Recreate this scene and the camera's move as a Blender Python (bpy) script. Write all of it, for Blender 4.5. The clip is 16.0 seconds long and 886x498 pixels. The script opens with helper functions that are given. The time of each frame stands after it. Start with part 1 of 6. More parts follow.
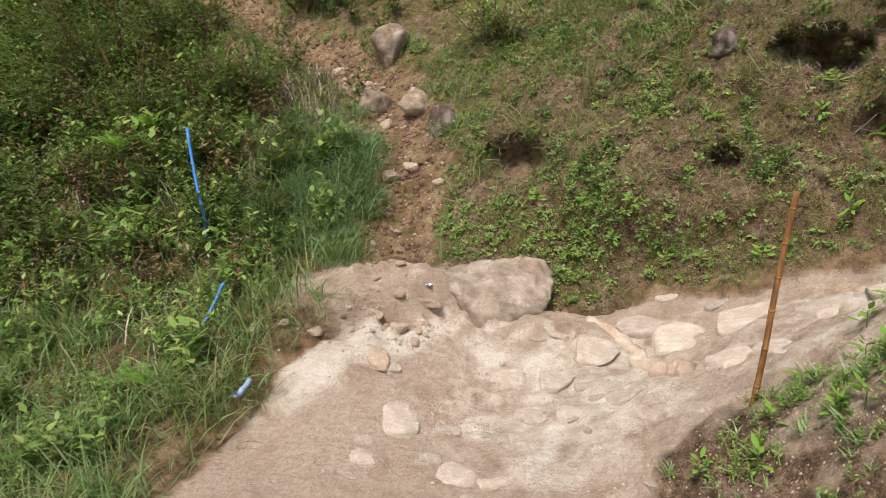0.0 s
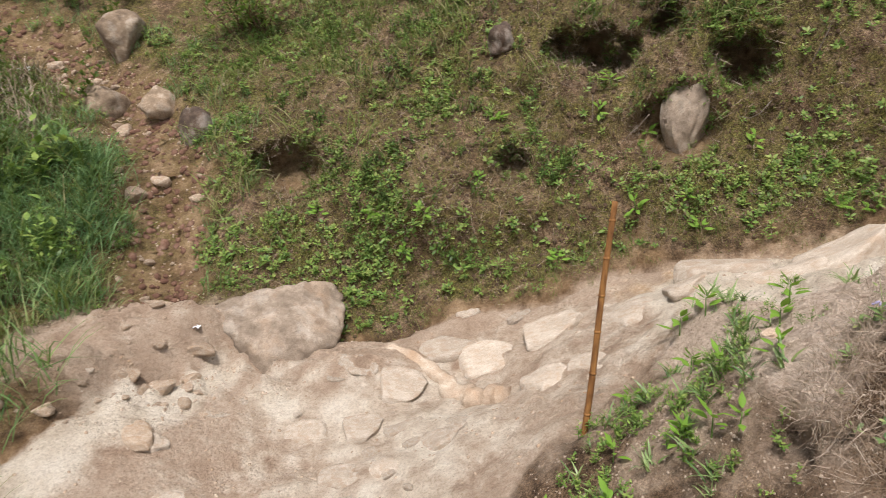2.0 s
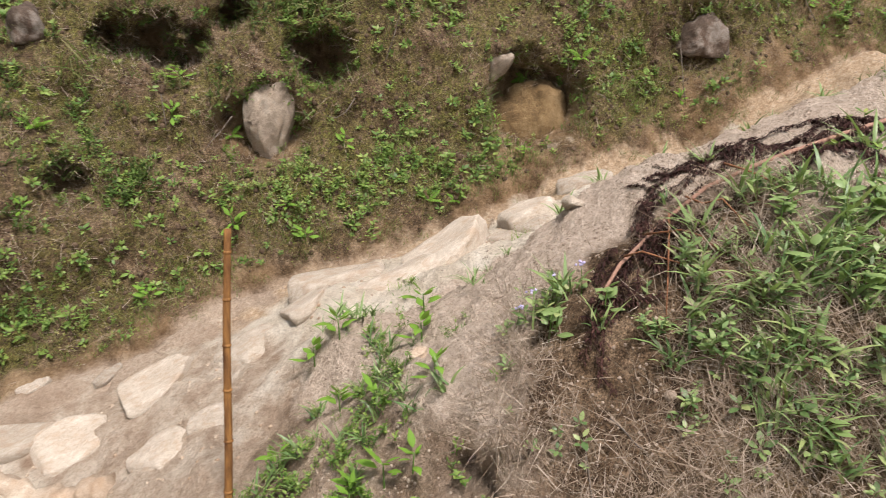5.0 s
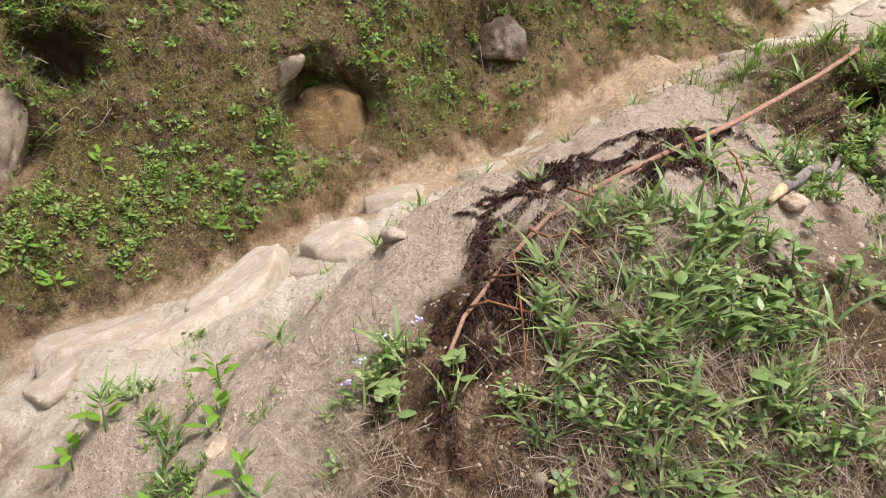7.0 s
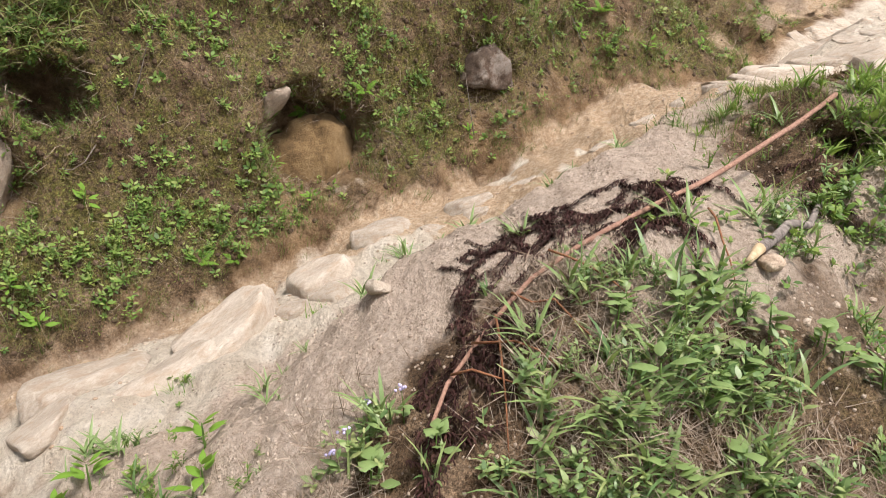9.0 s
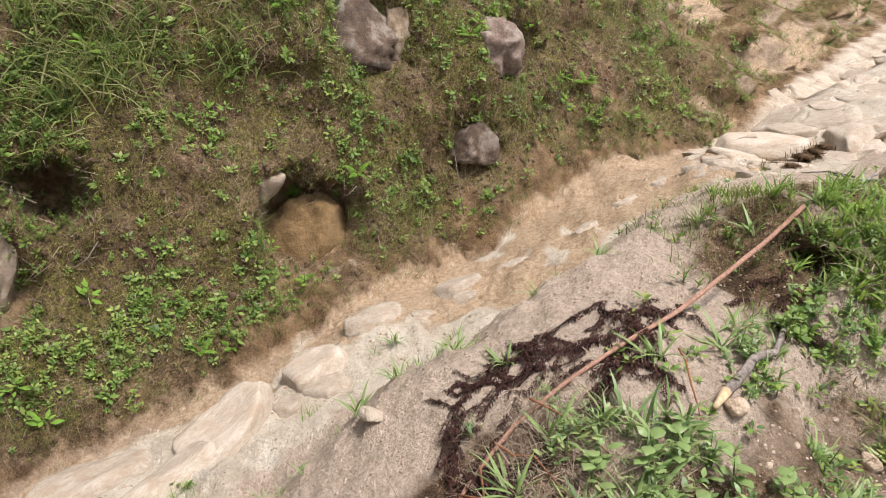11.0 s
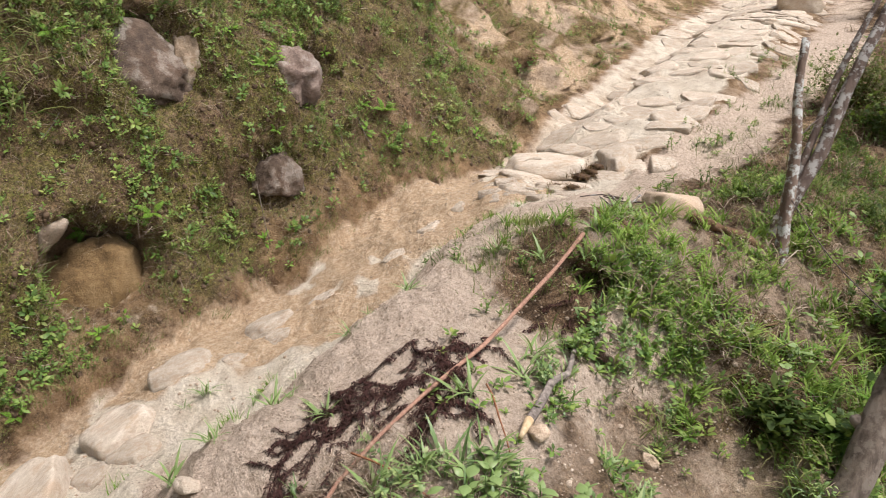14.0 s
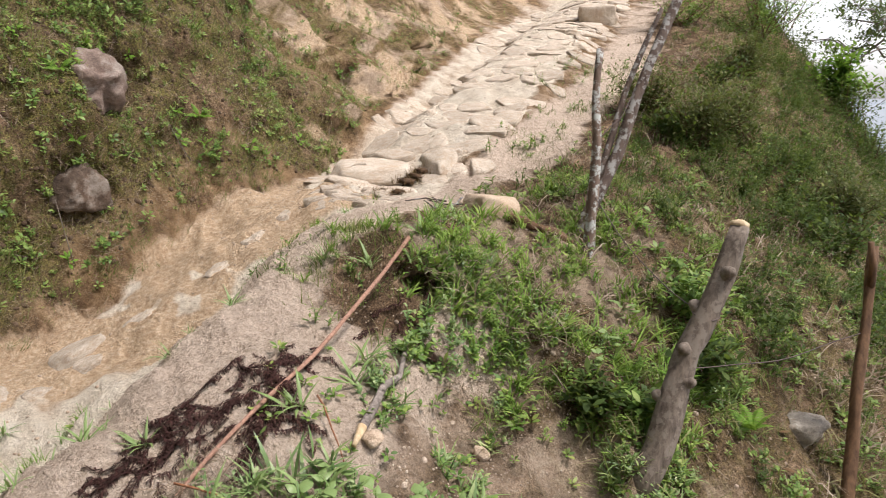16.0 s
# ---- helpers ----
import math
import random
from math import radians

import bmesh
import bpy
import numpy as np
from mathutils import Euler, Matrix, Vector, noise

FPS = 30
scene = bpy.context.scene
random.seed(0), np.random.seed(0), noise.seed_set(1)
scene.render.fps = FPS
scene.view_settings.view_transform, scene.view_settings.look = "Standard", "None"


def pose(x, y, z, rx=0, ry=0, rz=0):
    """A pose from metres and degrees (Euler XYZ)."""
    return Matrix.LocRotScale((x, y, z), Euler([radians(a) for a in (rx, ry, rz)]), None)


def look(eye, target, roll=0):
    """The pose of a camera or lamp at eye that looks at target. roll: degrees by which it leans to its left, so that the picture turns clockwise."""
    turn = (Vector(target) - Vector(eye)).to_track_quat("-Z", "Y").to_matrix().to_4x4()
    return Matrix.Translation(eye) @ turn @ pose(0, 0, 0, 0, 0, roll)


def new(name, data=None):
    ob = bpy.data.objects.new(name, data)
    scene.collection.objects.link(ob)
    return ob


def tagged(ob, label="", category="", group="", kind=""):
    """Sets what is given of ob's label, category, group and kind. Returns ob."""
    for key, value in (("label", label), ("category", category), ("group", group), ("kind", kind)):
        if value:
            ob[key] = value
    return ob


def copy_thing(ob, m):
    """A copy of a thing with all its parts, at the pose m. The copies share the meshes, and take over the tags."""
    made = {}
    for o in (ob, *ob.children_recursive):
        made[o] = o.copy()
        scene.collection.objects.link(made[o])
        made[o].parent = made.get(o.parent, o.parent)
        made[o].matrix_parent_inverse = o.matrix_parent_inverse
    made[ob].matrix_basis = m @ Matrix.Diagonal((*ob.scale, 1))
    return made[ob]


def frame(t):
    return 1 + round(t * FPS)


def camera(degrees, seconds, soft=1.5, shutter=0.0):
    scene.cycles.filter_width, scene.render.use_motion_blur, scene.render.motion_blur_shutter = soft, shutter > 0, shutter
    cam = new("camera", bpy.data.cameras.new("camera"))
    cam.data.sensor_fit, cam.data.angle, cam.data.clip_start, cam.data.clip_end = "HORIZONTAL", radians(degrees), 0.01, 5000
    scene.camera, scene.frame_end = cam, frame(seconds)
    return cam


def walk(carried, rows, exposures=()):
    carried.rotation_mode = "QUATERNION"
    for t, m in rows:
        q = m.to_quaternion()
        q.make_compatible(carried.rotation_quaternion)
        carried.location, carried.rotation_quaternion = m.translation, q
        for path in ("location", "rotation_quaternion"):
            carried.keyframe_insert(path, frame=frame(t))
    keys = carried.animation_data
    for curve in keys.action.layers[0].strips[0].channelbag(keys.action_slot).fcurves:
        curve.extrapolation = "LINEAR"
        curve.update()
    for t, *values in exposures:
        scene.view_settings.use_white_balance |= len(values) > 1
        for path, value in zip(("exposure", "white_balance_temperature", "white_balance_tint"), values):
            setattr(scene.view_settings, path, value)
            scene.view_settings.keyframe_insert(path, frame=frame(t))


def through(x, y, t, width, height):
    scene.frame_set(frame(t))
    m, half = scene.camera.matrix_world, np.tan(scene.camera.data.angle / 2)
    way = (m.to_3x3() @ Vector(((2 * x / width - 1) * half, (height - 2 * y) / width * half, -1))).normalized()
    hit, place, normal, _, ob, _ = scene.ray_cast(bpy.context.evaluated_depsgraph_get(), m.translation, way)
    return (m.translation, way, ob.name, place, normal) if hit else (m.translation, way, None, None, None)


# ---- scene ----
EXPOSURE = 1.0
cam = camera(64.85, 16.0, soft=0.75, shutter=0.28)
# seconds, place, yaw, pitch, roll
ROWS = [
    (0.0, 0.000, 0.000, 2.000, 0.22, -12.90, 0.05),
    (0.5, -0.032, 0.228, 2.012, -3.68, -13.00, 0.03),
    (1.0, -0.043, 0.469, 2.014, -8.33, -13.06, 0.00),
    (1.5, -0.053, 0.669, 2.015, -13.85, -13.09, -0.02),
    (2.0, -0.058, 0.819, 2.019, -19.40, -13.11, -0.04),
    (2.5, -0.056, 0.945, 2.023, -25.24, -13.08, -0.04),
    (3.0, -0.048, 1.088, 2.023, -31.21, -13.10, -0.06),
    (3.5, -0.015, 1.204, 2.023, -36.97, -13.19, -0.06),
    (4.0, 0.016, 1.302, 2.028, -42.86, -13.31, -0.05),
    (4.5, 0.075, 1.392, 2.036, -48.68, -13.44, -0.03),
    (5.0, 0.166, 1.485, 2.038, -54.35, -13.42, 0.01),
    (5.2, 0.210, 1.518, 2.037, -56.47, -13.40, 0.03),
    (7.3, 0.703, 1.870, 2.113, -72.22, -13.72, -0.04),
    (7.5, 0.711, 1.874, 2.124, -72.34, -13.71, -0.06),
    (8.0, 0.709, 1.870, 2.158, -72.49, -13.67, -0.10),
    (10.3, 0.688, 1.808, 2.682, -72.33, -13.46, -0.02),
    (10.5, 0.685, 1.809, 2.751, -72.46, -13.42, 0.00),
    (11.0, 0.661, 1.806, 2.919, -73.07, -13.36, 0.08),
    (11.5, 0.649, 1.803, 3.014, -74.85, -13.33, 0.14),
    (12.0, 0.647, 1.802, 3.067, -76.94, -13.30, 0.16),
    (12.5, 0.656, 1.814, 3.099, -79.53, -13.27, 0.12),
    (13.0, 0.663, 1.820, 3.124, -82.46, -13.26, 0.07),
    (13.5, 0.658, 1.819, 3.143, -85.68, -13.23, 0.01),
    (14.0, 0.648, 1.810, 3.153, -89.09, -13.25, 0.01),
    (14.5, 0.650, 1.806, 3.159, -92.59, -13.25, -0.01),
    (15.0, 0.651, 1.791, 3.165, -96.01, -13.28, -0.04),
    (15.5, 0.646, 1.778, 3.164, -99.50, -13.25, -0.10),
    (16.0, 0.643, 1.762, 3.167, -102.92, -12.89, -0.14),
]
walk(cam, [(t, pose(x, y, z, 90 + pitch, roll, yaw)) for t, x, y, z, yaw, pitch, roll in ROWS],
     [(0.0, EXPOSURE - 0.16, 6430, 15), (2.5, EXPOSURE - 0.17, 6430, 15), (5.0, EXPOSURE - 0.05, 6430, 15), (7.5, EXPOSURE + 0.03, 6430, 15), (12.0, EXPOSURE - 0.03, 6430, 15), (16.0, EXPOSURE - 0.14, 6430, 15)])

# ---- light: a bright overcast day ----
SUN_HIGH, SUN_TURN = radians(62), radians(208)
world = bpy.data.worlds.new("sky")
scene.world = world
world.use_nodes = True
wn = world.node_tree.nodes
wl_ = world.node_tree.links
sky = wn.new("ShaderNodeTexSky")
sky.sky_type = "NISHITA"
sky.sun_disc = False
sky.sun_elevation, sky.sun_rotation = SUN_HIGH, SUN_TURN
sky.dust_density, sky.air_density = 1.5, 1.0
grey = wn.new("ShaderNodeRGBToBW")
veil = wn.new("ShaderNodeMixRGB")
veil.inputs[0].default_value = 0.82
wl_.new(sky.outputs[0], grey.inputs[0])
wl_.new(sky.outputs[0], veil.inputs[1])
wl_.new(grey.outputs[0], veil.inputs[2])
wl_.new(veil.outputs[0], wn["Background"].inputs[0])
wn["Background"].inputs[1].default_value = 0.15
sun = new("sun", bpy.data.lights.new("sun", "SUN"))
sun.data.energy, sun.data.angle, sun.data.color = 2.65, radians(12), (1.0, 0.945, 0.87)
sun.matrix_world = look((0, 0, 0), (-math.sin(SUN_TURN) * math.cos(SUN_HIGH), -math.cos(SUN_TURN) * math.cos(SUN_HIGH), -math.sin(SUN_HIGH)))

# ---- materials ----
class Mat:
    """A small hand for building node materials."""

    def __init__(self, name):
        self.m = bpy.data.materials.new(name)
        self.m.use_nodes = True
        self.n, self.l = self.m.node_tree.nodes, self.m.node_tree.links
        self.b = self.n["Principled BSDF"]
        self.out = self.n["Material Output"]
        self.pos = self.n.new("ShaderNodeTexCoord").outputs["Object"]

    def put(self, a, b):
        self.l.new(a, b)

    def noise(self, scale, detail=4.0, rough=0.6, stretch=None, vec=None):
        t = self.n.new("ShaderNodeTexNoise")
        t.inputs["Scale"].default_value, t.inputs["Detail"].default_value, t.inputs["Roughness"].default_value = scale, detail, rough
        v = vec or self.pos
        if stretch:
            mp = self.n.new("ShaderNodeMapping")
            mp.inputs["Scale"].default_value = stretch
            self.put(v, mp.inputs["Vector"])
            v = mp.outputs[0]
        self.put(v, t.inputs["Vector"])
        return t.outputs["Fac"]

    def cells(self, scale):
        t = self.n.new("ShaderNodeTexVoronoi")
        t.inputs["Scale"].default_value = scale
        self.put(self.pos, t.inputs["Vector"])
        return t.outputs["Distance"]

    def ramp(self, fac, stops):
        r = self.n.new("ShaderNodeValToRGB")
        e = r.color_ramp.elements
        while len(e) < len(stops):
            e.new(0.5)
        for q, (at, col) in zip(e, stops):
            q.position = at
            q.color = (*col, 1) if len(col) == 3 else col
        self.put(fac, r.inputs[0])
        return r.outputs[0]

    def mask(self, fac, lo, hi):
        r = self.n.new("ShaderNodeMapRange")
        r.inputs[1].default_value, r.inputs[2].default_value = lo, hi
        self.put(fac, r.inputs[0])
        return r.outputs[0]

    def mix(self, fac, a, b, mode="MIX"):
        x = self.n.new("ShaderNodeMixRGB")
        x.blend_type = mode
        for v, i in ((fac, 0), (a, 1), (b, 2)):
            if isinstance(v, (int, float)):
                x.inputs[i].default_value = v if i == 0 else (v, v, v, 1)
            elif isinstance(v, tuple):
                x.inputs[i].default_value = (*v, 1)
            else:
                self.put(v, x.inputs[i])
        return x.outputs[0]

    def math(self, op, a, b):
        x = self.n.new("ShaderNodeMath")
        x.operation = op
        for v, i in ((a, 0), (b, 1)):
            if isinstance(v, (int, float)):
                x.inputs[i].default_value = v
            else:
                self.put(v, x.inputs[i])
        return x.outputs[0]

    def attr(self, name):
        a = self.n.new("ShaderNodeAttribute")
        a.attribute_name = name
        return a.outputs["Fac"]

    def island(self):
        return self.n.new("ShaderNodeNewGeometry").outputs["Random Per Island"]

    def random(self):
        return self.n.new("ShaderNodeObjectInfo").outputs["Random"]

    def bump(self, height, strength, dist=0.02):
        x = self.n.new("ShaderNodeBump")
        x.inputs["Strength"].default_value, x.inputs["Distance"].default_value = strength, dist
        self.put(height, x.inputs["Height"])
        self.put(x.outputs[0], self.b.inputs["Normal"])

    def done(self, colour, rough=0.85, spec=0.3, metal=0.0):
        if isinstance(colour, tuple):
            self.b.inputs["Base Color"].default_value = (*colour, 1)
        else:
            self.put(colour, self.b.inputs["Base Color"])
        self.b.inputs["Roughness"].default_value = rough
        self.b.inputs["Specular IOR Level"].default_value = spec
        self.b.inputs["Metallic"].default_value = metal
        return self.m


def mat_ground():
    k = Mat("hill_soil")
    big, mid, fine, grit = k.noise(0.9, 3), k.noise(5, 5, 0.65), k.noise(28, 5, 0.7), k.noise(130, 3, 0.7)
    crumb = k.noise(11, 8, 0.78)
    soil = k.ramp(k.math("ADD", k.math("MULTIPLY", mid, 0.45), k.math("MULTIPLY", crumb, 0.55)), [(0.36, (0.030, 0.019, 0.011)), (0.5, (0.152, 0.100, 0.060)), (0.64, (0.39, 0.278, 0.182))])
    moss = k.ramp(fine, [(0.34, (0.032, 0.031, 0.010)), (0.66, (0.215, 0.195, 0.055))])
    soil = k.mix(k.math("MULTIPLY", k.attr("moss"), k.math("MULTIPLY", k.mask(k.noise(2.3, 6, 0.72), 0.38, 0.54), k.mask(k.noise(19, 6, 0.8), 0.36, 0.52))), soil, moss)
    soil = k.mix(1.0, soil, k.ramp(k.noise(75, 8, 0.9), [(0.40, (0.30, 0.28, 0.26)), (0.5, (1.0, 1.0, 1.0)), (0.60, (1.8, 1.75, 1.65))]), "MULTIPLY")
    rust = k.ramp(mid, [(0.34, (0.13, 0.078, 0.040)), (0.52, (0.30, 0.195, 0.105)), (0.7, (0.47, 0.335, 0.20))])
    soil = k.mix(k.math("MULTIPLY", k.attr("rust"), k.mask(k.noise(3.5, 4), 0.34, 0.52)), soil, rust)
    trod = k.ramp(mid, [(0.30, (0.32, 0.222, 0.153)), (0.48, (0.46, 0.342, 0.247)), (0.72, (0.58, 0.47, 0.365))])
    trod = k.mix(k.mask(big, 0.42, 0.62), trod, k.ramp(fine, [(0.3, (0.41, 0.30, 0.212)), (0.7, (0.60, 0.49, 0.38))]))
    col = k.mix(k.mask(k.math("ADD", k.attr("trod"), k.math("MULTIPLY", k.math("SUBTRACT", mid, 0.5), 0.6)), 0.30, 0.70), soil, trod)
    clay = k.ramp(fine, [(0.3, (0.40, 0.262, 0.155)), (0.5, (0.56, 0.41, 0.268)), (0.72, (0.70, 0.575, 0.425))])
    col = k.mix(k.mask(k.math("ADD", k.attr("clay"), k.math("MULTIPLY", k.math("SUBTRACT", mid, 0.5), 1.2)), 0.3, 0.7), col, clay)
    dust = k.ramp(fine, [(0.28, (0.40, 0.306, 0.230)), (0.5, (0.59, 0.474, 0.372)), (0.75, (0.75, 0.642, 0.535))])
    col = k.mix(k.mask(k.math("ADD", k.attr("dust"), k.math("MULTIPLY", k.math("SUBTRACT", mid, 0.5), 1.0)), 0.3, 0.7), col, dust)
    pale = k.ramp(mid, [(0.28, (0.55, 0.45, 0.335)), (0.5, (0.71, 0.625, 0.50)), (0.75, (0.82, 0.75, 0.635))])
    col = k.mix(k.mask(k.math("ADD", k.attr("pale"), k.math("MULTIPLY", k.math("SUBTRACT", mid, 0.5), 0.8)), 0.35, 0.65), col, pale)
    col = k.mix(k.mask(grit, 0.62, 0.75), col, k.mix(0.5, col, (0.6, 0.52, 0.42)))
    col = k.mix(k.mask(grit, 0.38, 0.26), col, k.mix(0.4, col, (0.08, 0.055, 0.035)))
    grain = k.noise(70, 6, 0.8)
    col = k.mix(1.0, col, k.ramp(grain, [(0.32, (0.66, 0.62, 0.58)), (0.5, (1.0, 1.0, 1.0)), (0.68, (1.14, 1.14, 1.14))]), "MULTIPLY")
    h = k.math("ADD", k.math("MULTIPLY", k.math("ADD", fine, k.math("MULTIPLY", crumb, 1.6)), 0.7), k.math("ADD", k.math("MULTIPLY", grit, 0.25), k.math("MULTIPLY", grain, 0.35)))
    k.bump(h, 1.0, 0.05)
    return k.done(col, 0.95, 0.15)


def mat_stone(name, dark, mid_, light, stain=(0.38, 0.27, 0.17), amount=0.5, lichen=0.0):
    k = Mat(name)
    big, m, f = k.noise(3.2, 4), k.noise(14, 6, 0.68), k.noise(80, 4, 0.7)
    streak = k.noise(2.4, 6, 0.7)
    col = k.ramp(k.math("ADD", k.math("MULTIPLY", m, 0.42), k.math("MULTIPLY", streak, 0.58)), [(0.34, dark), (0.5, mid_), (0.64, light)])
    col = k.mix(k.math("MULTIPLY", k.mask(big, 0.48, 0.64), amount), col, stain)
    tone = k.ramp(k.random(), [(0, (0.80, 0.77, 0.74)), (1, (1.08, 1.05, 1.02))])
    col = k.mix(1.0, col, tone, "MULTIPLY")
    if lichen:
        col = k.mix(k.math("MULTIPLY", k.mask(k.noise(4.2, 7, 0.72), 0.50, 0.60), lichen), col, (0.52, 0.49, 0.43))
    col = k.mix(k.mask(f, 0.40, 0.28), col, k.mix(0.6, col, (0.07, 0.055, 0.04)))
    grain = k.noise(120, 5, 0.8)
    col = k.mix(1.0, col, k.ramp(grain, [(0.32, (0.68, 0.66, 0.64)), (0.5, (1.0, 1.0, 1.0)), (0.68, (1.18, 1.18, 1.18))]), "MULTIPLY")
    k.bump(k.math("ADD", k.math("MULTIPLY", m, 0.8), k.math("ADD", k.math("MULTIPLY", f, 0.25), k.math("MULTIPLY", grain, 0.15))), 0.8, 0.03)
    return k.done(col, 0.88, 0.25)


def mat_leaf(name, cols, through=0.35, rough=0.55, patch=1.3, gloss=0.14):
    """Leaves: every leaf has a tint of its own, with patches over the hill."""
    k = Mat(name)
    n = len(cols)
    f = k.math("ADD", k.math("MULTIPLY", k.island(), 0.75), k.math("MULTIPLY", k.mask(k.noise(patch, 3), 0.3, 0.7), 0.25))
    col = k.ramp(f, [(i / max(n - 1, 1), c) for i, c in enumerate(cols)])
    v = k.noise(60, 2)
    col = k.mix(k.mask(v, 0.3, 0.7), k.mix(0.25, col, (0.02, 0.03, 0.01)), col)
    k.done(col, rough, gloss)
    tr = k.n.new("ShaderNodeBsdfTranslucent")
    k.put(k.mix(0.5, col, (0.22, 0.30, 0.04)), tr.inputs[0])
    mx = k.n.new("ShaderNodeMixShader")
    mx.inputs[0].default_value = through
    k.put(k.b.outputs[0], mx.inputs[1])
    k.put(tr.outputs[0], mx.inputs[2])
    k.put(mx.outputs[0], k.out.inputs[0])
    return k.m


def mat_wood(name, dark, light, rings=0.0, stretch=(30, 30, 3), spots=None):
    k = Mat(name)
    g = k.noise(1.0, 5, 0.65, stretch)
    p = k.noise(9, 4)
    col = k.ramp(g, [(0.3, dark), (0.7, light)])
    col = k.mix(k.mask(p, 0.5, 0.7), col, k.mix(0.5, col, dark))
    if spots:
        col = k.mix(k.mask(k.noise(17, 4, 0.65), 0.50, 0.58), col, spots)
    k.bump(k.math("ADD", g, k.math("MULTIPLY", p, 0.5)), 0.6, 0.01)
    return k.done(col, 0.8, 0.25)


def mat_plain(name, col, rough=0.6, var=0.3, spec=0.4, metal=0.0):
    k = Mat(name)
    c = k.mix(k.mask(k.noise(11, 5, 0.7), 0.35, 0.7), col, tuple(v * (1 - var) for v in col))
    k.bump(k.noise(120, 3), 0.2, 0.004)
    return k.done(c, rough, spec, metal)


SOIL = mat_ground()
PALE = mat_stone("pale_worn_stone", (0.41, 0.342, 0.268), (0.55, 0.485, 0.40), (0.68, 0.625, 0.545), (0.47, 0.365, 0.27), 0.75)
GREY = mat_stone("grey_rock", (0.16, 0.145, 0.125), (0.30, 0.275, 0.24), (0.50, 0.46, 0.40), (0.40, 0.33, 0.25), 0.7, 0.6)
EARTHY = mat_stone("earth_stained_rock", (0.028, 0.020, 0.016), (0.092, 0.067, 0.050), (0.20, 0.155, 0.122), (0.09, 0.052, 0.033), 0.7, 0.3)
BANKROCK = mat_stone("pinkish_brown_rock", (0.045, 0.032, 0.027), (0.19, 0.142, 0.118), (0.38, 0.315, 0.275), (0.08, 0.045, 0.032), 0.6, 0.3)
BIGROCK = mat_stone("pinkish_grey_rock", (0.14, 0.11, 0.082), (0.275, 0.226, 0.175), (0.46, 0.395, 0.32), (0.33, 0.24, 0.165), 0.7, 0.25)
OCHRE = mat_stone("ochre_clay_rock", (0.075, 0.048, 0.022), (0.21, 0.14, 0.066), (0.36, 0.26, 0.14), (0.15, 0.098, 0.045), 0.7)
RUBBLE = mat_stone("rubble_stone", (0.36, 0.27, 0.19), (0.50, 0.405, 0.31), (0.63, 0.56, 0.46), (0.42, 0.28, 0.17), 0.6)
TANROCK = mat_stone("tan_rock", (0.10, 0.072, 0.05), (0.26, 0.20, 0.14), (0.52, 0.45, 0.355), (0.20, 0.125, 0.07), 0.6, 0.3)
CRUMB = mat_stone("soil_crumb", (0.30, 0.235, 0.175), (0.46, 0.38, 0.30), (0.62, 0.54, 0.45), (0.2, 0.14, 0.1), 0.5)
REDCLOD = mat_stone("red_brown_rubble", (0.10, 0.05, 0.034), (0.20, 0.115, 0.08), (0.34, 0.235, 0.175), (0.12, 0.06, 0.04), 0.6)
CLOD = mat_stone("earth_clod", (0.05, 0.032, 0.02), (0.11, 0.075, 0.047), (0.19, 0.135, 0.09), (0.08, 0.05, 0.03), 0.5)
WEED = mat_leaf("weed_leaf", [(0.05, 0.10, 0.024), (0.11, 0.21, 0.044), (0.18, 0.29, 0.06), (0.27, 0.375, 0.085), (0.42, 0.45, 0.14)], 0.35, 0.45, 1.3, 0.3)
GRASS = mat_leaf("grass_blade", [(0.045, 0.075, 0.022), (0.10, 0.15, 0.036), (0.19, 0.235, 0.06), (0.30, 0.28, 0.13), (0.36, 0.29, 0.18)])
BERMLEAF = mat_leaf("berm_leaf", [(0.06, 0.125, 0.045), (0.13, 0.225, 0.075), (0.22, 0.325, 0.11), (0.31, 0.405, 0.15), (0.42, 0.45, 0.18)], 0.3, 0.42, 1.3, 0.45)
STUBBLE = mat_leaf("tiny_moss_leaf", [(0.05, 0.055, 0.016), (0.12, 0.135, 0.034), (0.21, 0.235, 0.055), (0.36, 0.37, 0.11), (0.46, 0.39, 0.19)])
LUSH = mat_leaf("lush_grass_blade", [(0.05, 0.10, 0.032), (0.10, 0.19, 0.06), (0.165, 0.275, 0.095), (0.25, 0.345, 0.13), (0.34, 0.34, 0.17)])
SOFTGRASS = mat_leaf("soft_bluish_grass", [(0.05, 0.115, 0.045), (0.11, 0.21, 0.085), (0.19, 0.31, 0.13), (0.28, 0.39, 0.17)])
FEATHER = mat_leaf("feathery_olive_leaf", [(0.055, 0.065, 0.024), (0.10, 0.115, 0.042), (0.165, 0.175, 0.07), (0.22, 0.19, 0.10)])
BRIGHT = mat_leaf("bright_young_leaf", [(0.12, 0.26, 0.03), (0.19, 0.36, 0.05), (0.27, 0.42, 0.06)], 0.4)
CRESTLEAF = mat_leaf("crest_leaf", [(0.09, 0.18, 0.04), (0.18, 0.31, 0.06), (0.29, 0.42, 0.09), (0.41, 0.48, 0.14)], 0.35)
SHRUB = mat_leaf("shrub_leaf", [(0.022, 0.042, 0.012), (0.045, 0.075, 0.02), (0.08, 0.125, 0.03), (0.15, 0.19, 0.05)])
STRAW = mat_leaf("dry_straw", [(0.10, 0.066, 0.046), (0.235, 0.168, 0.12), (0.39, 0.30, 0.23), (0.57, 0.475, 0.385)], 0.15, 0.8)
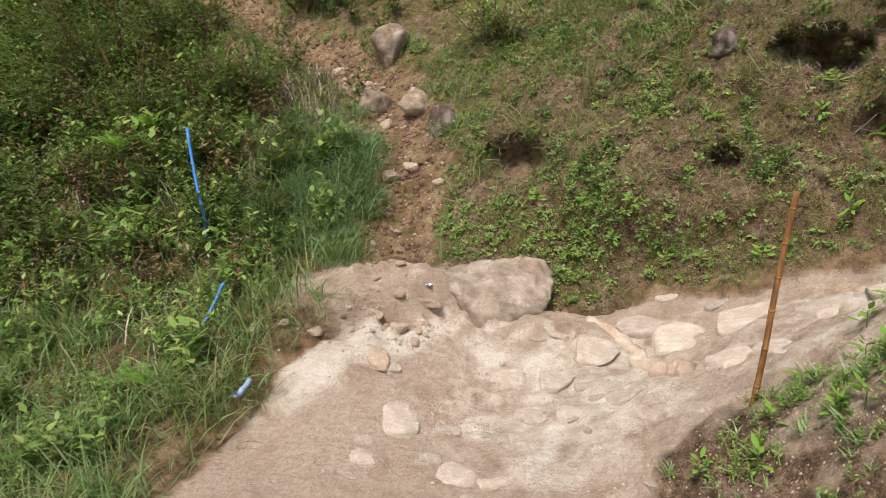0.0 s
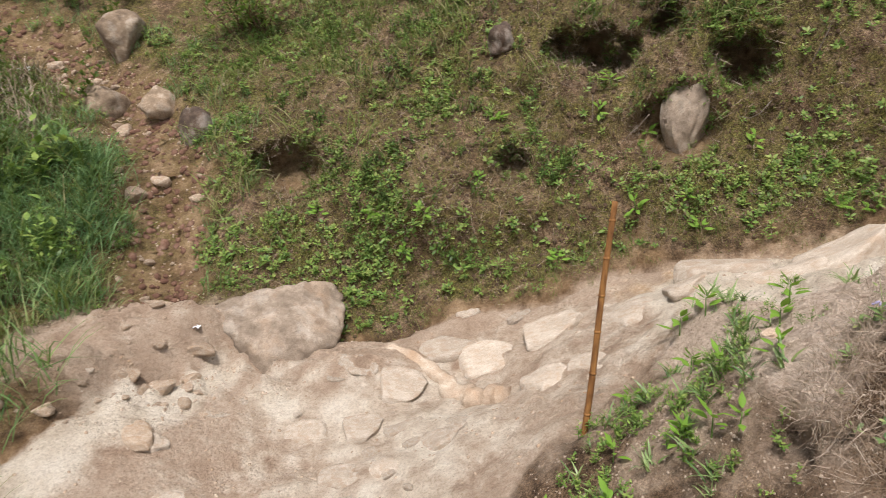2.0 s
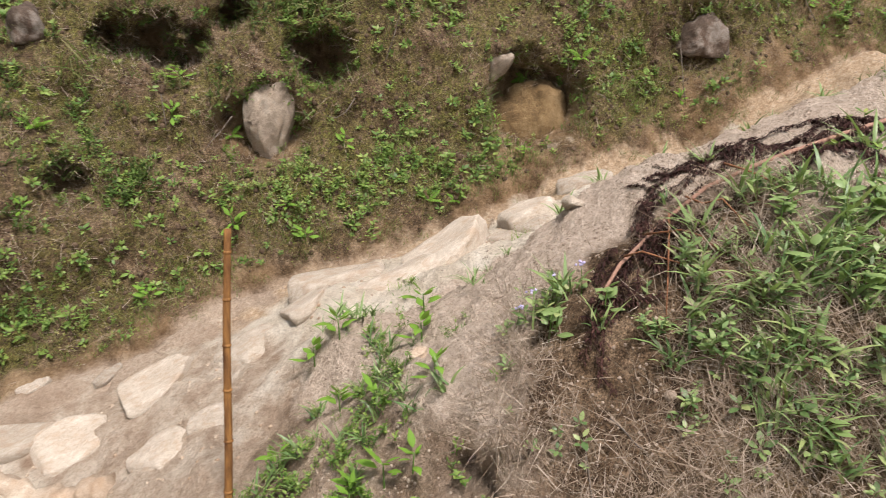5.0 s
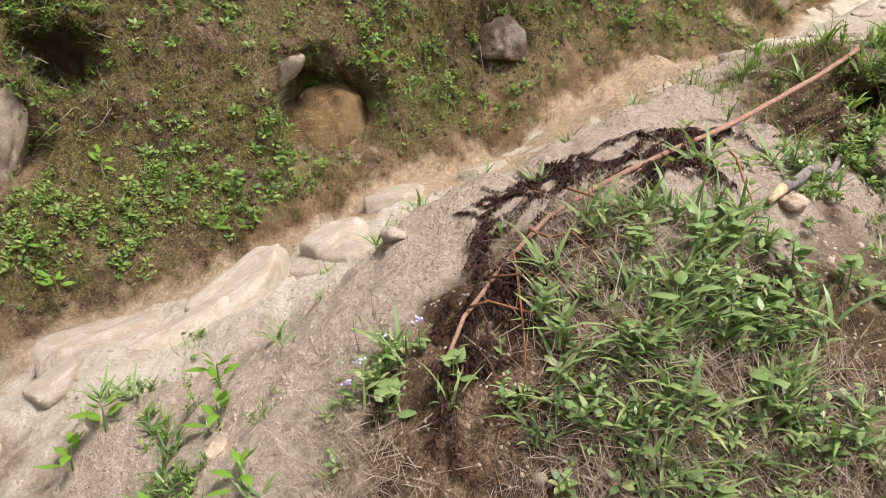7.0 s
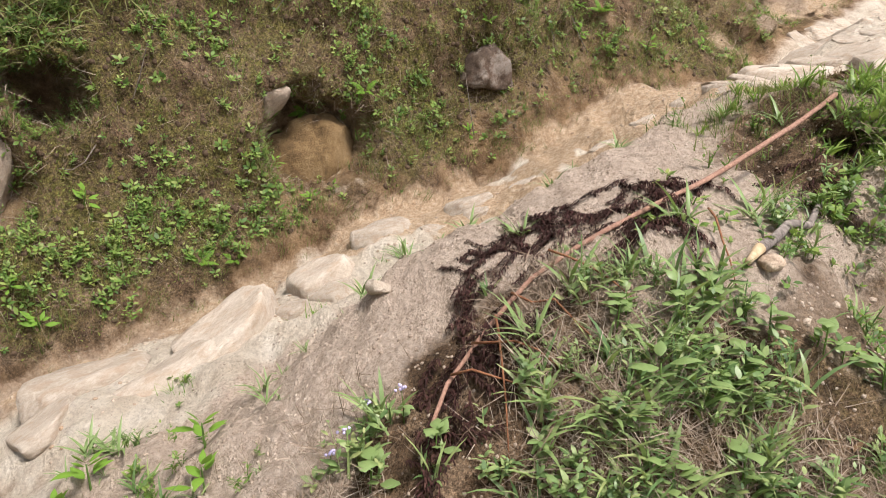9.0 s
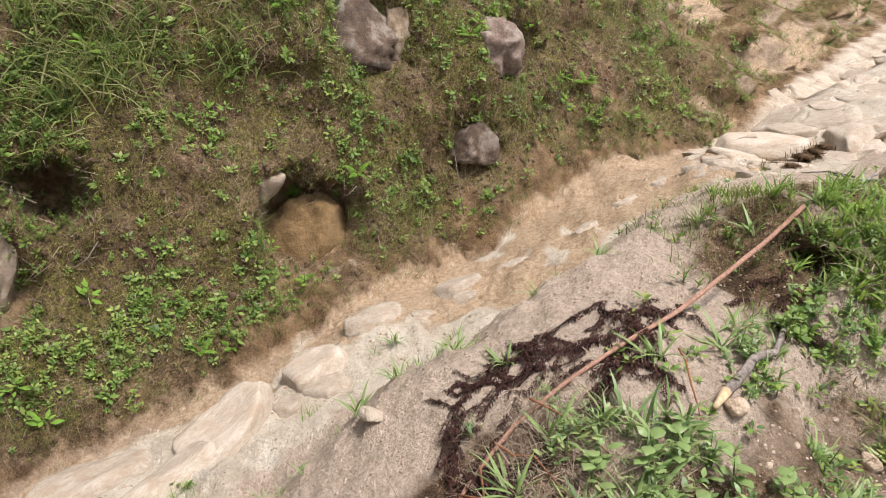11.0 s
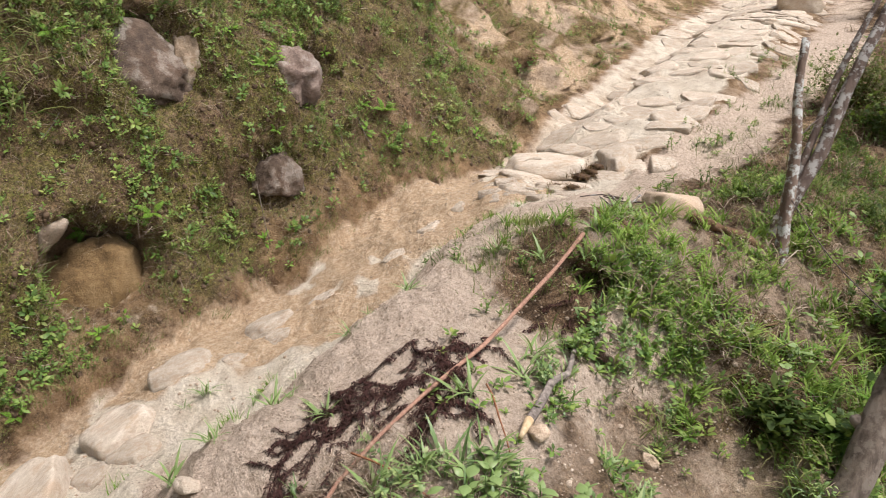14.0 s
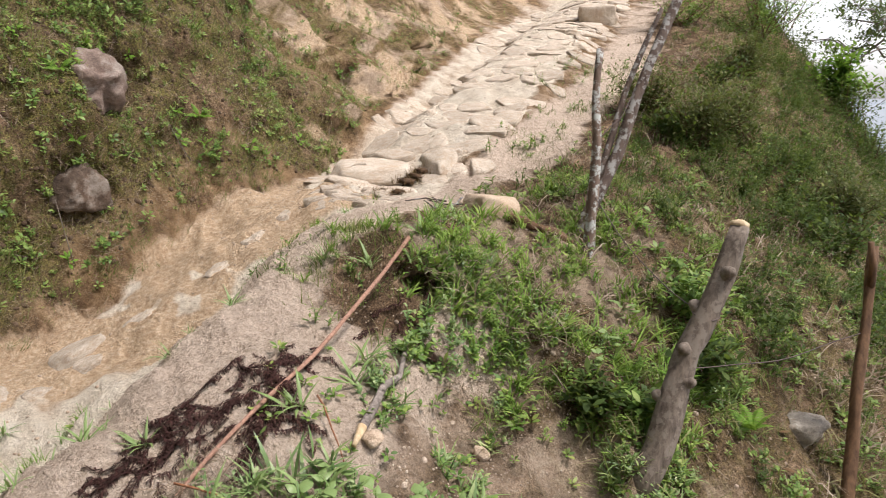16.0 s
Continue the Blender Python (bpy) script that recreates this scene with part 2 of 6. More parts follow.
RUSTY = mat_leaf("dead_brown_leaf", [(0.09, 0.05, 0.03), (0.16, 0.092, 0.05), (0.26, 0.165, 0.085)], 0.15, 0.8)
ROOT = mat_leaf("withered_maroon_fern", [(0.018, 0.008, 0.008), (0.045, 0.017, 0.016), (0.09, 0.038, 0.032)], 0.0, 0.8)
BAMBOO = mat_wood("weathered_bamboo", (0.085, 0.034, 0.012), (0.30, 0.145, 0.042), stretch=(40, 40, 6))
PINKWOOD = mat_wood("peeled_pink_stick", (0.19, 0.10, 0.07), (0.40, 0.24, 0.17), stretch=(60, 60, 60))
BARK = mat_wood("grey_bark", (0.06, 0.046, 0.036), (0.22, 0.178, 0.14), stretch=(30, 30, 6), spots=(0.19, 0.16, 0.13))
REDRIB = mat_wood("dry_orange_stalk", (0.16, 0.06, 0.03), (0.34, 0.16, 0.08), stretch=(60, 60, 60))
LICHEN = mat_wood("lichen_bark", (0.085, 0.055, 0.042), (0.22, 0.16, 0.12), stretch=(25, 25, 5), spots=(0.40, 0.41, 0.385))
DARKLICHEN = mat_wood("dark_lichen_bark", (0.05, 0.034, 0.028), (0.17, 0.125, 0.10), stretch=(25, 25, 5), spots=(0.30, 0.29, 0.27))
DARKBARK = mat_wood("dark_grey_bark", (0.075, 0.06, 0.052), (0.32, 0.275, 0.24), stretch=(45, 45, 20))
BROWNBARK = mat_wood("brown_post_bark", (0.055, 0.030, 0.017), (0.20, 0.115, 0.062), stretch=(25, 25, 4))
CUTWOOD = mat_wood("cut_wood", (0.40, 0.28, 0.15), (0.62, 0.50, 0.34), stretch=(40, 40, 4))
BLUE = mat_plain("blue_plastic_pipe", (0.035, 0.17, 0.48), 0.45)
PALEBLUE = mat_plain("faded_blue_plastic", (0.26, 0.36, 0.52), 0.5)
WIRE = mat_plain("rusty_wire", (0.12, 0.09, 0.08), 0.6, 0.4, 0.5, 0.6)
DUNG = mat_plain("dry_dung", (0.085, 0.048, 0.024), 0.95, 0.5)
LILAC = mat_plain("lilac_petals", (0.55, 0.48, 0.72), 0.8, 0.15)
WHITE = mat_plain("white_scrap", (0.75, 0.77, 0.80), 0.6, 0.15)

# ---- ground form ----
# trail stations: x, y, z of the trodden centre, half width to the bank, half width to the berm
TRAIL = [(-1.6, -5.0, -2.1, 1.1, 1.1), (-0.9, 0.8, -0.75, 1.2, 1.2), (-0.25, 3.4, -0.44, 1.55, 1.1), (0.7, 4.75, -0.28, 1.3, 1.1),
         (2.0, 4.85, 0.16, 0.95, 0.85), (3.25, 4.65, 0.64, 0.52, 0.48), (4.2, 4.15, 0.95, 0.36, 0.5), (5.0, 3.45, 1.26, 0.38, 0.62),
         (5.85, 2.75, 1.62, 0.38, 0.68), (6.7, 1.9, 2.13, 0.55, 0.75), (7.5, 0.85, 2.30, 0.75, 0.8), (8.8, -0.15, 2.80, 1.0, 0.9),
         (10.6, -1.4, 3.36, 1.2, 1.1), (12.8, -2.8, 4.08, 1.3, 1.2), (16.5, -5.2, 5.2, 1.4, 1.2), (24.0, -11.0, 8.4, 1.5, 1.3)]
# bank by station: apron width, apron rise, steep slope, steep height, upper slope
BANK = [(1.0, 0.2, 0.5, 2.0, 0.4), (0.5, 0.0, -0.3, 1.0, 0.05), (0.4, 0.0, -0.15, 1.0, 0.12), (0.3, 0.42, 0.46, 1.0, 0.27),
        (0.5, 0.3, 1.7, 2.0, 0.62), (0.12, 0.05, 1.95, 2.3, 0.7), (0.1, 0.06, 2.5, 2.5, 0.75), (0.2, 0.22, 2.6, 2.6, 0.8),
        (0.1, 0.08, 2.6, 2.5, 0.8), (0.15, 0.1, 2.1, 2.5, 0.8), (0.25, 0.1, 1.4, 2.4, 0.8), (0.3, 0.15, 1.0, 1.8, 0.7),
        (0.6, 0.1, 0.8, 2.0, 0.6), (0.8, 0.2, 0.8, 2.4, 0.55), (1.0, 0.3, 0.7, 3.0, 0.5), (1.5, 0.3, 0.6, 3.0, 0.5)]
# berm by station: rise, width of the rise, flat width, outer slope
BERM = [(0.2, 0.6, 0.8, 0.5), (0.1, 0.6, 0.8, 0.3), (0.15, 0.8, 0.8, 0.3), (0.2, 0.9, 1.0, 0.5), (0.24, 0.8, 0.7, 0.5), (0.46, 1.5, 0.6, 0.6),
        (0.50, 1.4, 0.5, 0.7), (0.42, 0.85, 0.6, 0.8), (0.40, 0.65, 0.7, 0.8), (0.15, 0.6, 0.7, 0.8), (0.0, 0.6, 0.8, 0.7),
        (-0.1, 0.8, 0.6, 0.65), (-0.15, 1.0, 0.6, 0.6), (0.0, 1.0, 0.6, 0.55), (0.1, 1.2, 0.6, 0.5), (0.2, 1.2, 0.6, 0.45)]


def lattice(i, j, k, seed):
    h = (i * 374761393 + j * 668265263 + k * 2147483647 + seed * 974634541) & 0xFFFFFFFF
    h = ((h ^ (h >> 13)) * 1274126177) & 0xFFFFFFFF
    return ((h ^ (h >> 16)) & 0xFFFF) / 65535.0


def vnoise(p, scale, seed=0, octaves=3, gain=0.5):
    """Value noise of points (n, 3) about 0, in -1 .. 1."""
    out, amp, tot = 0.0, 1.0, 0.0
    for o in range(octaves):
        q = np.asarray(p) * (scale * 2 ** o) + 17.3 * o
        i = np.floor(q).astype(np.int64)
        f = q - i
        f = f * f * (3 - 2 * f)
        v = 0
        for a in (0, 1):
            for b in (0, 1):
                for c in (0, 1):
                    w = (f[:, 0] if a else 1 - f[:, 0]) * (f[:, 1] if b else 1 - f[:, 1]) * (f[:, 2] if c else 1 - f[:, 2])
                    v = v + w * lattice(i[:, 0] + a, i[:, 1] + b, i[:, 2] + c, seed + o)
        out, tot, amp = out + amp * (2 * v - 1), tot + amp, amp * gain
    return out / tot


def smooth(e0, e1, x):
    t = np.clip((x - e0) / (e1 - e0), 0, 1)
    return t * t * (3 - 2 * t)


def catmull(table, n):
    a = np.array(table, float)
    a = np.vstack([2 * a[0] - a[1], a, 2 * a[-1] - a[-2]])
    out = []
    for i in range(1, len(a) - 2):
        for t in np.linspace(0, 1, n, endpoint=False):
            p0, p1, p2, p3 = a[i - 1:i + 3]
            out.append(0.5 * (2 * p1 + (p2 - p0) * t + (2 * p0 - 5 * p1 + 4 * p2 - p3) * t * t + (3 * p1 - p0 - 3 * p2 + p3) * t ** 3))
    out.append(a[-2])
    return np.array(out)


LINE = catmull([a + b + c for a, b, c in zip(TRAIL, BANK, BERM)], 12)
TAN = np.gradient(LINE[:, :2], axis=0)
TAN /= np.linalg.norm(TAN, axis=1)[:, None]


def along(x, y):
    """Blended trail numbers and the signed offset (left positive) at points x, y."""
    x, y = np.atleast_1d(x).astype(float), np.atleast_1d(y).astype(float)
    val = np.empty((len(x), LINE.shape[1]))
    off = np.empty(len(x))
    sta = np.empty(len(x))
    for a in range(0, len(x), 20000):
        s = slice(a, a + 20000)
        d2 = (x[s, None] - LINE[None, :, 0]) ** 2 + (y[s, None] - LINE[None, :, 1]) ** 2
        m = d2.min(1)
        w = np.exp(-(d2 - m[:, None]) / (0.04 + 0.22 * m[:, None]))
        w /= w.sum(1)[:, None]
        v = w @ LINE
        tn = w @ TAN
        tn /= np.linalg.norm(tn, axis=1)[:, None] + 1e-9
        near = d2.argmin(1)
        side = TAN[near, 0] * (y[s] - LINE[near, 1]) - TAN[near, 1] * (x[s] - LINE[near, 0])
        off[s] = np.sign(side) * np.sqrt(m)
        # height goes on along the trail between the samples
        val[s] = v
        sta[s] = w @ np.arange(len(LINE))
    return val, off, sta


GULLY = [(-0.45, 6.3, 0), (-0.46, 6.9, 0), (-0.33, 7.6, 0), (-0.48, 8.4, 0), (-0.72, 9.1, 0), (-1.22, 9.85, 0), (-1.88, 10.55, 0), (-2.75, 11.5, 0), (-4.5, 13.4, 0)]
GLINE = catmull(GULLY, 10)


def base_height(x, y):
    x, y = np.atleast_1d(x).astype(float), np.atleast_1d(y).astype(float)
    v, d, s = along(x, y)
    zc, wl, wr = v[:, 2], v[:, 3], v[:, 4]
    aw, ar, sl, sh, up = v[:, 5:10].T
    br, bw, bf, bo = v[:, 10:14].T
    # bank side
    q = np.maximum(d - wl, 0)
    apron = ar * smooth(0, 1, q / np.maximum(aw, 0.05))
    apron = apron + 0.09 * smooth(0, 0.07, q) * smooth(44, 54, s) * smooth(122, 108, s)     # undercut foot of the bank
    q2 = np.maximum(q - aw, 0)
    lim = sh / np.maximum(np.abs(sl), 0.2)
    steep = sl * np.minimum(q2, lim)
    rest = up * np.maximum(q2 - lim, 0)
    left = apron + steep + rest
    # berm side
    p = np.maximum(-d - wr, 0)
    rise = br * smooth(0, 1, p / np.maximum(bw, 0.1))
    rise = rise + 0.10 * smooth(0, 0.06, p) * smooth(60, 74, s) * smooth(112, 104, s)       # cut edge of the berm
    p2 = np.maximum(p - bw - bf, 0)
    fall = bo * (np.sqrt(p2 * p2 + 0.09) - 0.3)
    more = np.maximum(p2 - 1.6, 0)
    fall = fall + 0.32 * more * more / (1 + 0.22 * more) * smooth(104, 140, s)
    z = zc + np.where(d > 0, left, rise - fall)
    return z, d, s


def ground_height(x, y):
    x, y = np.atleast_1d(x).astype(float), np.atleast_1d(y).astype(float)
    q = np.stack([x, y, 0 * x], 1)
    # wander of all the edges
    wx = x + 0.13 * vnoise(q, 0.9, 51, 2) + 0.06 * vnoise(q, 3.2, 52, 2)
    wy = y + 0.13 * vnoise(q, 0.9, 53, 2) + 0.06 * vnoise(q, 3.2, 54, 2)
    z, d, s = base_height(wx, wy)
    x, y = np.atleast_1d(x).astype(float), np.atleast_1d(y).astype(float)
    # the ridge breaks off towards the valley
    z = z - 0.5 * np.maximum(-(y + 7.2) - 0.15 * (x - 9), 0) ** 1.5
    # the worn side path that climbs the hill between the rocks
    g2 = np.full(len(x), 1e9)
    for k in range(0, len(GLINE), 2):
        g2 = np.minimum(g2, (x - GLINE[k, 0]) ** 2 + (y - GLINE[k, 1]) ** 2)
    g = np.sqrt(g2)
    z = z - 0.30 * np.exp(-(g / 0.42) ** 2) * (y > 6.0) * smooth(0, 1, (y - 6.0) / 0.8)
    return z, d, s

# ---- helpers for shapes ----
def mesh_from(name, co, loops, totals, material, soft=True):
    me = bpy.data.meshes.new(name)
    co, loops, totals = np.asarray(co, np.float32), np.asarray(loops, np.int32), np.asarray(totals, np.int32)
    me.vertices.add(len(co))
    me.vertices.foreach_set("co", co.ravel())
    me.loops.add(len(loops))
    me.loops.foreach_set("vertex_index", loops)
    me.polygons.add(len(totals))
    me.polygons.foreach_set("loop_start", np.concatenate([[0], np.cumsum(totals)[:-1]]).astype(np.int32))
    me.polygons.foreach_set("use_smooth", np.full(len(totals), soft))
    me.update(calc_edges=True)
    me.materials.append(material)
    return me


def part(name, bm, material, parent, label=""):
    """One mesh object under a thing or under a part (or at top level, with parent None)."""
    me = bpy.data.meshes.new(name)
    bm.to_mesh(me)
    bm.free()
    for p in me.polygons:
        p.use_smooth = True
    me.materials.append(material)
    ob = new(name, me)
    ob.parent = parent
    return tagged(ob, label)


def share(name, me, parent, m, label=""):
    ob = new(name, me)
    ob.parent = parent
    ob.matrix_basis = m
    return tagged(ob, label)


# ---- ground: one sheet from the trail to the far slopes ----
def axis(lo, a, b, hi, fine, step, far, grow=1.085):
    """Grid lines: fine between a and b, wider out to lo and hi, then ever wider."""
    core = np.concatenate([np.arange(lo, a, step), np.arange(a, b, fine), np.arange(b, hi, step)])
    left, right = [lo], [core[-1]]
    s = step
    while left[-1] > -far:
        s *= grow
        left.append(left[-1] - s)
    s = step
    while right[-1] < far:
        s *= grow
        right.append(right[-1] + s)
    return np.concatenate([left[:0:-1], core, right[1:]])


XS, YS = axis(-2.4, 1.6, 7.6, 8.6, 0.021, 0.042, 70), axis(-1.4, 2.0, 7.0, 8.4, 0.021, 0.042, 70)
NX, NY = len(XS), len(YS)
GX, GY = [a.ravel() for a in np.meshgrid(XS, YS, indexing="xy")]
GZ, GD, GS = ground_height(GX, GY)
GS = GS / 12.0
WL, WR = along(GX, GY)[0][:, 3:5].T
P = np.stack([GX, GY, GZ], 1)
on_trail = smooth(0.12, -0.12, GD - WL) * smooth(0.2, -0.1, -GD - WR)
on_bank = smooth(0.0, 0.25, GD - WL)
rough = 0.35 + 0.65 * (1 - on_trail)
GZ = GZ + rough * (0.10 * vnoise(P, 0.9, 1, 2) + 0.11 * vnoise(P, 2.6, 2, 4, 0.6)) + 0.022 * vnoise(P, 9, 3, 2)
# swells and dips of the ground: x, y, radius, rise
SWELLS = [(5.62, 1.22, 0.32, -0.13), (-0.94, 5.31, 0.8, 0.45), (0.05, 6.0, 0.4, 0.18), (4.3, 1.15, 0.5, -0.25), (0.88, 5.66, 0.5, 0.29), (3.65, 2.87, 0.35, 0.17), (5.01, 3.78, 0.5, 0.14), (9.14, 0.59, 0.5, 0.16),
          (-0.41, 6.22, 0.3, 0.16), (0.06, 5.43, 0.3, 0.14), (11.8, 0.0, 0.8, 0.14), (3.04, 4.51, 0.3, 0.11), (3.91, 0.81, 0.3, -0.13), (9.94, 0.1, 0.3, 0.11), (1.62, 4.98, 0.5, -0.11),
          (7.05, 2.12, 0.3, 0.11), (1.9, 5.9, 0.3, 0.11), (7.41, 1.27, 0.3, 0.1), (7.68, 0.61, 0.5, -0.08), (2.74, 4.0, 0.26, 0.24)]
for x, y, r, dz in SWELLS:
    GZ = GZ + dz * np.exp(-((GX - x) ** 2 + (GY - y) ** 2) / (r * r))
# washed-out scar below the berm's crest, with a cut edge
scar = smooth(1.12, 0.86, np.hypot((GX - 3.72) / 0.62, (GY - 0.62) / 0.55) + 0.16 * vnoise(P, 2.5, 83, 3))
GZ = GZ - 0.20 * scar * smooth(-0.9, 0.1, (GX - 3.72) - 0.4 * (GY - 0.62))
# drain worn along the bank's foot, and the stony rib beside it
drain = np.exp(-((GD - WL * 0.6 + 0.12 * vnoise(P, 1.1, 8, 2)) / 0.22) ** 2) * smooth(4.3, 5.0, GS) * smooth(10.2, 9.0, GS)
GZ = GZ - 0.07 * drain
# the paved stretch stands a step higher than the washed-out trail below, with a channel beside it
paved = smooth(9.95, 10.12, GS + 0.10 * GD)
GZ = GZ + paved * (-0.09 + 0.14 * smooth(0.55, 0.25, GD) * smooth(-1.2, -0.8, GD) - 0.16 * np.exp(-((GD - 0.75) / 0.22) ** 2))
berm_face = smooth(-WR, -WR - 0.2, GD) * smooth(4.0, 4.6, GS) * smooth(9.5, 8.8, GS)
GZ = GZ + berm_face * (0.035 * vnoise(P, 4.2, 76, 2) + 0.018 * vnoise(P, 13, 77, 2))
heap_up = np.exp(-(((GX + 0.35) / 1.25) ** 2 + ((GY - 5.85) / 0.75) ** 2) ** 2)
GZ = GZ + heap_up * (0.13 * vnoise(P, 3.1, 78, 3) + 0.13 * np.abs(vnoise(P, 5, 79, 3)) + 0.03 * vnoise(P, 15, 80, 2))
# far slopes are uneven on a larger scale
away = smooth(6, 25, np.hypot(GX - 3, GY - 3))
GZ = GZ + away * 1.3 * vnoise(P, 0.12, 5, 3)
# knobs of worn bedrock on the trail, and rain-worn lumps
knob = np.maximum(vnoise(P, 2.2, 71, 2), 0) ** 0.7
ridge = 1 - np.abs(vnoise(P, 1.7, 75, 3, 0.6)) * 2.5
GZ = GZ + on_trail * smooth(2.2, 3.2, GS) * (0.075 * knob * smooth(0.4, 0.0, GD) + 0.03 * vnoise(P, 6, 72, 2)) + on_trail * smooth(4.2, 4.8, GS) * smooth(10.0, 9.4, GS) * 0.05 * np.clip(ridge, -1, 1)
P = np.stack([GX, GY, GZ], 1)
# lumps and hollows of the cut bank: centre, radius, depth into the bank (minus: bulge), direction into the bank
HOLLOWS = [((0.72, 7.42, 1.27), 0.3, 0.48, (0.1, 1, -0.1)), ((2.54, 6.4, 1.36), 0.15, 0.4, (0.35, 1, 0.2)), ((3.86, 6.09, 2.56), 0.13, 0.6, (0.5, 0.85, 0)),
           ((4.16, 5.55, 2.22), 0.25, 0.62, (0.6, 0.8, 0)), ((3.35, 6.42, 2.3), 0.19, 0.62, (0.5, 0.85, 0)), ((3.6, 6.28, 2.3), 0.18, 0.6, (0.5, 0.85, 0)),
           ((3.1, 6.57, 2.34), 0.16, 0.52, (0.4, 0.9, 0)), ((5.36, 4.27, 1.84), 0.41, 0.6, (0.7, 0.7, 0)),
           ((2.20, 2.68, 0.60), 0.13, 0.34, (0.75, 0.3, -0.4)), ((4.62, 0.98, 1.97), 0.15, 0.34, (0.95, -0.2, -0.2)), ((4.26, 1.0, 1.66), 0.09, 0.2, (0.95, -0.2, -0.3))]
# shallower sockets round set rocks, and bulging lips over the hollows
SOCKETS = [((3.72, 5.68, 1.68), 0.35, 0.36, (0.5, 0.85, 0)), ((6.2, 4.15, 3.26), 0.46, 0.3, (0.7, 0.7, 0)),
           ((7.0, 3.1, 3.2), 0.38, 0.2, (0.7, 0.7, 0)), ((6.3, 3.15, 2.43), 0.3, 0.14, (0.7, 0.7, 0)), ((5.1, 1.05, 1.95), 0.2, 0.2, (0.8, 0.5, 0)),
           ((4.6, 0.55, 1.75), 0.3, 0.16, (0.9, 0.4, 0))]
BULGES = [((3.72, 6.18, 2.78), 0.24, -0.14, (0.5, 0.85, 0)), ((3.3, 6.5, 2.7), 0.26, -0.16, (0.4, 0.9, 0)), ((5.2, 4.3, 2.32), 0.25, -0.12, (0.7, 0.7, 0)),
           ((0.7, 7.2, 1.62), 0.35, -0.14, (0, 1, 0)), ((2.2, 2.75, 0.9), 0.2, -0.1, (0.6, 0.7, 0))]
HOLE = np.zeros(len(P))
# lumps, ribs and ledges of the cut bank, kept low where rocks are set in it
ti = np.clip(np.round(GS * 12).astype(int), 0, len(TAN) - 1)
into = np.stack([-TAN[ti, 1], TAN[ti, 0], 0 * GS], 1)
SET = [(0.5, 6.3, 0.2), (2.67, 6.98, 2.42), (3.86, 5.8, 1.7), (5.6, 4.5, 1.9), (6.4, 3.27, 2.43), (6.4, 4.05, 3.35), (7.12, 3.22, 3.22), (-0.3, 8.8, 1.5)]
calm = np.min([smooth(0.3, 0.75, np.linalg.norm(P - np.array(c), axis=1)) for c in SET], axis=0)
steep_zone = smooth(0.1, 0.45, GD - WL) * smooth(3.6, 4.4, GS) * smooth(5.5, 4.0, GD - WL) * smooth(20, 14, np.hypot(GX, GY))
lump = 0.15 * vnoise(P, 1.15, 91, 2) + 0.11 * vnoise(P, 2.7, 92, 2) + 0.05 * vnoise(P, 6.5, 93, 2)
ledge = 0.10 * np.abs(vnoise(P * (0.7, 0.7, 2.2), 1.5, 94, 2))
ribs = smooth(9.4, 10.4, GS) * 0.70 * (vnoise(P * (1, 1, 0.35), 1.5, 95, 3) - 0.1)
P = P + (steep_zone * (0.25 + 0.75 * calm) * (lump + ledge - 0.03 + ribs))[:, None] * into
for c, r, dep, way in HOLLOWS + SOCKETS + BULGES:
    w = np.array(way) / np.linalg.norm(way)
    q = P - np.array(c)
    fall = np.exp(-((np.linalg.norm(q * (1, 1, 1.05), axis=1) + 0.10 * vnoise(P, 5, 81, 2) + 0.05 * vnoise(P, 13, 82, 2)) / r) ** 6)
    if dep > 0.32:
        HOLE = np.maximum(HOLE, fall)
    P = P + (fall * dep)[:, None] * w
# broad swells and dips of the bank's face: centre, radius, depth into the bank
for c, r, dep, way in [((1.25, 6.95, 1.4), 0.75, -0.42, (0.1, 1, -0.1)), ((2.1, 6.45, 1.2), 0.6, -0.38, (0.4, 0.9, 0)), ((6.0, 4.3, 3.15), 0.6, -0.22, (0.7, 0.7, 0)), ((6.85, 3.25, 3.2), 0.5, -0.25, (0.7, 0.7, 0)),
                       ((6.15, 3.6, 2.05), 0.4, 0.25, (0.7, 0.7, 0)), ((4.65, 4.95, 1.6), 0.5, 0.16, (0.6, 0.8, 0)), ((7.15, 2.65, 2.5), 0.4, 0.14, (0.7, 0.7, 0)), ((4.2, 5.6, 2.2), 0.4, -0.1, (0.6, 0.8, 0))]:
    w = np.array(way) / np.linalg.norm(way)
    P = P + (np.exp(-(((P - np.array(c)) / r) ** 2).sum(1)) * dep)[:, None] * w
# crumbs of soil
crumb = (1 - 0.6 * on_trail) * smooth(9, 6, np.hypot(GX - 0.6, GY - 1.8))
P[:, 2] += crumb * (0.010 * vnoise(P, 17, 111, 2) + 0.007 * vnoise(P, 34, 112, 1))

ii, jj = np.meshgrid(np.arange(NX - 1), np.arange(NY - 1), indexing="xy")
A0 = (jj * NX + ii).ravel()
QUADS = np.stack([A0, A0 + 1, A0 + 1 + NX, A0 + NX], 1)
ground_mesh = mesh_from("ground", P, QUADS.ravel(), np.full(len(QUADS), 4), SOIL)
n1 = vnoise(P, 1.6, 21, 3)
side = np.full(len(P), 9.0)
for k in range(0, len(GLINE), 2):
    side = np.minimum(side, np.hypot(GX - GLINE[k, 0], GY - GLINE[k, 1]))
n2 = vnoise(P, 4.5, 23, 3)
GW = GD + 0.22 * n1 + 0.14 * n2          # ragged edges for the stains
gully_bed = smooth(0.54, 0.24, side + 0.25 * n1 + 0.12 * n2) * (GY > 5.8)
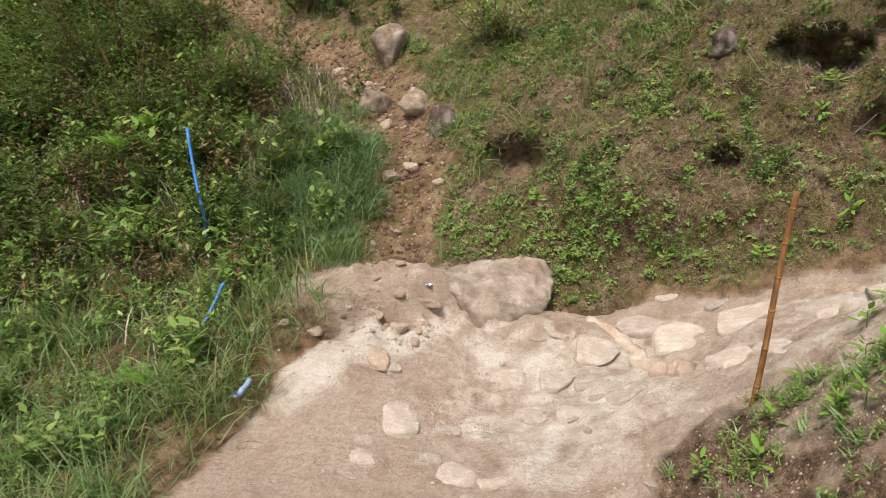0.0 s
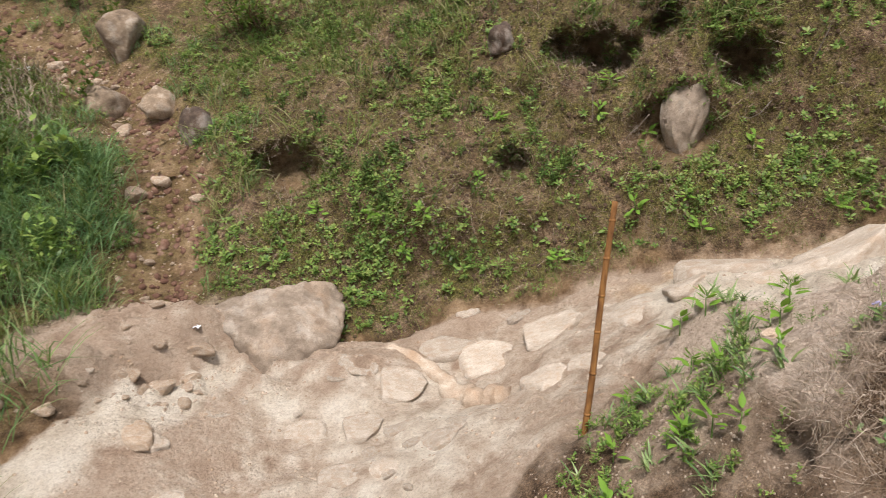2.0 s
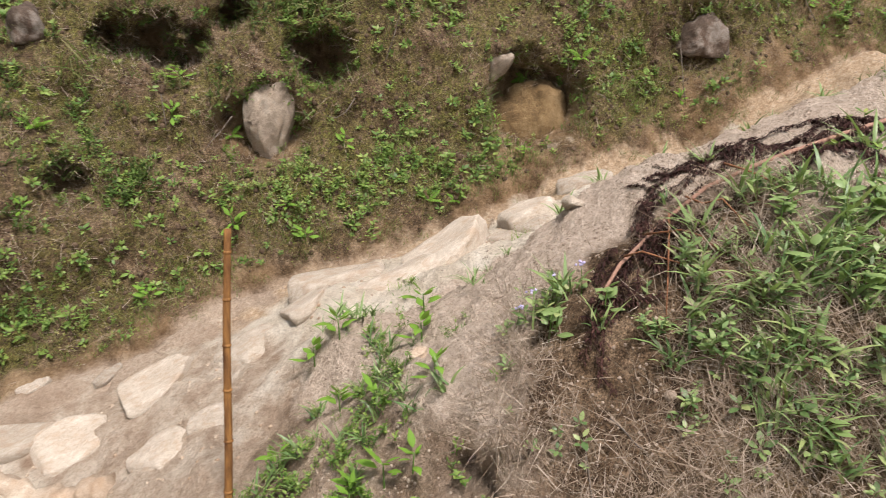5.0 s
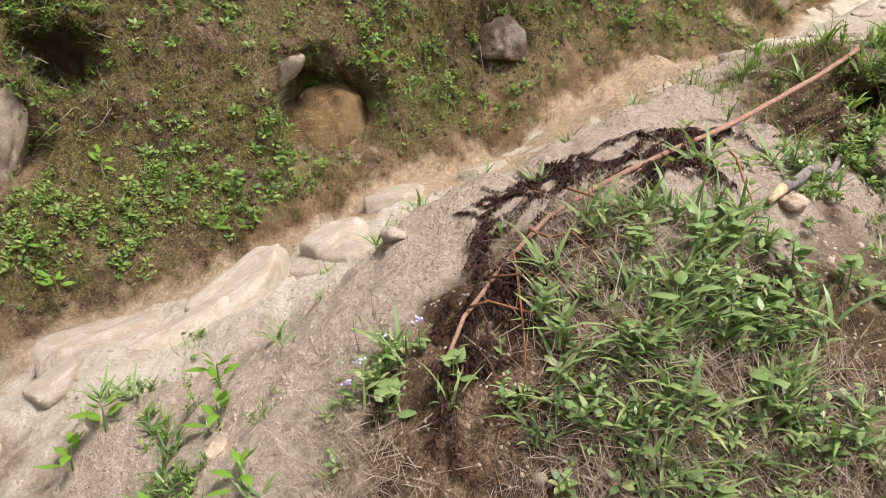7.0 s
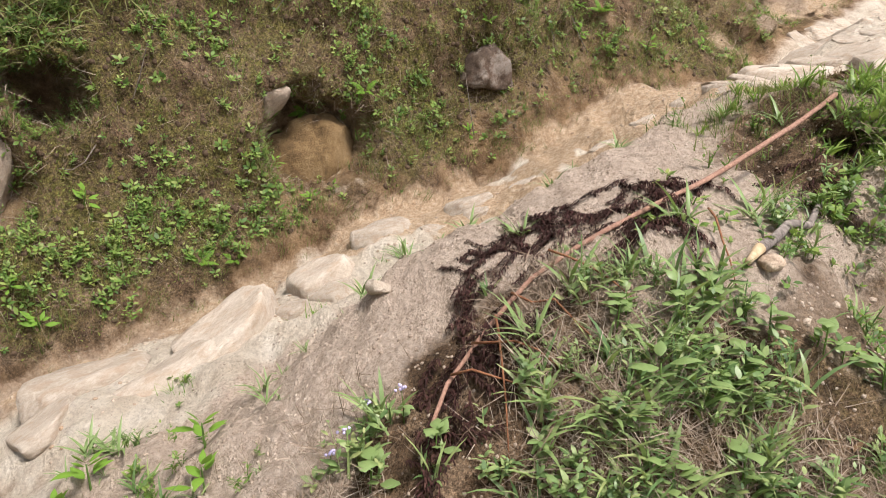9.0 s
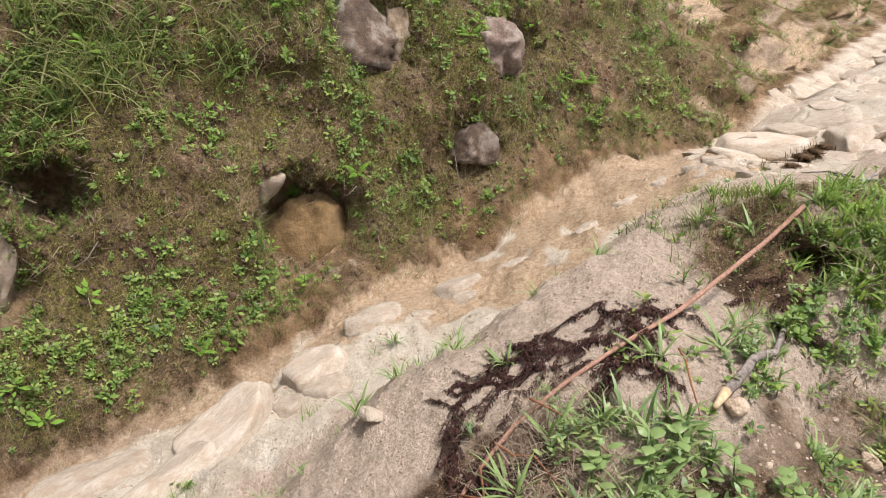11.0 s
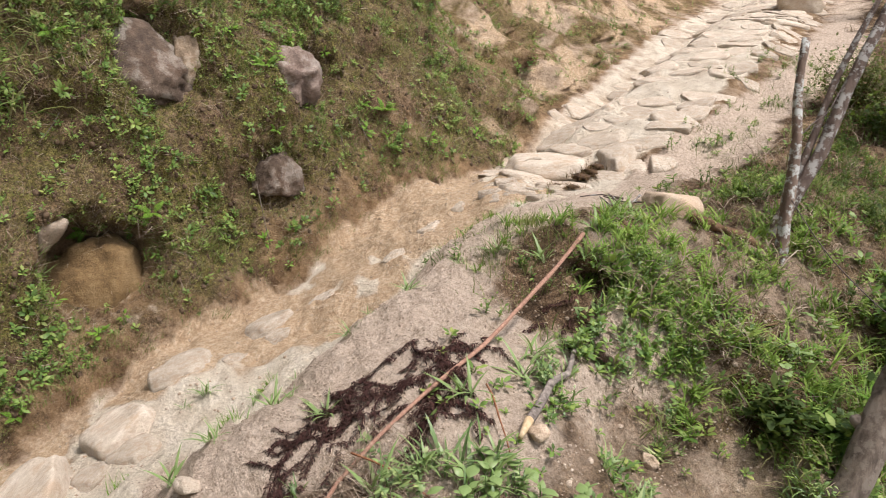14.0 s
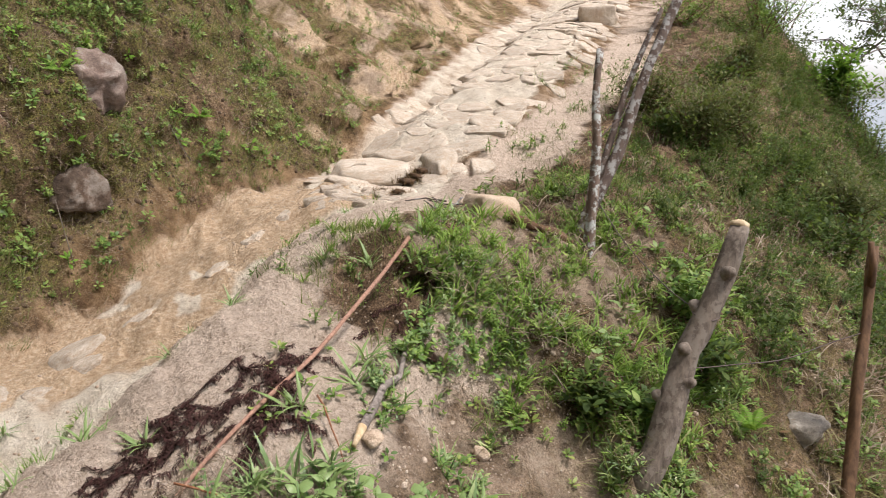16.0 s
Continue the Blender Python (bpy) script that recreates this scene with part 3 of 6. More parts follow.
mound = np.exp(-(((GX + 0.35) / 1.25) ** 2 + ((GY - 5.85) / 0.75) ** 2) ** 2)
berm_bare = smooth(-WR + 0.12, -WR - 0.08, GD) * (0.05 * smooth(1.0, 2.0, GS) + 0.95 * smooth(4.1, 4.7, GS + 0.3 * n1)) * np.clip(smooth(9.0, 8.2, GS) * np.maximum(smooth(-WR - 1.8, -WR - 1.3, GD + 0.35 * n1), 1.0 * smooth(5.9, 6.6, GS + 0.3 * n2) * smooth(-2.85, -2.45, GD + 0.35 * n1)) + 0.8 * smooth(8.2, 9.0, GS) * smooth(-WR - 0.9, -WR - 0.5, GD + 0.3 * n1), 0, 1)
nose_soil = np.exp(-(((GX - 4.72 + 0.1 * n1) / 0.42) ** 2 + ((GY - 1.25 + 0.1 * n2) / 0.40) ** 2) ** 2)
berm_bare = berm_bare * (1 - 0.95 * nose_soil)
MASKS = {
    "trod": np.clip(np.maximum.reduce([on_trail * (1 - (0.62 + 0.3 * n2) * smooth(8.6, 9.4, GS) * smooth(-0.3, -0.6, GW)), gully_bed * 0.05, mound * 0.9, 0.6 * on_bank * smooth(10.0, 10.6, GS) * smooth(3.2, 1.6, GD - WL) * smooth(-0.25, 0.3, n1 + n2), (0.50 + 0.3 * n2 - 0.28 * smooth(4.0, 3.2, GS)) * smooth(-WR + 0.12, -WR - 0.1, GD) * (1 - 0.55 * smooth(1.2, 1.6, -GD - WR + 0.2 * n1) * smooth(4.2, 4.8, GS) * smooth(6.7, 6.2, GS)) * np.maximum.reduce([smooth(-2.4, -1.7, GD + 0.4 * n1), smooth(6.0, 5.0, GS), 0.9 * smooth(6.4, 7.0, GS)]) * smooth(-4.6, -3.6, GD + 0.6 * n1) * smooth(1.2, 2.0, GS) * smooth(8.8, 8.2, GS), 0.55 * smooth(7.6, 8.4, GS) * smooth(10.4, 9.6, GS) * smooth(-WR, -WR - 0.3, GD) * smooth(-3.6, -2.8, GD + 0.5 * n1) * smooth(-0.35, 0.15, n2)]), 0, 1),
    "clay": np.clip(1.1 * on_bank * smooth(9.8, 10.4, GS) * smooth(3.4, 2.2, GD - WL) * np.clip(0.15 + 1.5 * n1 - 0.6 * n2, 0, 0.8) + drain * np.clip(0.1 + 1.6 * n1 + 0.9 * n2, 0, 0.9) + (0.7 + 0.35 * smooth(6.6, 7.4, GS)) * on_trail * smooth(5.0, 5.8, GS) * smooth(10.0, 9.5, GS) * smooth(-0.25, 0.1, GW + 0.5 * smooth(6.8, 7.6, GS)) * smooth(-0.45, 0.1, n1 + 0.9 * n2 + 0.2 * smooth(6.8, 7.6, GS)) + 0.6 * paved * np.exp(-((GD - 0.75) / 0.3) ** 2) , 0, 1),
    "dust": np.clip(berm_bare, 0, 1),
    "pale": np.clip(0.36 * np.exp(-(((GX - 5.22) / 0.5) ** 2 + ((GY - 4.02) / 0.42) ** 2)) * (0.8 + 0.9 * n2) + 0.32 * mound * (0.75 + 1.3 * n2) + 0.7 * on_trail * smooth(2.1, 2.6, GS) * smooth(3.1, 2.8, GS) * smooth(0.95, 1.3, GD) + 0.25 * on_trail * knob + 0.28 * on_trail * smooth(2.0, 2.8, GS) * smooth(5.2, 4.4, GS) * smooth(1.15, 0.5, np.abs(GD + 0.1) + 0.3 * n1) + 0.3 * on_bank * smooth(10.6, 11.2, GS) * smooth(2.6, 1.2, GD - WL) * (0.6 + 0.8 * n1) + 1.0 * on_trail * smooth(0.55, 0.2, GW) * smooth(4.4, 5.2, GS) * smooth(10.2, 9.8, GS) + 0.4 * on_trail * smooth(8.2, 9.0, GS) * smooth(-0.7, -0.35, GD + 0.2 * n1) + 0.15 * on_trail + 0.85 * on_trail * paved * smooth(-0.95, -0.6, GW) * smooth(0.62, 0.38, GW) + 0.8 * (GD < 0) * (1 - on_trail) * smooth(-WR - 0.42, -WR - 0.12, GD + 0.25 * n1 + 0.1 * n2) * smooth(4.3, 4.9, GS) * smooth(8.2, 7.4, GS), 0, 1),
    "moss": np.clip(on_bank * (0.85 + 0.5 * n1), 0, 1) + 0.5 * smooth(-2.6, -3.2, GD),
    "rust": np.clip(1.0 * smooth(-0.12, 0.0, GD - WL) * smooth(0.30, 0.03, GD - WL + 0.4 * n1 + 0.25 * n2) + 0.9 * on_trail * smooth(8.6, 9.4, GS) * smooth(-0.3, -0.6, GW) + 0.6 * gully_bed + 1.0 * HOLE * on_bank + 0.8 * on_bank * smooth(10.0, 10.6, GS) * smooth(2.8, 1.0, GD - WL) * (0.7 + 0.8 * n1), 0, 1),
}
MASKS["pale"] = MASKS["pale"] * (1 - 0.9 * MASKS["clay"] * smooth(5.0, 5.6, GS) * smooth(10.2, 9.8, GS))
for k in ("trod", "pale"):
    MASKS[k] = MASKS[k] * (1 - 0.9 * nose_soil)
for k, v in MASKS.items():
    ground_mesh.attributes.new(k, "FLOAT", "POINT").data.foreach_set("value", v.astype(np.float32))
ground = tagged(new("ground", ground_mesh), "bare brown and pale hillside soil with a worn trail", "ground", kind="structure")

# face data for planting
FC = P[QUADS].mean(1)
FN = np.cross(P[QUADS[:, 2]] - P[QUADS[:, 0]], P[QUADS[:, 3]] - P[QUADS[:, 1]])
FA = np.linalg.norm(FN, axis=1) / 2
FN = FN / (2 * FA[:, None] + 1e-12)
FD, FS, FWL, FWR = GD[QUADS].mean(1), GS[QUADS].mean(1), WL[QUADS].mean(1), WR[QUADS].mean(1)
FG, FM = side[QUADS].mean(1), mound[QUADS].mean(1)
FNOI = vnoise(FC, 0.9, 31, 3)
FNO2 = vnoise(FC, 3.0, 37, 2)
FH = HOLE[QUADS].mean(1)


def height_at(x, y):
    """The ground sheet's height at a place, by its grid."""
    i = min(max(int(np.searchsorted(XS, x)) - 1, 0), NX - 2)
    j = min(max(int(np.searchsorted(YS, y)) - 1, 0), NY - 2)
    u, v = (x - XS[i]) / (XS[i + 1] - XS[i]), (y - YS[j]) / (YS[j + 1] - YS[j])
    a, b, c, d = (P[k][2] for k in (j * NX + i, j * NX + i + 1, (j + 1) * NX + i, (j + 1) * NX + i + 1))
    return float((a * (1 - u) + b * u) * (1 - v) + (c * (1 - u) + d * u) * v)

# ---- plants: small leaf shapes, joined into tufts, and strewn over the ground ----
RNG = np.random.default_rng(7)


class Shape:
    def __init__(self):
        self.co, self.loops, self.tot = [], [], []

    def strip(self, pts, wide, across, fold=0.0):
        """A leaf along the points, of that half width at each, with a folded midrib when fold is set."""
        pts, wide, across = np.asarray(pts, float), np.asarray(wide, float), np.asarray(across, float)
        b = len(self.co)
        up = np.gradient(pts, axis=0)
        nrm = np.cross(up, across)
        nrm /= np.linalg.norm(nrm, axis=1)[:, None] + 1e-9
        n = len(pts)
        if fold:
            for i in range(n):
                self.co += [pts[i] - across * wide[i] - nrm[i] * fold * wide[i], pts[i], pts[i] + across * wide[i] - nrm[i] * fold * wide[i]]
            for i in range(n - 1):
                a = b + 3 * i
                self.loops += [a, a + 1, a + 4, a + 3, a + 1, a + 2, a + 5, a + 4]
                self.tot += [4, 4]
        else:
            for i in range(n):
                self.co += [pts[i] - across * wide[i], pts[i] + across * wide[i]]
            for i in range(n - 1):
                a = b + 2 * i
                self.loops += [a, a + 1, a + 3, a + 2]
                self.tot += [4]

    def arrays(self):
        return np.array(self.co), np.array(self.loops), np.array(self.tot)


def arc(length, lean, bend, az, n, start=(0, 0, 0)):
    """Points of a stem that starts with that lean from upright and bends on by bend over its length."""
    th = lean + bend * np.linspace(0, 1, n)
    step = length / (n - 1)
    r = np.concatenate([[0], np.cumsum(np.sin(th[:-1]) * step)])
    z = np.concatenate([[0], np.cumsum(np.cos(th[:-1]) * step)])
    return np.stack([r * math.cos(az), r * math.sin(az), z], 1) + np.array(start)


def across(az):
    return np.array([-math.sin(az), math.cos(az), 0.0])


def tuft(rng, blades, length, width, lean=(0.1, 0.7), bend=(0.5, 1.5), n=5, spread=0.03):
    s = Shape()
    for _ in range(blades):
        az = rng.uniform(0, 6.283)
        L = length * rng.uniform(0.5, 1.1)
        st = (rng.normal(0, spread), rng.normal(0, spread), -0.01)
        p = arc(L, rng.uniform(*lean), rng.uniform(*bend), az, n, st)
        w = width * rng.uniform(0.7, 1.2) * np.array([0.6, 1.0, 0.95, 0.65, 0.05] if n == 5 else [0.7, 1.0, 0.75, 0.06] if n == 4 else np.linspace(1, 0.08, n))
        s.strip(p, w, across(az + rng.normal(0, 0.5)))
    return s.arrays()


def rosette(rng, leaves, size, wide=0.42, stem=0.0, lean=(0.7, 1.3), n=4):
    s = Shape()
    for i in range(leaves):
        az = i * 2.4 + rng.uniform(-0.4, 0.4)
        L = size * rng.uniform(0.6, 1.1)
        h = stem * rng.uniform(0.3, 1.0)
        p = arc(L, rng.uniform(*lean), rng.uniform(0.2, 0.9), az, n, (0.01 * math.cos(az), 0.01 * math.sin(az), h))
        w = L * wide * 0.5 * np.array([0.15, 1.0, 0.85, 0.03])
        s.strip(p, w, across(az + rng.normal(0, 0.3)))
    if stem:
        p = arc(stem, 0.1, 0.2, rng.uniform(0, 6), 3)
        s.strip(p, [0.004, 0.0035, 0.002], (1, 0, 0))
        s.strip(p, [0.004, 0.0035, 0.002], (0, 1, 0))
    return s.arrays()


def sprig(rng, shoots, height, leaf, pairs=7, seg=4):
    """Leafy upright shoots with leaves in rows."""
    s = Shape()
    for _ in range(shoots):
        az = rng.uniform(0, 6.283)
        st = arc(height * rng.uniform(0.6, 1.1), rng.uniform(0.05, 0.6), rng.uniform(0.0, 0.7), az, 6, (rng.normal(0, 0.03), rng.normal(0, 0.03), 0))
        s.strip(st, np.linspace(0.004, 0.0015, 6), across(az))
        for k in range(pairs):
            f = 0.2 + 0.8 * k / (pairs - 1)
            at = st[min(int(f * 5), 5)] + rng.normal(0, 0.004, 3)
            a2 = az + k * 2.4 + rng.uniform(-0.4, 0.4)
            L = leaf * rng.uniform(0.6, 1.1) * (1.1 - 0.4 * f)
            p = arc(L, rng.uniform(0.7, 1.3), rng.uniform(0.2, 1.0), a2, seg, at)
            s.strip(p, L * 0.22 * np.array([0.2, 1.0, 0.8, 0.04] if seg == 4 else [0.35, 1.0, 0.05]), across(a2 + rng.normal(0, 0.3)))
    return s.arrays()


def frond(rng, length, n=16, droop=1.1, wide=0.22, slim=1.0, mess=0.0):
    s = Shape()
    st = arc(length, 0.45, droop, 0, n)
    s.strip(st, np.linspace(0.005, 0.0015, n), (0, 1, 0))
    for k in range(2, n):
        f = k / (n - 1)
        L = length * wide * math.sin(math.pi * (0.12 + 0.86 * f)) + 0.01
        for sd in (-1, 1):
            if rng.random() < mess * 0.4:
                continue
            d = np.array([0.35, sd, -0.15 + rng.normal(0, 0.05 / slim)])
            d += rng.normal(0, 0.6 * mess + 1e-6, 3)
            d /= np.linalg.norm(d)
            t = st[k] - st[k - 1]
            t = t / np.linalg.norm(t)
            p = np.stack([st[k], st[k] + d * L * 0.5, st[k] + d * L - np.array([0, 0, 0.1 * L])])
            s.strip(p, [length * 0.022 * slim, length * 0.026 * slim, 0.001], t)
    return s.arrays()


def stubble(rng, leaves, spread, size):
    s = Shape()
    for _ in range(leaves):
        az, L = rng.uniform(0, 6.283), size * rng.uniform(0.5, 1.2)
        s.strip(arc(L, rng.uniform(0.4, 1.5), 0.0, az, 2, (rng.normal(0, spread), rng.normal(0, spread), -0.002)), [L * 0.26, L * 0.05], across(az + rng.normal(0, 0.5)))
    return s.arrays()


def joined(shapes):
    """Several (co, loops, tot) made one."""
    off, C, L, T = 0, [], [], []
    for c, l, t in shapes:
        C.append(c), L.append(l + off), T.append(t)
        off += len(c)
    return np.concatenate(C), np.concatenate(L), np.concatenate(T)


def moved(shape, m):
    c, l, t = shape
    m = np.array(m)
    return c @ m[:3, :3].T + m[:3, 3], l, t


def planted(shapes, at, normal, size, rng, upright=0.6, sink=0.0):
    """Copies of the shapes, chosen at random, stood on the ground."""
    n = len(at)
    nz = normal * (1 - upright) + np.array([0, 0, upright])
    nz /= np.linalg.norm(nz, axis=1)[:, None]
    a = rng.uniform(0, 6.283, n)
    ref = np.stack([np.cos(a), np.sin(a), np.zeros(n)], 1)
    nx = np.cross(ref, nz)
    nx /= np.linalg.norm(nx, axis=1)[:, None] + 1e-9
    ny = np.cross(nz, nx)
    R = np.stack([nx, ny, nz], 2) * size[:, None, None]
    which = rng.integers(0, len(shapes), n)
    C, L, T, off = [], [], [], 0
    for k, (c, l, t) in enumerate(shapes):
        m = which == k
        cnt = int(m.sum())
        if not cnt:
            continue
        v = np.einsum("nij,vj->nvi", R[m], c) + (at[m] - nz[m] * sink)[:, None, :]
        C.append(v.reshape(-1, 3))
        L.append((l[None, :] + (np.arange(cnt) * len(c))[:, None]).ravel() + off)
        T.append(np.tile(t, cnt))
        off += cnt * len(c)
    return np.concatenate(C), np.concatenate(L), np.concatenate(T)


def pick(density, rng, cap=20000):
    """Random places on the ground where density (plants per square metre, per face) says."""
    lam = np.maximum(density, 0) * FA
    cnt = rng.poisson(lam)
    f = np.repeat(np.arange(len(cnt)), cnt)
    if len(f) > cap:
        f = rng.choice(f, cap, replace=False)
    q = P[QUADS[f]]
    u, v = rng.uniform(0, 1, (2, len(f), 1))
    at = (q[:, 0] * (1 - u) + q[:, 1] * u) * (1 - v) + (q[:, 3] * (1 - u) + q[:, 2] * u) * v
    return at, FN[f], f


def stuff(name, shape, material, label, category):
    ob = new(name, mesh_from(name, *shape, material))
    return tagged(ob, label, category, kind="stuff")


bankq = FD - FWL                       # metres up from the bank's foot
bermq = -FD - FWR                      # metres out from the trail towards the berm
near = np.hypot(FC[:, 0] - 0.6, FC[:, 1] - 1.8)
behind = (FC[:, 0] < 1.0) & (FC[:, 1] < 2.2) | (FC[:, 1] < -9) | (FC[:, 0] < -9)
sight = smooth(20, 9, near) * ~behind   # thinner far off, none behind
far_sight = smooth(34, 22, near) * smooth(7, 10, near) * ~behind
off_gully = smooth(0.30, 0.56, FG + 0.15 * FNO2)
patch = smooth(-0.3, 0.3, FNOI)
fine_patch = smooth(-0.22, 0.38, FNO2)
mound_edge = smooth(0.8, 0.4, FM)
inner = smooth(-1.5, -2.2, FC[:, 0] + 0.4 * FNO2) * smooth(5.6, 6.6, FC[:, 1] + 0.5 * FNOI)
left_side = smooth(3.25, 2.8, FS + 0.15 * FNO2) * smooth(0.0, 0.25, bankq + 0.15 * FNO2) * mound_edge * off_gully   # thicket beside the lower trail
bank = smooth(0.02, 0.2, bankq) * smooth(2.7, 3.1, FS) * off_gully * mound_edge * smooth(4.5, 3.5, bankq) * smooth(0.5, 0.15, FH) * (1 - 0.7 * smooth(10.3, 11.0, FS))
rise_up = FC[:, 2] - np.interp(FS, np.arange(len(LINE)) / 12.0, LINE[:, 2])
bank = bank * np.maximum(smooth(3.3, 2.7, rise_up), np.maximum(smooth(4.4, 3.9, FS), 0.12))
upper = smooth(1.0, 1.6, bankq) * smooth(2.9, 3.4, FS) * off_gully
outer = np.maximum(smooth(1.3, 1.9, bermq + 0.4 * FNO2) * smooth(7.6, 8.4, FS), smooth(0.35, 0.8, bermq + 0.4 * FNO2) * smooth(9.2, 9.8, FS))   # slope that falls away beyond the berm
shoulder = smooth(1.1, 1.6, bermq + 0.3 * FNO2) * smooth(3.6, 3.0, bermq) * smooth(6.4, 6.9, FS) * smooth(9.4, 8.8, FS)   # sparse green beyond the stick
hay = smooth(1.2, 1.6, bermq + 0.3 * FNO2) * smooth(4.0, 4.5, FS) * smooth(6.7, 6.1, FS)
STICK = [(4.93, 1.0), (4.25, 1.43), (3.6, 1.93), (3.12, 2.27), (2.6, 2.6)]
off_stick = smooth(0.07, 0.2, np.min([np.hypot(FC[:, 0] - a[0] - (b[0] - a[0]) * k / 8, FC[:, 1] - a[1] - (b[1] - a[1]) * k / 8) for a, b in zip(STICK, STICK[1:]) for k in range(8)], axis=0))
SPINE = [(4.0, 1.72), (3.8, 1.95), (3.65, 2.2), (3.48, 2.38), (3.28, 2.46), (3.0, 2.6), (2.8, 2.58), (2.66, 2.45), (2.5, 2.41)]   # where the withered ferns lie
fern_lie = np.min([np.hypot(FC[:, 0] - x, FC[:, 1] - y) for x, y in SPINE], axis=0)
hay = hay * smooth(0.14, 0.34, fern_lie)
mat_lie = np.min([np.hypot(FC[:, 0] - x, FC[:, 1] - y) for x, y in ((3.95, 1.75), (3.85, 1.87), (3.75, 2.0), (3.65, 2.1), (3.55, 2.2), (3.65, 1.78), (3.5, 1.88), (3.4, 1.95))], axis=0)
off_stick = off_stick * smooth(0.10, 0.24, mat_lie)

# ---- rocks ----
def rock_mesh(name, size, material, seed, cuts=6, rough=0.26, fine=0.09, sub=4, flat=0.0, square=0.0, taper=0.0, crack=0.0):
    """A stone: a ball with some planes cut off, worn and pitted."""
    bm = bmesh.new()
    bmesh.ops.create_icosphere(bm, subdivisions=sub, radius=1.0)
    rng = np.random.default_rng(seed)
    co = np.array([v.co for v in bm.verts])
    if square:
        box = co / np.abs(co).max(1)[:, None]
        co = co * (1 - square) + box * 0.86 * square
        co[:, :2] = co[:, :2] * (1 + rng.uniform(-0.28, 0.28, 2) * co[:, 1::-1])
    if taper:
        co[:, :2] = co[:, :2] * (1 + taper * co[:, 2:])
    for _ in range(cuts):
        n = rng.normal(0, 1, 3)
        n /= np.linalg.norm(n)
        h = rng.uniform(0.48, 0.85)
        over = np.maximum(co @ n - h, 0)
        co = co - over[:, None] * n * 0.82
    if flat:
        over = np.maximum(co[:, 2] - flat, 0)
        co[:, 2] -= over * 0.85
    r = vnoise(co + seed * 3.1, 1.3, seed, 2) * rough + vnoise(co + seed, 4.5, seed + 3, 3, 0.6) * fine
    if crack:
        seam_ = np.abs(vnoise(co * (1, 1, 0.7) + seed * 1.7, 1.9, seed + 9, 2))
        r = r - crack * np.exp(-(seam_ / 0.07) ** 2) + 0.5 * crack * vnoise(co + 5, 9, seed + 11, 2)
    co = co * (1 + r)[:, None] * np.array(size)
    for v, c in zip(bm.verts, co):
        v.co = c
    me = bpy.data.meshes.new(name)
    bm.to_mesh(me)
    bm.free()
    for p in me.polygons:
        p.use_smooth = True
    me.materials.append(material)
    return me


def rock(name, at, size, turn, material, label, seed, category="rock", tilt=(0, 0), **kw):
    ob = new(name, rock_mesh(name, size, material, seed, **kw))
    ob.matrix_basis = pose(*at, tilt[0], tilt[1], turn)
    return tagged(ob, label, category)


def tube(points, radii, seg=10, seed=0, wob=0.0, cap=True):
    """A round limb along points."""
    bm = bmesh.new()
    pts = [Vector(p) for p in points]
    rings = []
    side = Vector((1, 0, 0))
    for i, p in enumerate(pts):
        t = (pts[min(i + 1, len(pts) - 1)] - pts[max(i - 1, 0)]).normalized()
        u = (side - t * side.dot(t))
        u = u.normalized() if u.length > 1e-4 else t.orthogonal().normalized()
        w = t.cross(u)
        side = u
        ring = []
        for k in range(seg):
            a = 2 * math.pi * k / seg
            r = radii[i] * (1 + wob * noise.noise(Vector((math.cos(a) * 1.3 + seed, math.sin(a) * 1.3, i * 0.45 + seed))))
            ring.append(bm.verts.new(p + (u * math.cos(a) + w * math.sin(a)) * r))
        rings.append(ring)
    for a, b in zip(rings, rings[1:]):
        for k in range(seg):
            bm.faces.new((a[k], a[(k + 1) % seg], b[(k + 1) % seg], b[k]))
    if cap:
        bm.faces.new(rings[0][::-1])
        bm.faces.new(rings[-1])
    return bm


def bent(a, b, n, sag=0.0, wob=0.0, seed=0):
    a, b = Vector(a), Vector(b)
    out = []
    for i in range(n):
        f = i / (n - 1)
        p = a.lerp(b, f)
        p.z -= sag * 4 * f * (1 - f)
        if 0 < i < n - 1:
            p += Vector((noise.noise(Vector((seed, f * 3, 0))), noise.noise(Vector((seed, f * 3, 9))), noise.noise(Vector((seed, f * 3, 19))))) * wob
        out.append(p)
    return out


def thing(name, at, label, category, group=""):
    e = new(name)
    e.empty_display_size = 0.1
    e.location = at
    return tagged(e, label, category, group)


def local(points, at):
    return [Vector(p) - Vector(at) for p in points]


gz = height_at
# boulders and stones of the bank and the gully
rock("boulder", (0.52, 6.26, 0.09), (0.64, 0.52, 0.50), 8, BIGROCK, "large pinkish-grey boulder embedded in the trail's edge", 11, tilt=(-14, 6), cuts=7, rough=0.12, fine=0.06, sub=5, crack=0.06)
rock("boulder", (-0.76, 10.0, gz(-0.76, 10.0) + 0.14), (0.30, 0.26, 0.33), 20, TANROCK, "brown rounded boulder beside the side path", 12, cuts=6)
rock("boulder", (-0.34, 8.8, gz(-0.34, 8.8) + 0.06), (0.24, 0.22, 0.20), 35, TANROCK, "tan rounded boulder in the side path", 13, cuts=6)
rock("boulder", (-0.92, 9.25, gz(-0.92, 9.25) + 0.02), (0.30, 0.24, 0.24), 70, TANROCK, "tan boulder at the side path's edge", 14)
rock("boulder", (-0.04, 8.15, gz(-0.04, 8.15) + 0.04), (0.17, 0.16, 0.22), 10, EARTHY, "small brown boulder under grass", 15)
rock("boulder", (2.67, 6.98, 2.42), (0.15, 0.14, 0.18), 0, EARTHY, "weathered stone stuck in the earth bank", 16)
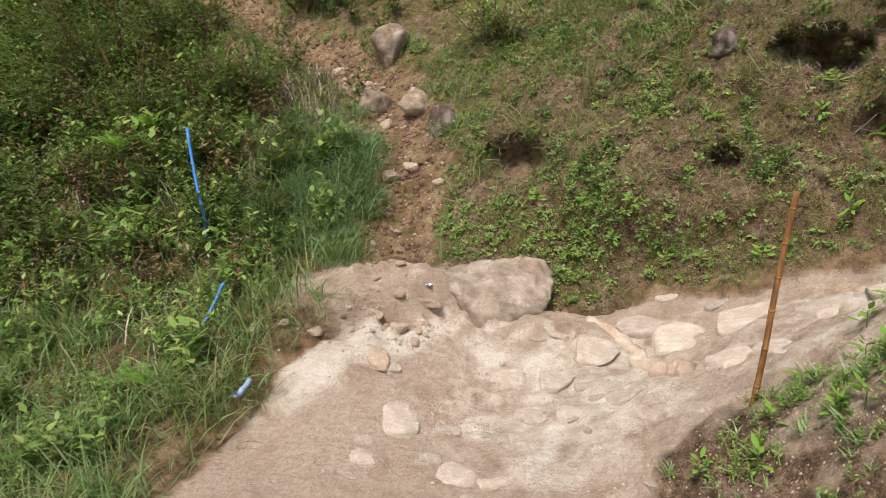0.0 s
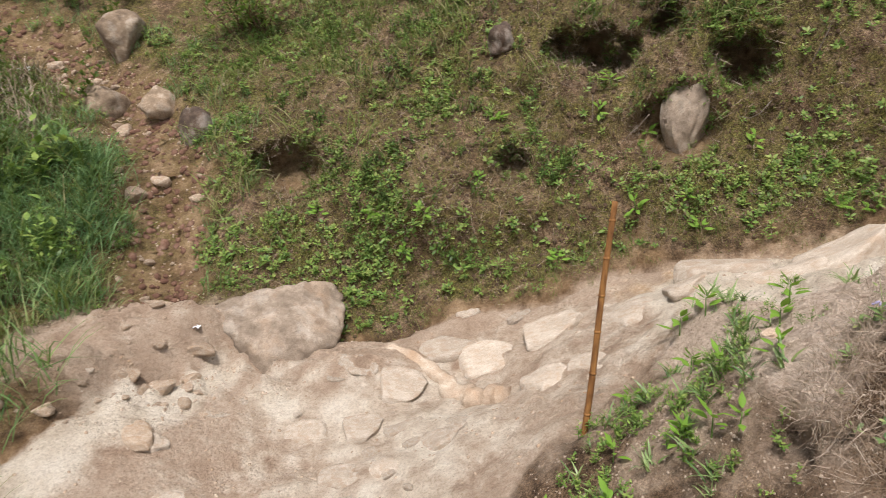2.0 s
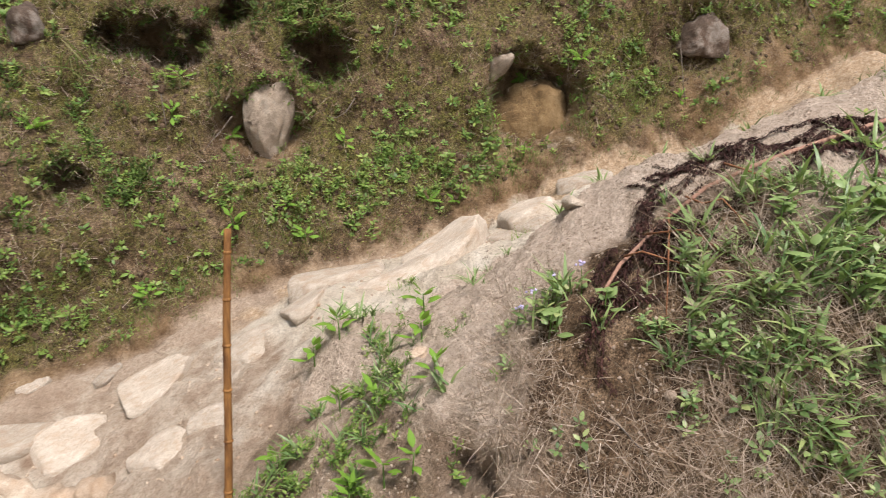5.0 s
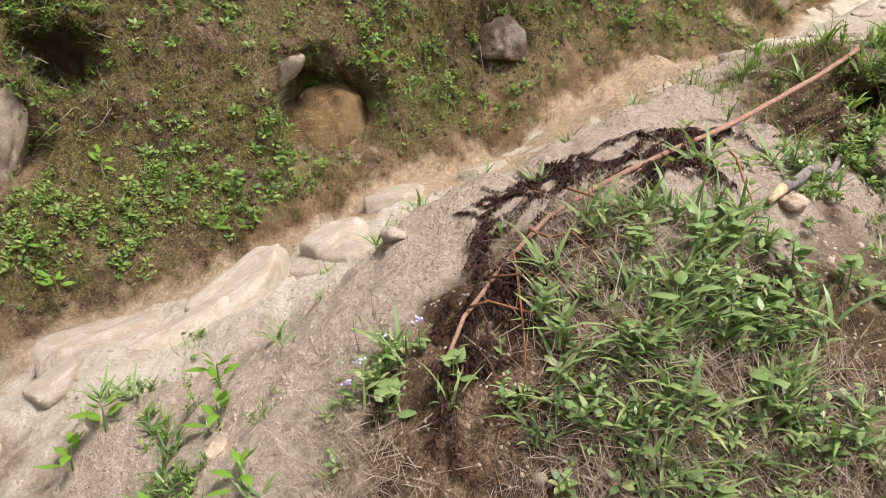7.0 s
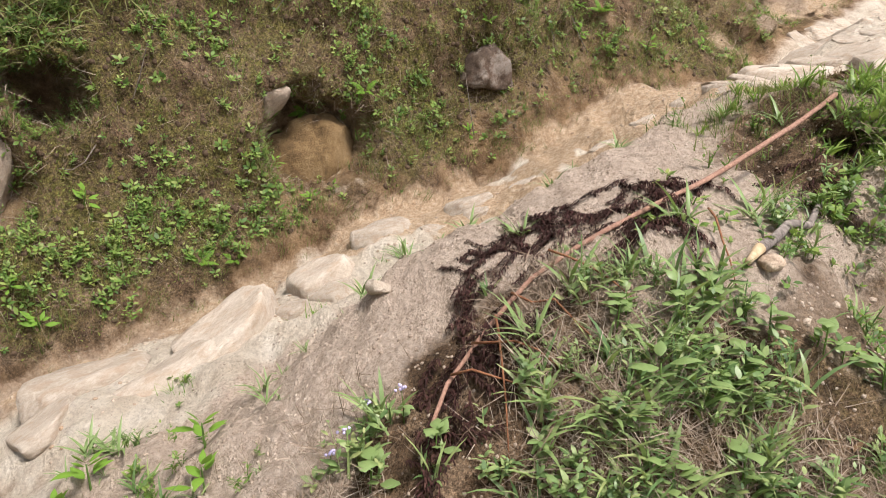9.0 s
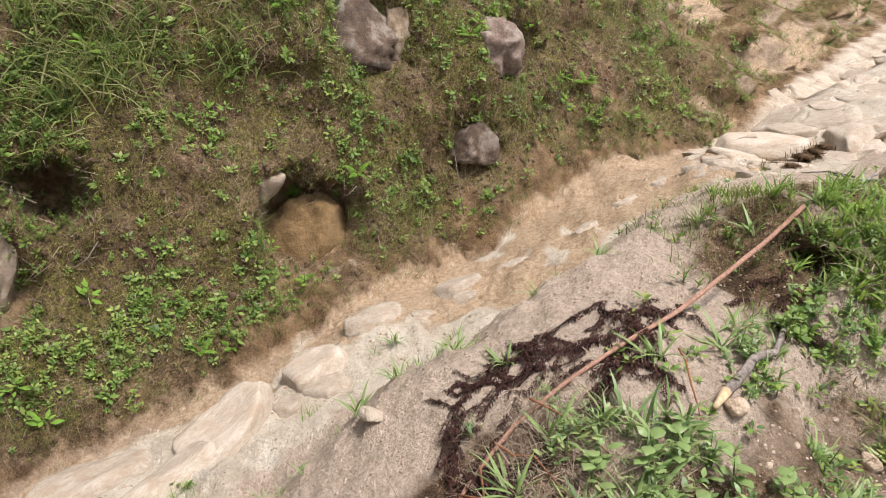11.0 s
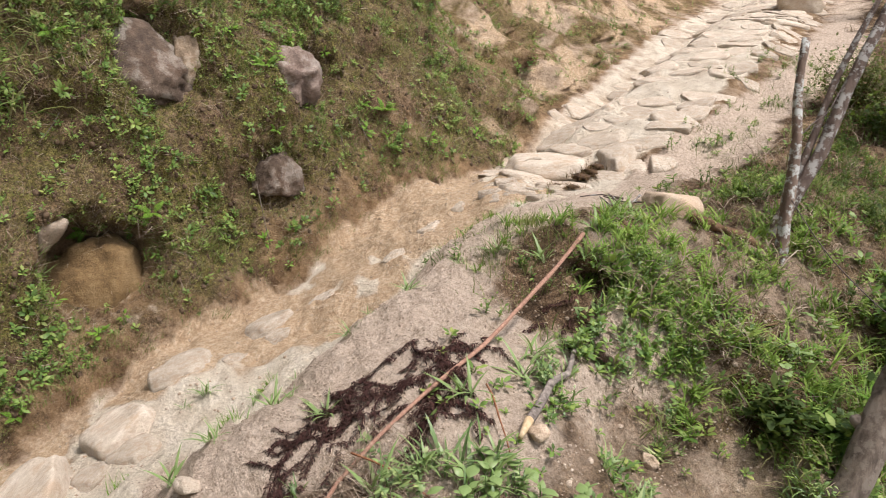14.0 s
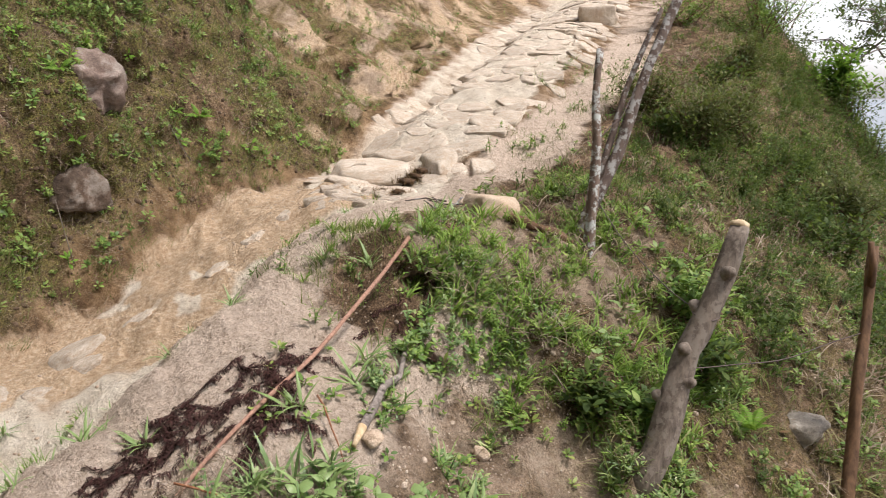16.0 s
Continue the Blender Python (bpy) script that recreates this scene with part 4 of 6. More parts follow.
rock("wedge_rock", (3.82, 5.78, 1.69), (0.22, 0.19, 0.46), 30, BIGROCK, "pale wedge-shaped rock hanging in a bank hollow", 57, tilt=(8, -6), cuts=12, rough=0.2, fine=0.10, square=0.45, taper=0.4, crack=0.12)
rock("cave_rock", (5.72, 4.45, 1.70), (0.50, 0.33, 0.40), -45, OCHRE, "big ochre clay boulder sunk in a bank hollow", 38, cuts=9, rough=0.2, fine=0.08, square=0.3, crack=0.06)
rock("boulder", (5.24, 4.58, 2.17), (0.16, 0.13, 0.16), -40, BIGROCK, "pale broken stone over the bank hollow", 59, cuts=16, rough=0.22, fine=0.07, square=0.3)
rock("boulder", (6.47, 3.31, 2.39), (0.26, 0.20, 0.23), -45, EARTHY, "round grey-brown stone stuck in the earth bank", 20, cuts=14, rough=0.3, fine=0.13, square=0.3, crack=0.16)
rock("boulder", (6.22, 4.22, 3.25), (0.56, 0.36, 0.40), -42, EARTHY, "dark cracked rock protruding from the bank", 61, cuts=20, rough=0.25, fine=0.10, square=0.3, crack=0.22)
rock("boulder", (6.42, 3.93, 3.32), (0.14, 0.18, 0.36), -42, TANROCK, "narrow weathered rock beside a darker one", 22, cuts=10, fine=0.12, crack=0.12)
rock("boulder", (6.86, 3.22, 3.22), (0.45, 0.36, 0.37), -50, BANKROCK, "weathered grey rock protruding from the bank", 23, cuts=18, rough=0.34, fine=0.14, square=0.3, crack=0.24)
rock("stone", (3.36, 2.97, gz(3.36, 2.97) + 0.02), (0.085, 0.05, 0.05), 40, PALE, "small pale stone on the bare berm", 24, "stone")
rock("stone", (3.47, 1.43, gz(3.47, 1.43) + 0.015), (0.055, 0.045, 0.035), 10, RUBBLE, "small pale stone beside a broken branch", 25, "stone")
rock("stone", (3.90, 0.81, gz(3.90, 0.81) + 0.015), (0.055, 0.035, 0.05), 50, RUBBLE, "small pale stone on the outer slope", 26, "stone")
rock("stone_block", (5.55, 0.24, gz(5.55, 0.24) + 0.04), (0.25, 0.11, 0.10), -70, RUBBLE, "squared pale stone block beside the trail", 27, "stone", tilt=(0, 8), square=0.85, cuts=2, rough=0.10, fine=0.06)
rock("boulder", (13.9, -4.4, gz(13.9, -4.4) + 0.1), (0.42, 0.4, 0.36), 0, PALE, "pale rounded boulder on the far trail", 28)
rock("boulder", (4.2, -1.45, gz(4.2, -1.45)), (0.22, 0.14, 0.15), 30, GREY, "grey lichen-spotted rock on the outer slope", 29)
rock("stone", (2.45, 3.25, gz(2.45, 3.25) + 0.01), (0.06, 0.04, 0.025), 20, RUBBLE, "flat pinkish stone on the berm", 30, "stone")

# bamboo pole at the trail's edge
foot = Vector((1.82, 3.84, gz(1.82, 3.84) - 0.05))
tip = Vector((1.97, 3.90, 1.44))
pole = thing("bamboo_pole", foot, "thin orange-brown bamboo pole stuck in the ground", "pole")
pts, rad = [], []
for i in range(41):
    f = i / 40
    pts.append((tip - foot) * f + Vector((0.006 * math.sin(f * 7), 0.005 * math.sin(f * 5 + 1), 0)))
    rad.append(0.0185 - 0.003 * f)
part("shaft", tube(pts, rad, 12), BAMBOO, pole)
for f in (0.12, 0.3, 0.47, 0.63, 0.78, 0.92):
    i = round(f * 40)
    part("node_ring", tube([pts[i] - Vector((0, 0, 0.008)), pts[i], pts[i] + Vector((0, 0, 0.008))], [rad[i] * 1.02, rad[i] * 1.22, rad[i] * 1.02], 12), BAMBOO, pole)

# blue water pipes in the thicket
for a, b, r, m, lab in (((-2.62, 7.15, 1.62), (-2.36, 6.75, 0.55), 0.016, BLUE, "long blue plastic water pipe leaning in the thicket"),
                        ((-1.88, 5.70, 0.40), (-2.02, 5.45, 0.10), 0.016, BLUE, "short bent blue plastic pipe in the grass"),
                        ((-1.40, 4.66, -0.02), (-1.46, 4.48, -0.06), 0.020, PALEBLUE, "open end of a faded blue pipe")):
    tagged(part("water_pipe", tube(bent(a, b, 9, 0.02, 0.02, r * 90), [r] * 9, 12, cap=m is BLUE), m, None), lab, "pipe")

# long peeled stick and shorter branches on the berm
def on_ground(xy, lift):
    return [(x, y, gz(x, y) + lift) for x, y in xy]


def resting(xy, lift):
    """A stiff stick over the ground: it bears on the high places."""
    p = [Vector(q) for q in on_ground(xy, lift)]
    run = [0.0]
    for a, b in zip(p, p[1:]):
        run.append(run[-1] + (b - a).length)
    for i in range(1, len(p) - 1):
        span = [p[j].z + (p[k].z - p[j].z) * (run[i] - run[j]) / (run[k] - run[j]) for j in range(i) for k in range(i + 1, len(p))]
        p[i].z = max([p[i].z] + span)
    return bent_through(p)


def bent_through(p):
    out = []
    for a, b in zip(p, p[1:]):
        out += [a.lerp(b, f) + Vector((0, 0, 0.004 * noise.noise(a * 9 + Vector((f * 4, 0, 0))))) for f in (0, 0.25, 0.5, 0.75)]
    return out + [p[-1]]


stick = resting([(4.93, 1.0), (4.6, 1.2), (4.25, 1.43), (3.9, 1.66), (3.6, 1.93), (3.35, 2.12), (3.12, 2.27), (2.9, 2.40), (2.74, 2.47), (2.62, 2.48), (2.5, 2.44)], 0.035)
tagged(part("long_stick", tube(stick, [0.0135 - 0.007 * i / (len(stick) - 1) for i in range(len(stick))], 8, 3, 0.25), PINKWOOD, None), "long thin pinkish peeled stick lying over the berm", "stick")
br = on_ground([(4.18, 1.16), (4.0, 1.22), (3.82, 1.33), (3.66, 1.40), (3.5, 1.47), (3.40, 1.52)], 0.045)
branch = thing("broken_branch", br[0], "dark broken branch with a pale split end", "branch")
part("bark", tube(local(br[:5], br[0]), [0.013, 0.016, 0.020, 0.022, 0.024], 9, 5, 0.3), DARKBARK, branch)
part("split_end", tube(local(br[4:], br[0]), [0.022, 0.012], 9, 5, 0.3), CUTWOOD, branch, "pale bare split wood")
tagged(part("dry_branch", tube(on_ground([(3.5, 0.62), (3.42, 0.68), (3.3, 0.75)], 0.02), [0.02, 0.022, 0.018], 8, 2, 0.2), BARK, None), "short grey dry branch on the slope", "branch")

# a rotten log by the fence and dead twigs behind the squared block
log = on_ground([(5.34, 0.20), (5.27, 0.06), (5.20, -0.08), (5.14, -0.22)], 0.02)
tagged(part("rotten_log", tube(bent_through([Vector(q) for q in log]), [0.038 - 0.001 * i for i in range(13)], 10, 8, 0.6), BROWNBARK, None), "crumbling reddish-brown log lying at the fence", "log")
for i, (x, y, a) in enumerate(((5.92, 0.62, 0.3), (5.98, 0.50, 1.0), (5.86, 0.55, 2.2), (6.05, 0.66, 1.6), (5.95, 0.42, 2.7), (6.02, 0.58, 0.0))):
    dx, dy = 0.17 * math.cos(a), 0.17 * math.sin(a)
    twig = on_ground([(x - dx, y - dy), (x, y), (x + dx, y + dy)], 0.012 + 0.006 * i)
    tagged(part("twig", tube(bent_through([Vector(q) for q in twig]), np.linspace(0.009, 0.004, 9), 6, i, 0.4), DARKLICHEN, None), "thin dark dead twig lying beside the trail", "twig", "dead twigs beside the trail")

# fence posts and their wire
def post(name, base, top, r0, r1, material, label, n=14, wob=0.25, seed=1, cut=None, lean=0.05):
    e = thing(name, base, label, "fence post", "fence posts beside the trail")
    p = local(bent(base, top, n, 0, lean, seed), base)
    part("trunk", tube(p, [r0 + (r1 - r0) * i / (n - 1) for i in range(n)], 14, seed, wob), material, e)
    if cut:
        t = (p[-1] - p[-2]).normalized()
        part("cut_top", tube([p[-1] - t * 0.002, p[-1] + t * 0.03, p[-1] + t * 0.045], [r1 * 1.0, r1 * 0.8, r1 * 0.3], 12, seed, 0.3), cut, e, "pale splintered top")
    return e, p


STUMP0, STUMP1 = (3.60, 0.04, gz(3.60, 0.04) - 0.1), (3.89, -0.63, 2.44)
stump, sp = post("leaning_post", STUMP0, STUMP1, 0.082, 0.054, BARK, "thick leaning grey-barked post with a cut top", 16, 0.42, 4, CUTWOOD, 0.06)
for i, a in ((12, 2.9), (10, 0.4), (8, 2.2), (6, 3.6), (5, 1.0)):
    d = Vector((math.cos(a), math.sin(a), 0.5)).normalized()
    part("branch_stub", tube([sp[i], sp[i] + d * 0.06, sp[i] + d * 0.10, sp[i] + d * 0.115], [0.05, 0.036, 0.028, 0.012], 9, i, 0.4), BARK, stump)
for i in (7, 10):
    ring = [sp[i] + Vector((0.07 * math.cos(k * 0.6283), 0.07 * math.sin(k * 0.6283), 0.01 * math.sin(k))) for k in range(11)]
    part("wire_loop", tube(ring, [0.0035] * 11, 6), WIRE, stump, "rusty wire loop")
TA0, TA1 = (5.08, -0.32, gz(5.08, -0.32) - 0.1), (5.48, -0.51, 3.45)
post_a, pa = post("lichen_post", TA0, TA1, 0.045, 0.026, LICHEN, "slender upright post with white lichen", 18, 0.3, 7, None, 0.022)
TB0 = (5.34, -0.30, gz(5.34, -0.30) - 0.1)
post_b = thing("lichen_post", TB0, "dark forked post with white lichen leaning behind an upright one", "fence post", "fence posts beside the trail")
pb = local(bent_through([Vector(p) for p in (TB0, (5.37, -0.47, 2.35), (5.44, -0.68, 2.71), (5.51, -0.82, 3.06), (5.55, -0.95, 3.37), (5.62, -1.09, 3.60), (5.70, -1.28, 3.96), (5.76, -1.42, 4.25))]), TB0)
part("trunk", tube(pb, np.linspace(0.047, 0.034, len(pb)), 14, 9, 0.3), DARKLICHEN, post_b)
fork = local(bent_through([Vector(p) for p in ((5.42, -0.50, 2.42), (5.50, -0.62, 2.73), (5.58, -0.78, 3.16), (5.59, -0.90, 3.45), (5.63, -1.06, 3.76))]), TB0)
part("fork", tube(fork, np.linspace(0.030, 0.016, len(fork)), 10, 3, 0.3), DARKLICHEN, post_b)
P20, P21 = (3.70, -1.40, gz(3.70, -1.40) - 0.1), (4.24, -1.87, 2.20)
post_c, pc = post("brown_post", P20, P21, 0.038, 0.030, BROWNBARK, "thin reddish-brown fence post", 14, 0.4, 12, None, 0.05)
part("fork", tube([pc[11], pc[11] + Vector((-0.03, 0.03, 0.14)), pc[11] + Vector((-0.02, 0.06, 0.3))], [0.03, 0.025, 0.018], 9, 3, 0.2), BROWNBARK, post_c)


def wire(a, b, sag, lab="slack rusty barbed wire between fence posts"):
    pts = bent(a, b, 24, sag, 0.02, 3)
    e = thing("barbed_wire", pts[0], lab, "wire")
    part("strand", tube(local(pts, pts[0]), [0.0035] * 24, 5), WIRE, e)
    for i in range(2, 23, 3):
        q = pts[i] - pts[0]
        part("barb", tube([q - Vector((0.012, 0, 0.02)), q + Vector((0.012, 0.006, 0.02))], [0.0025, 0.0018], 4), WIRE, e)


sA, sB = Vector(STUMP0) + sp[10], Vector(STUMP0) + sp[7]
wire(Vector(TA0) + pa[6], sA, 0.10)
wire(sB, Vector(P20) + pc[9], 0.06)
wire(Vector(TA0) + pa[10], Vector(TB0) + pb[len(pb) // 2], 0.03)

# ---- paving: worn stones set in the trail ----
paving = tagged(new("stone_paving"), "uneven pale stones set along the trail", "paving", kind="structure")
PAVERS = [rock_mesh("paving_stone", (1, 1, 1), PALE, 40 + k, cuts=5, rough=0.16, fine=0.07, sub=3, flat=0.55, square=0.6) for k in range(12)]
WORN = [rock_mesh("worn_slab", (1, 1, 1), PALE, 260 + k, cuts=6, rough=0.26, fine=0.11, sub=4, flat=0.5, square=0.4, crack=0.05) for k in range(7)]
KNOBS = [rock_mesh("bedrock_knob", (1, 1, 1), PALE, 290 + k, cuts=3, rough=0.22, fine=0.06, sub=4, flat=0.62, square=0.3) for k in range(5)]
rs = random.Random(5)


def paver(x, y, a, b, h, turn, up=0.3, tilt=0.0, meshes=PAVERS):
    e = 0.15
    lie = Vector(((gz(x - e, y) - gz(x + e, y)) / (2 * e), (gz(x, y - e) - gz(x, y + e)) / (2 * e), 1 + tilt)).normalized()
    lie.x, lie.y = max(-0.42, min(0.42, lie.x)), max(-0.42, min(0.42, lie.y))
    lie = Vector((0, 0, 1)).rotation_difference(lie).to_matrix().to_4x4()
    base = (gz(x, y) + gz(x - e, y) + gz(x + e, y) + gz(x, y - e) + gz(x, y + e)) / 5
    m = Matrix.Translation((x, y, base + h * (up - 0.50))) @ lie @ pose(0, 0, 0, rs.uniform(-4, 4), rs.uniform(-4, 4), turn) @ Matrix.Diagonal((a, b, h, 1))
    share("paving_stone", rs.choice(meshes), paving, m)


# the paved stretch that climbs away: rows of long stones across the trail
for i in [k for k in range(9 * 12 + 9, 14 * 12 + 8) if k % 2 or k > 13 * 12]:
    c, t = LINE[i], TAN[i]
    n = Vector((-t[1], t[0]))
    step = np.linalg.norm(LINE[min(i + 1, len(LINE) - 1), :2] - c[:2])
    rows = 1
    for r in range(rows):
        f = r / rows
        q = -c[4] * 0.98 + rs.uniform(-0.1, 0.15)
        while q < c[3] * 0.62:
            a = rs.uniform(0.12, 0.36)
            if rs.random() < 0.9:
                along_ = f * step + rs.uniform(-0.05, 0.05)
                x, y = c[0] + t[0] * along_ + n.x * (q + a), c[1] + t[1] * along_ + n.y * (q + a)
                paver(x, y, a * 1.12, rs.uniform(0.17, 0.27), rs.uniform(0.08, 0.13), math.degrees(math.atan2(n.y, n.x)) + rs.uniform(-30, 30), 0.10, 0, KNOBS if rs.random() < 0.6 else WORN)
            q += 2 * a
# the raised lip of slabs across the trail
for x, y, a, b, h, turn in ((7.72, 0.92, 0.52, 0.40, 0.24, -99), (7.50, 0.20, 0.21, 0.30, 0.22, -103), (7.30, -0.16, 0.16, 0.22, 0.14, -103), (6.76, 1.29, 0.14, 0.10, 0.12, -95),
                            (6.45, 1.25, 0.16, 0.08, 0.10, -96), (7.02, 1.34, 0.13, 0.1, 0.1, -94), (6.5, 1.5, 0.12, 0.09, 0.1, -80), (8.05, 0.62, 0.3, 0.2, 0.12, 60), (7.75, 0.15, 0.26, 0.2, 0.12, 20)):
    paver(x, y, a, b, h, turn, 0.30, 0.6, KNOBS)
for k in range(20):
    x, y = 6.65 + rs.uniform(-0.35, 0.45), 1.15 + rs.uniform(-0.4, 0.35)
    paver(x, y, rs.uniform(0.06, 0.14), rs.uniform(0.05, 0.09), 0.07, rs.uniform(0, 180), 0.2)
# big smooth slabs of the narrow stretch
for x, y, a, b, h, turn in ((3.50, 4.72, 0.42, 0.24, 0.26, -33), (3.92, 4.10, 0.40, 0.27, 0.26, -38), (4.46, 3.82, 0.27, 0.19, 0.22, -48), (3.50, 4.22, 0.36, 0.18, 0.18, -30), (4.92, 3.58, 0.25, 0.15, 0.11, -40), (5.45, 3.15, 0.24, 0.12, 0.14, -38), (4.27, 3.64, 0.16, 0.10, 0.13, -50), (3.08, 4.62, 0.22, 0.20, 0.10, -28), (4.12, 3.84, 0.12, 0.09, 0.07, -20)):
    paver(x, y, a, b, h, turn, 0.20, 0, KNOBS)
# small worn stones that show in the clay above
for x, y, a, b, turn in ((5.62, 2.78, 0.13, 0.08, -40), (5.95, 2.28, 0.15, 0.09, -30), (5.3, 3.05, 0.10, 0.07, -50), (6.2, 2.0, 0.11, 0.07, -60), (6.5, 1.75, 0.12, 0.08, -20), (5.05, 3.3, 0.12, 0.08, -35), (4.85, 3.62, 0.1, 0.07, 10)):
    paver(x, y, a, b, 0.08, turn, 0.2, 0, WORN)
# stones half sunk in the lower trail: x, y, half length, half width, turn
SUNK = [(1.70, 5.61, 0.27, 0.15, -20), (1.87, 5.34, 0.27, 0.19, -22), (2.36, 5.20, 0.27, 0.22, -28), (2.02, 4.65, 0.18, 0.13, -27), (2.72, 4.76, 0.22, 0.16, -34), (1.20, 5.29, 0.20, 0.17, -14),
        (0.95, 5.50, 0.14, 0.13, -10), (0.49, 5.10, 0.14, 0.11, -5), (0.62, 4.64, 0.13, 0.10, -8), (0.90, 4.54, 0.14, 0.12, -11), (1.23, 4.54, 0.13, 0.10, -15), (1.40, 4.60, 0.10, 0.12, -17)]
SUNK += [(0.85, 5.00, 0.16, 0.13, -9), (1.10, 4.85, 0.13, 0.10, -12), (0.55, 4.40, 0.11, 0.09, -10), (-0.34, 4.54, 0.16, 0.17, 4), (0.02, 4.53, 0.09, 0.08, 8), (0.08, 4.03, 0.15, 0.14, 1)]
SUNK += [(0.32, 3.92, 0.12, 0.09, -4), (-0.10, 4.22, 0.10, 0.08, 1), (-0.48, 5.06, 0.14, 0.12, 6), (-0.55, 4.17, 0.11, 0.10, 10), (2.25, 4.50, 0.14, 0.11, -35), (2.28, 5.62, 0.11, 0.05, 20), (1.95, 5.86, 0.10, 0.05, -10)]
for x, y, a, b, turn in SUNK:
    paver(x, y, a * 1.08, b * 1.08, max(0.10, a * 0.5), turn, 0.11, 0, WORN if a < 0.15 else KNOBS)
for k in range(26):
    x, y = rs.uniform(-1.0, 1.6), rs.uniform(3.6, 5.6)
    a = rs.uniform(0.035, 0.085)
    paver(x, y, a, a * rs.uniform(0.5, 0.85), rs.uniform(0.04, 0.07), rs.uniform(-50, 20), 0.14, 0, WORN)

# a low rounded rib of bedrock that winds across the lower trail
rib = [(1.22, 5.78), (1.36, 5.62), (1.47, 5.47), (1.53, 5.30), (1.56, 5.12), (1.62, 4.97), (1.70, 4.84), (1.78, 4.75)]
part("bedrock_rib", tube(bent_through([Vector(q) for q in on_ground(rib, -0.025)]), [0.04 + 0.006 * i ** 0.75 for i in range(29)], 12, 4, 0.7), RUBBLE, paving)

# loose rubble on the spur and in the side path
RUBS = [rock_mesh("rubble_stone", (1, 1, 1), RUBBLE, 80 + k, cuts=9, rough=0.3, fine=0.12, sub=2, square=0.5) for k in range(10)]
for me in RUBS:
    for p in me.polygons:
        p.use_smooth = False
rubble = tagged(new("rubble_spur"), "loose pale rubble of broken stones and clay", "rubble", kind="structure")
k = 0
while k < 170:
    if k < 70:
        x, y = rs.gauss(-0.6, 0.6), rs.gauss(5.7, 0.45)
        if y < 4.95 - 0.2 * x or x > 0.2 or y > 6.4:
            continue
    else:
        j = rs.randrange(5, len(GLINE) - 22)
        x, y = GLINE[j, 0] + rs.gauss(0, 0.25), GLINE[j, 1] + rs.gauss(0, 0.12)
    a = min(0.020 * math.exp(rs.gauss(0.45, 0.5)), 0.10)
    m = pose(x, y, gz(x, y) - a * 0.1, rs.uniform(-25, 25), rs.uniform(-25, 25), rs.uniform(0, 360)) @ Matrix.Diagonal((a * 1.2, a, a * 0.75, 1))
    share("rubble_stone", rs.choice(RUBS), rubble, m)
    k += 1
BLOCKS = [rock_mesh("rubble_block", (1, 1, 1), RUBBLE, 180 + k, cuts=12, rough=0.2, fine=0.1, sub=4, square=0.5) for k in range(5)]
for x, y, a in ((-0.12, 5.93, 0.10), (-0.50, 5.05, 0.12), (-0.42, 6.18, 0.07), (-0.33, 6.22, 0.06), (-0.62, 5.62, 0.08), (-1.05, 5.25, 0.07)):
    m = pose(x, y, gz(x, y) - a * 0.25, rs.uniform(-20, 20), rs.uniform(-20, 20), rs.uniform(0, 360)) @ Matrix.Diagonal((a * 1.25, a, a * 0.7, 1))
    share("rubble_stone", rs.choice(BLOCKS), rubble, m)

# ---- ground cover ----
rng = np.random.default_rng(11)
R_SMALL = [rosette(rng, int(rng.integers(5, 9)), 0.055, 0.5, 0.04) for _ in range(12)]
R_SPRIG = [sprig(rng, int(rng.integers(2, 5)), 0.14, 0.048, 7) for _ in range(8)]
T_SHORT = [tuft(rng, 8, 0.13, 0.0030, n=3) for _ in range(10)]
T_LONG = [tuft(rng, 13, 0.34, 0.0048, (0.2, 0.9), (0.8, 1.9), n=4, spread=0.06) for _ in range(8)]
T_WIDE = [tuft(rng, 12, 0.24, 0.0085, (0.2, 0.8), (0.5, 1.3), spread=0.03) for _ in range(8)]
T_LUSH = [tuft(rng, 20, 0.40, 0.0048, (0.1, 0.9), (0.6, 1.7), n=4, spread=0.10) for _ in range(8)]
T_DRY = [tuft(rng, 9, 0.12, 0.0015, (0.8, 1.55), (0.0, 0.1), n=2, spread=0.07) for _ in range(10)]
B_STUB = [stubble(rng, 16, 0.05, 0.021) for _ in range(10)]
F_FERN = [joined([moved(frond(rng, 0.42), pose(0, 0, 0, 0, 0, a + rng.uniform(-20, 20))) for a in range(0, 360, 72)]) for _ in range(4)]
R_DARK = [sprig(rng, int(rng.integers(2, 5)), 0.14, 0.048, 7, 3) for _ in range(8)]
S_BROAD = [sprig(rng, 5, 0.55, 0.17, 8) for _ in range(5)]
S_SHRUB = [sprig(rng, 7, 0.75, 0.10, 13, 3) for _ in range(6)]


def sow(name, shapes, density, size, material, label, category, cap, upright=0.6, seed=0, sink=0.0):
    g = np.random.default_rng(100 + seed)
    at, nr, f = pick(density, g, cap)
    if len(at):
        stuff(name, planted(shapes, at, nr, g.uniform(size[0], size[1], len(at)), g, upright, sink), material, label, category)


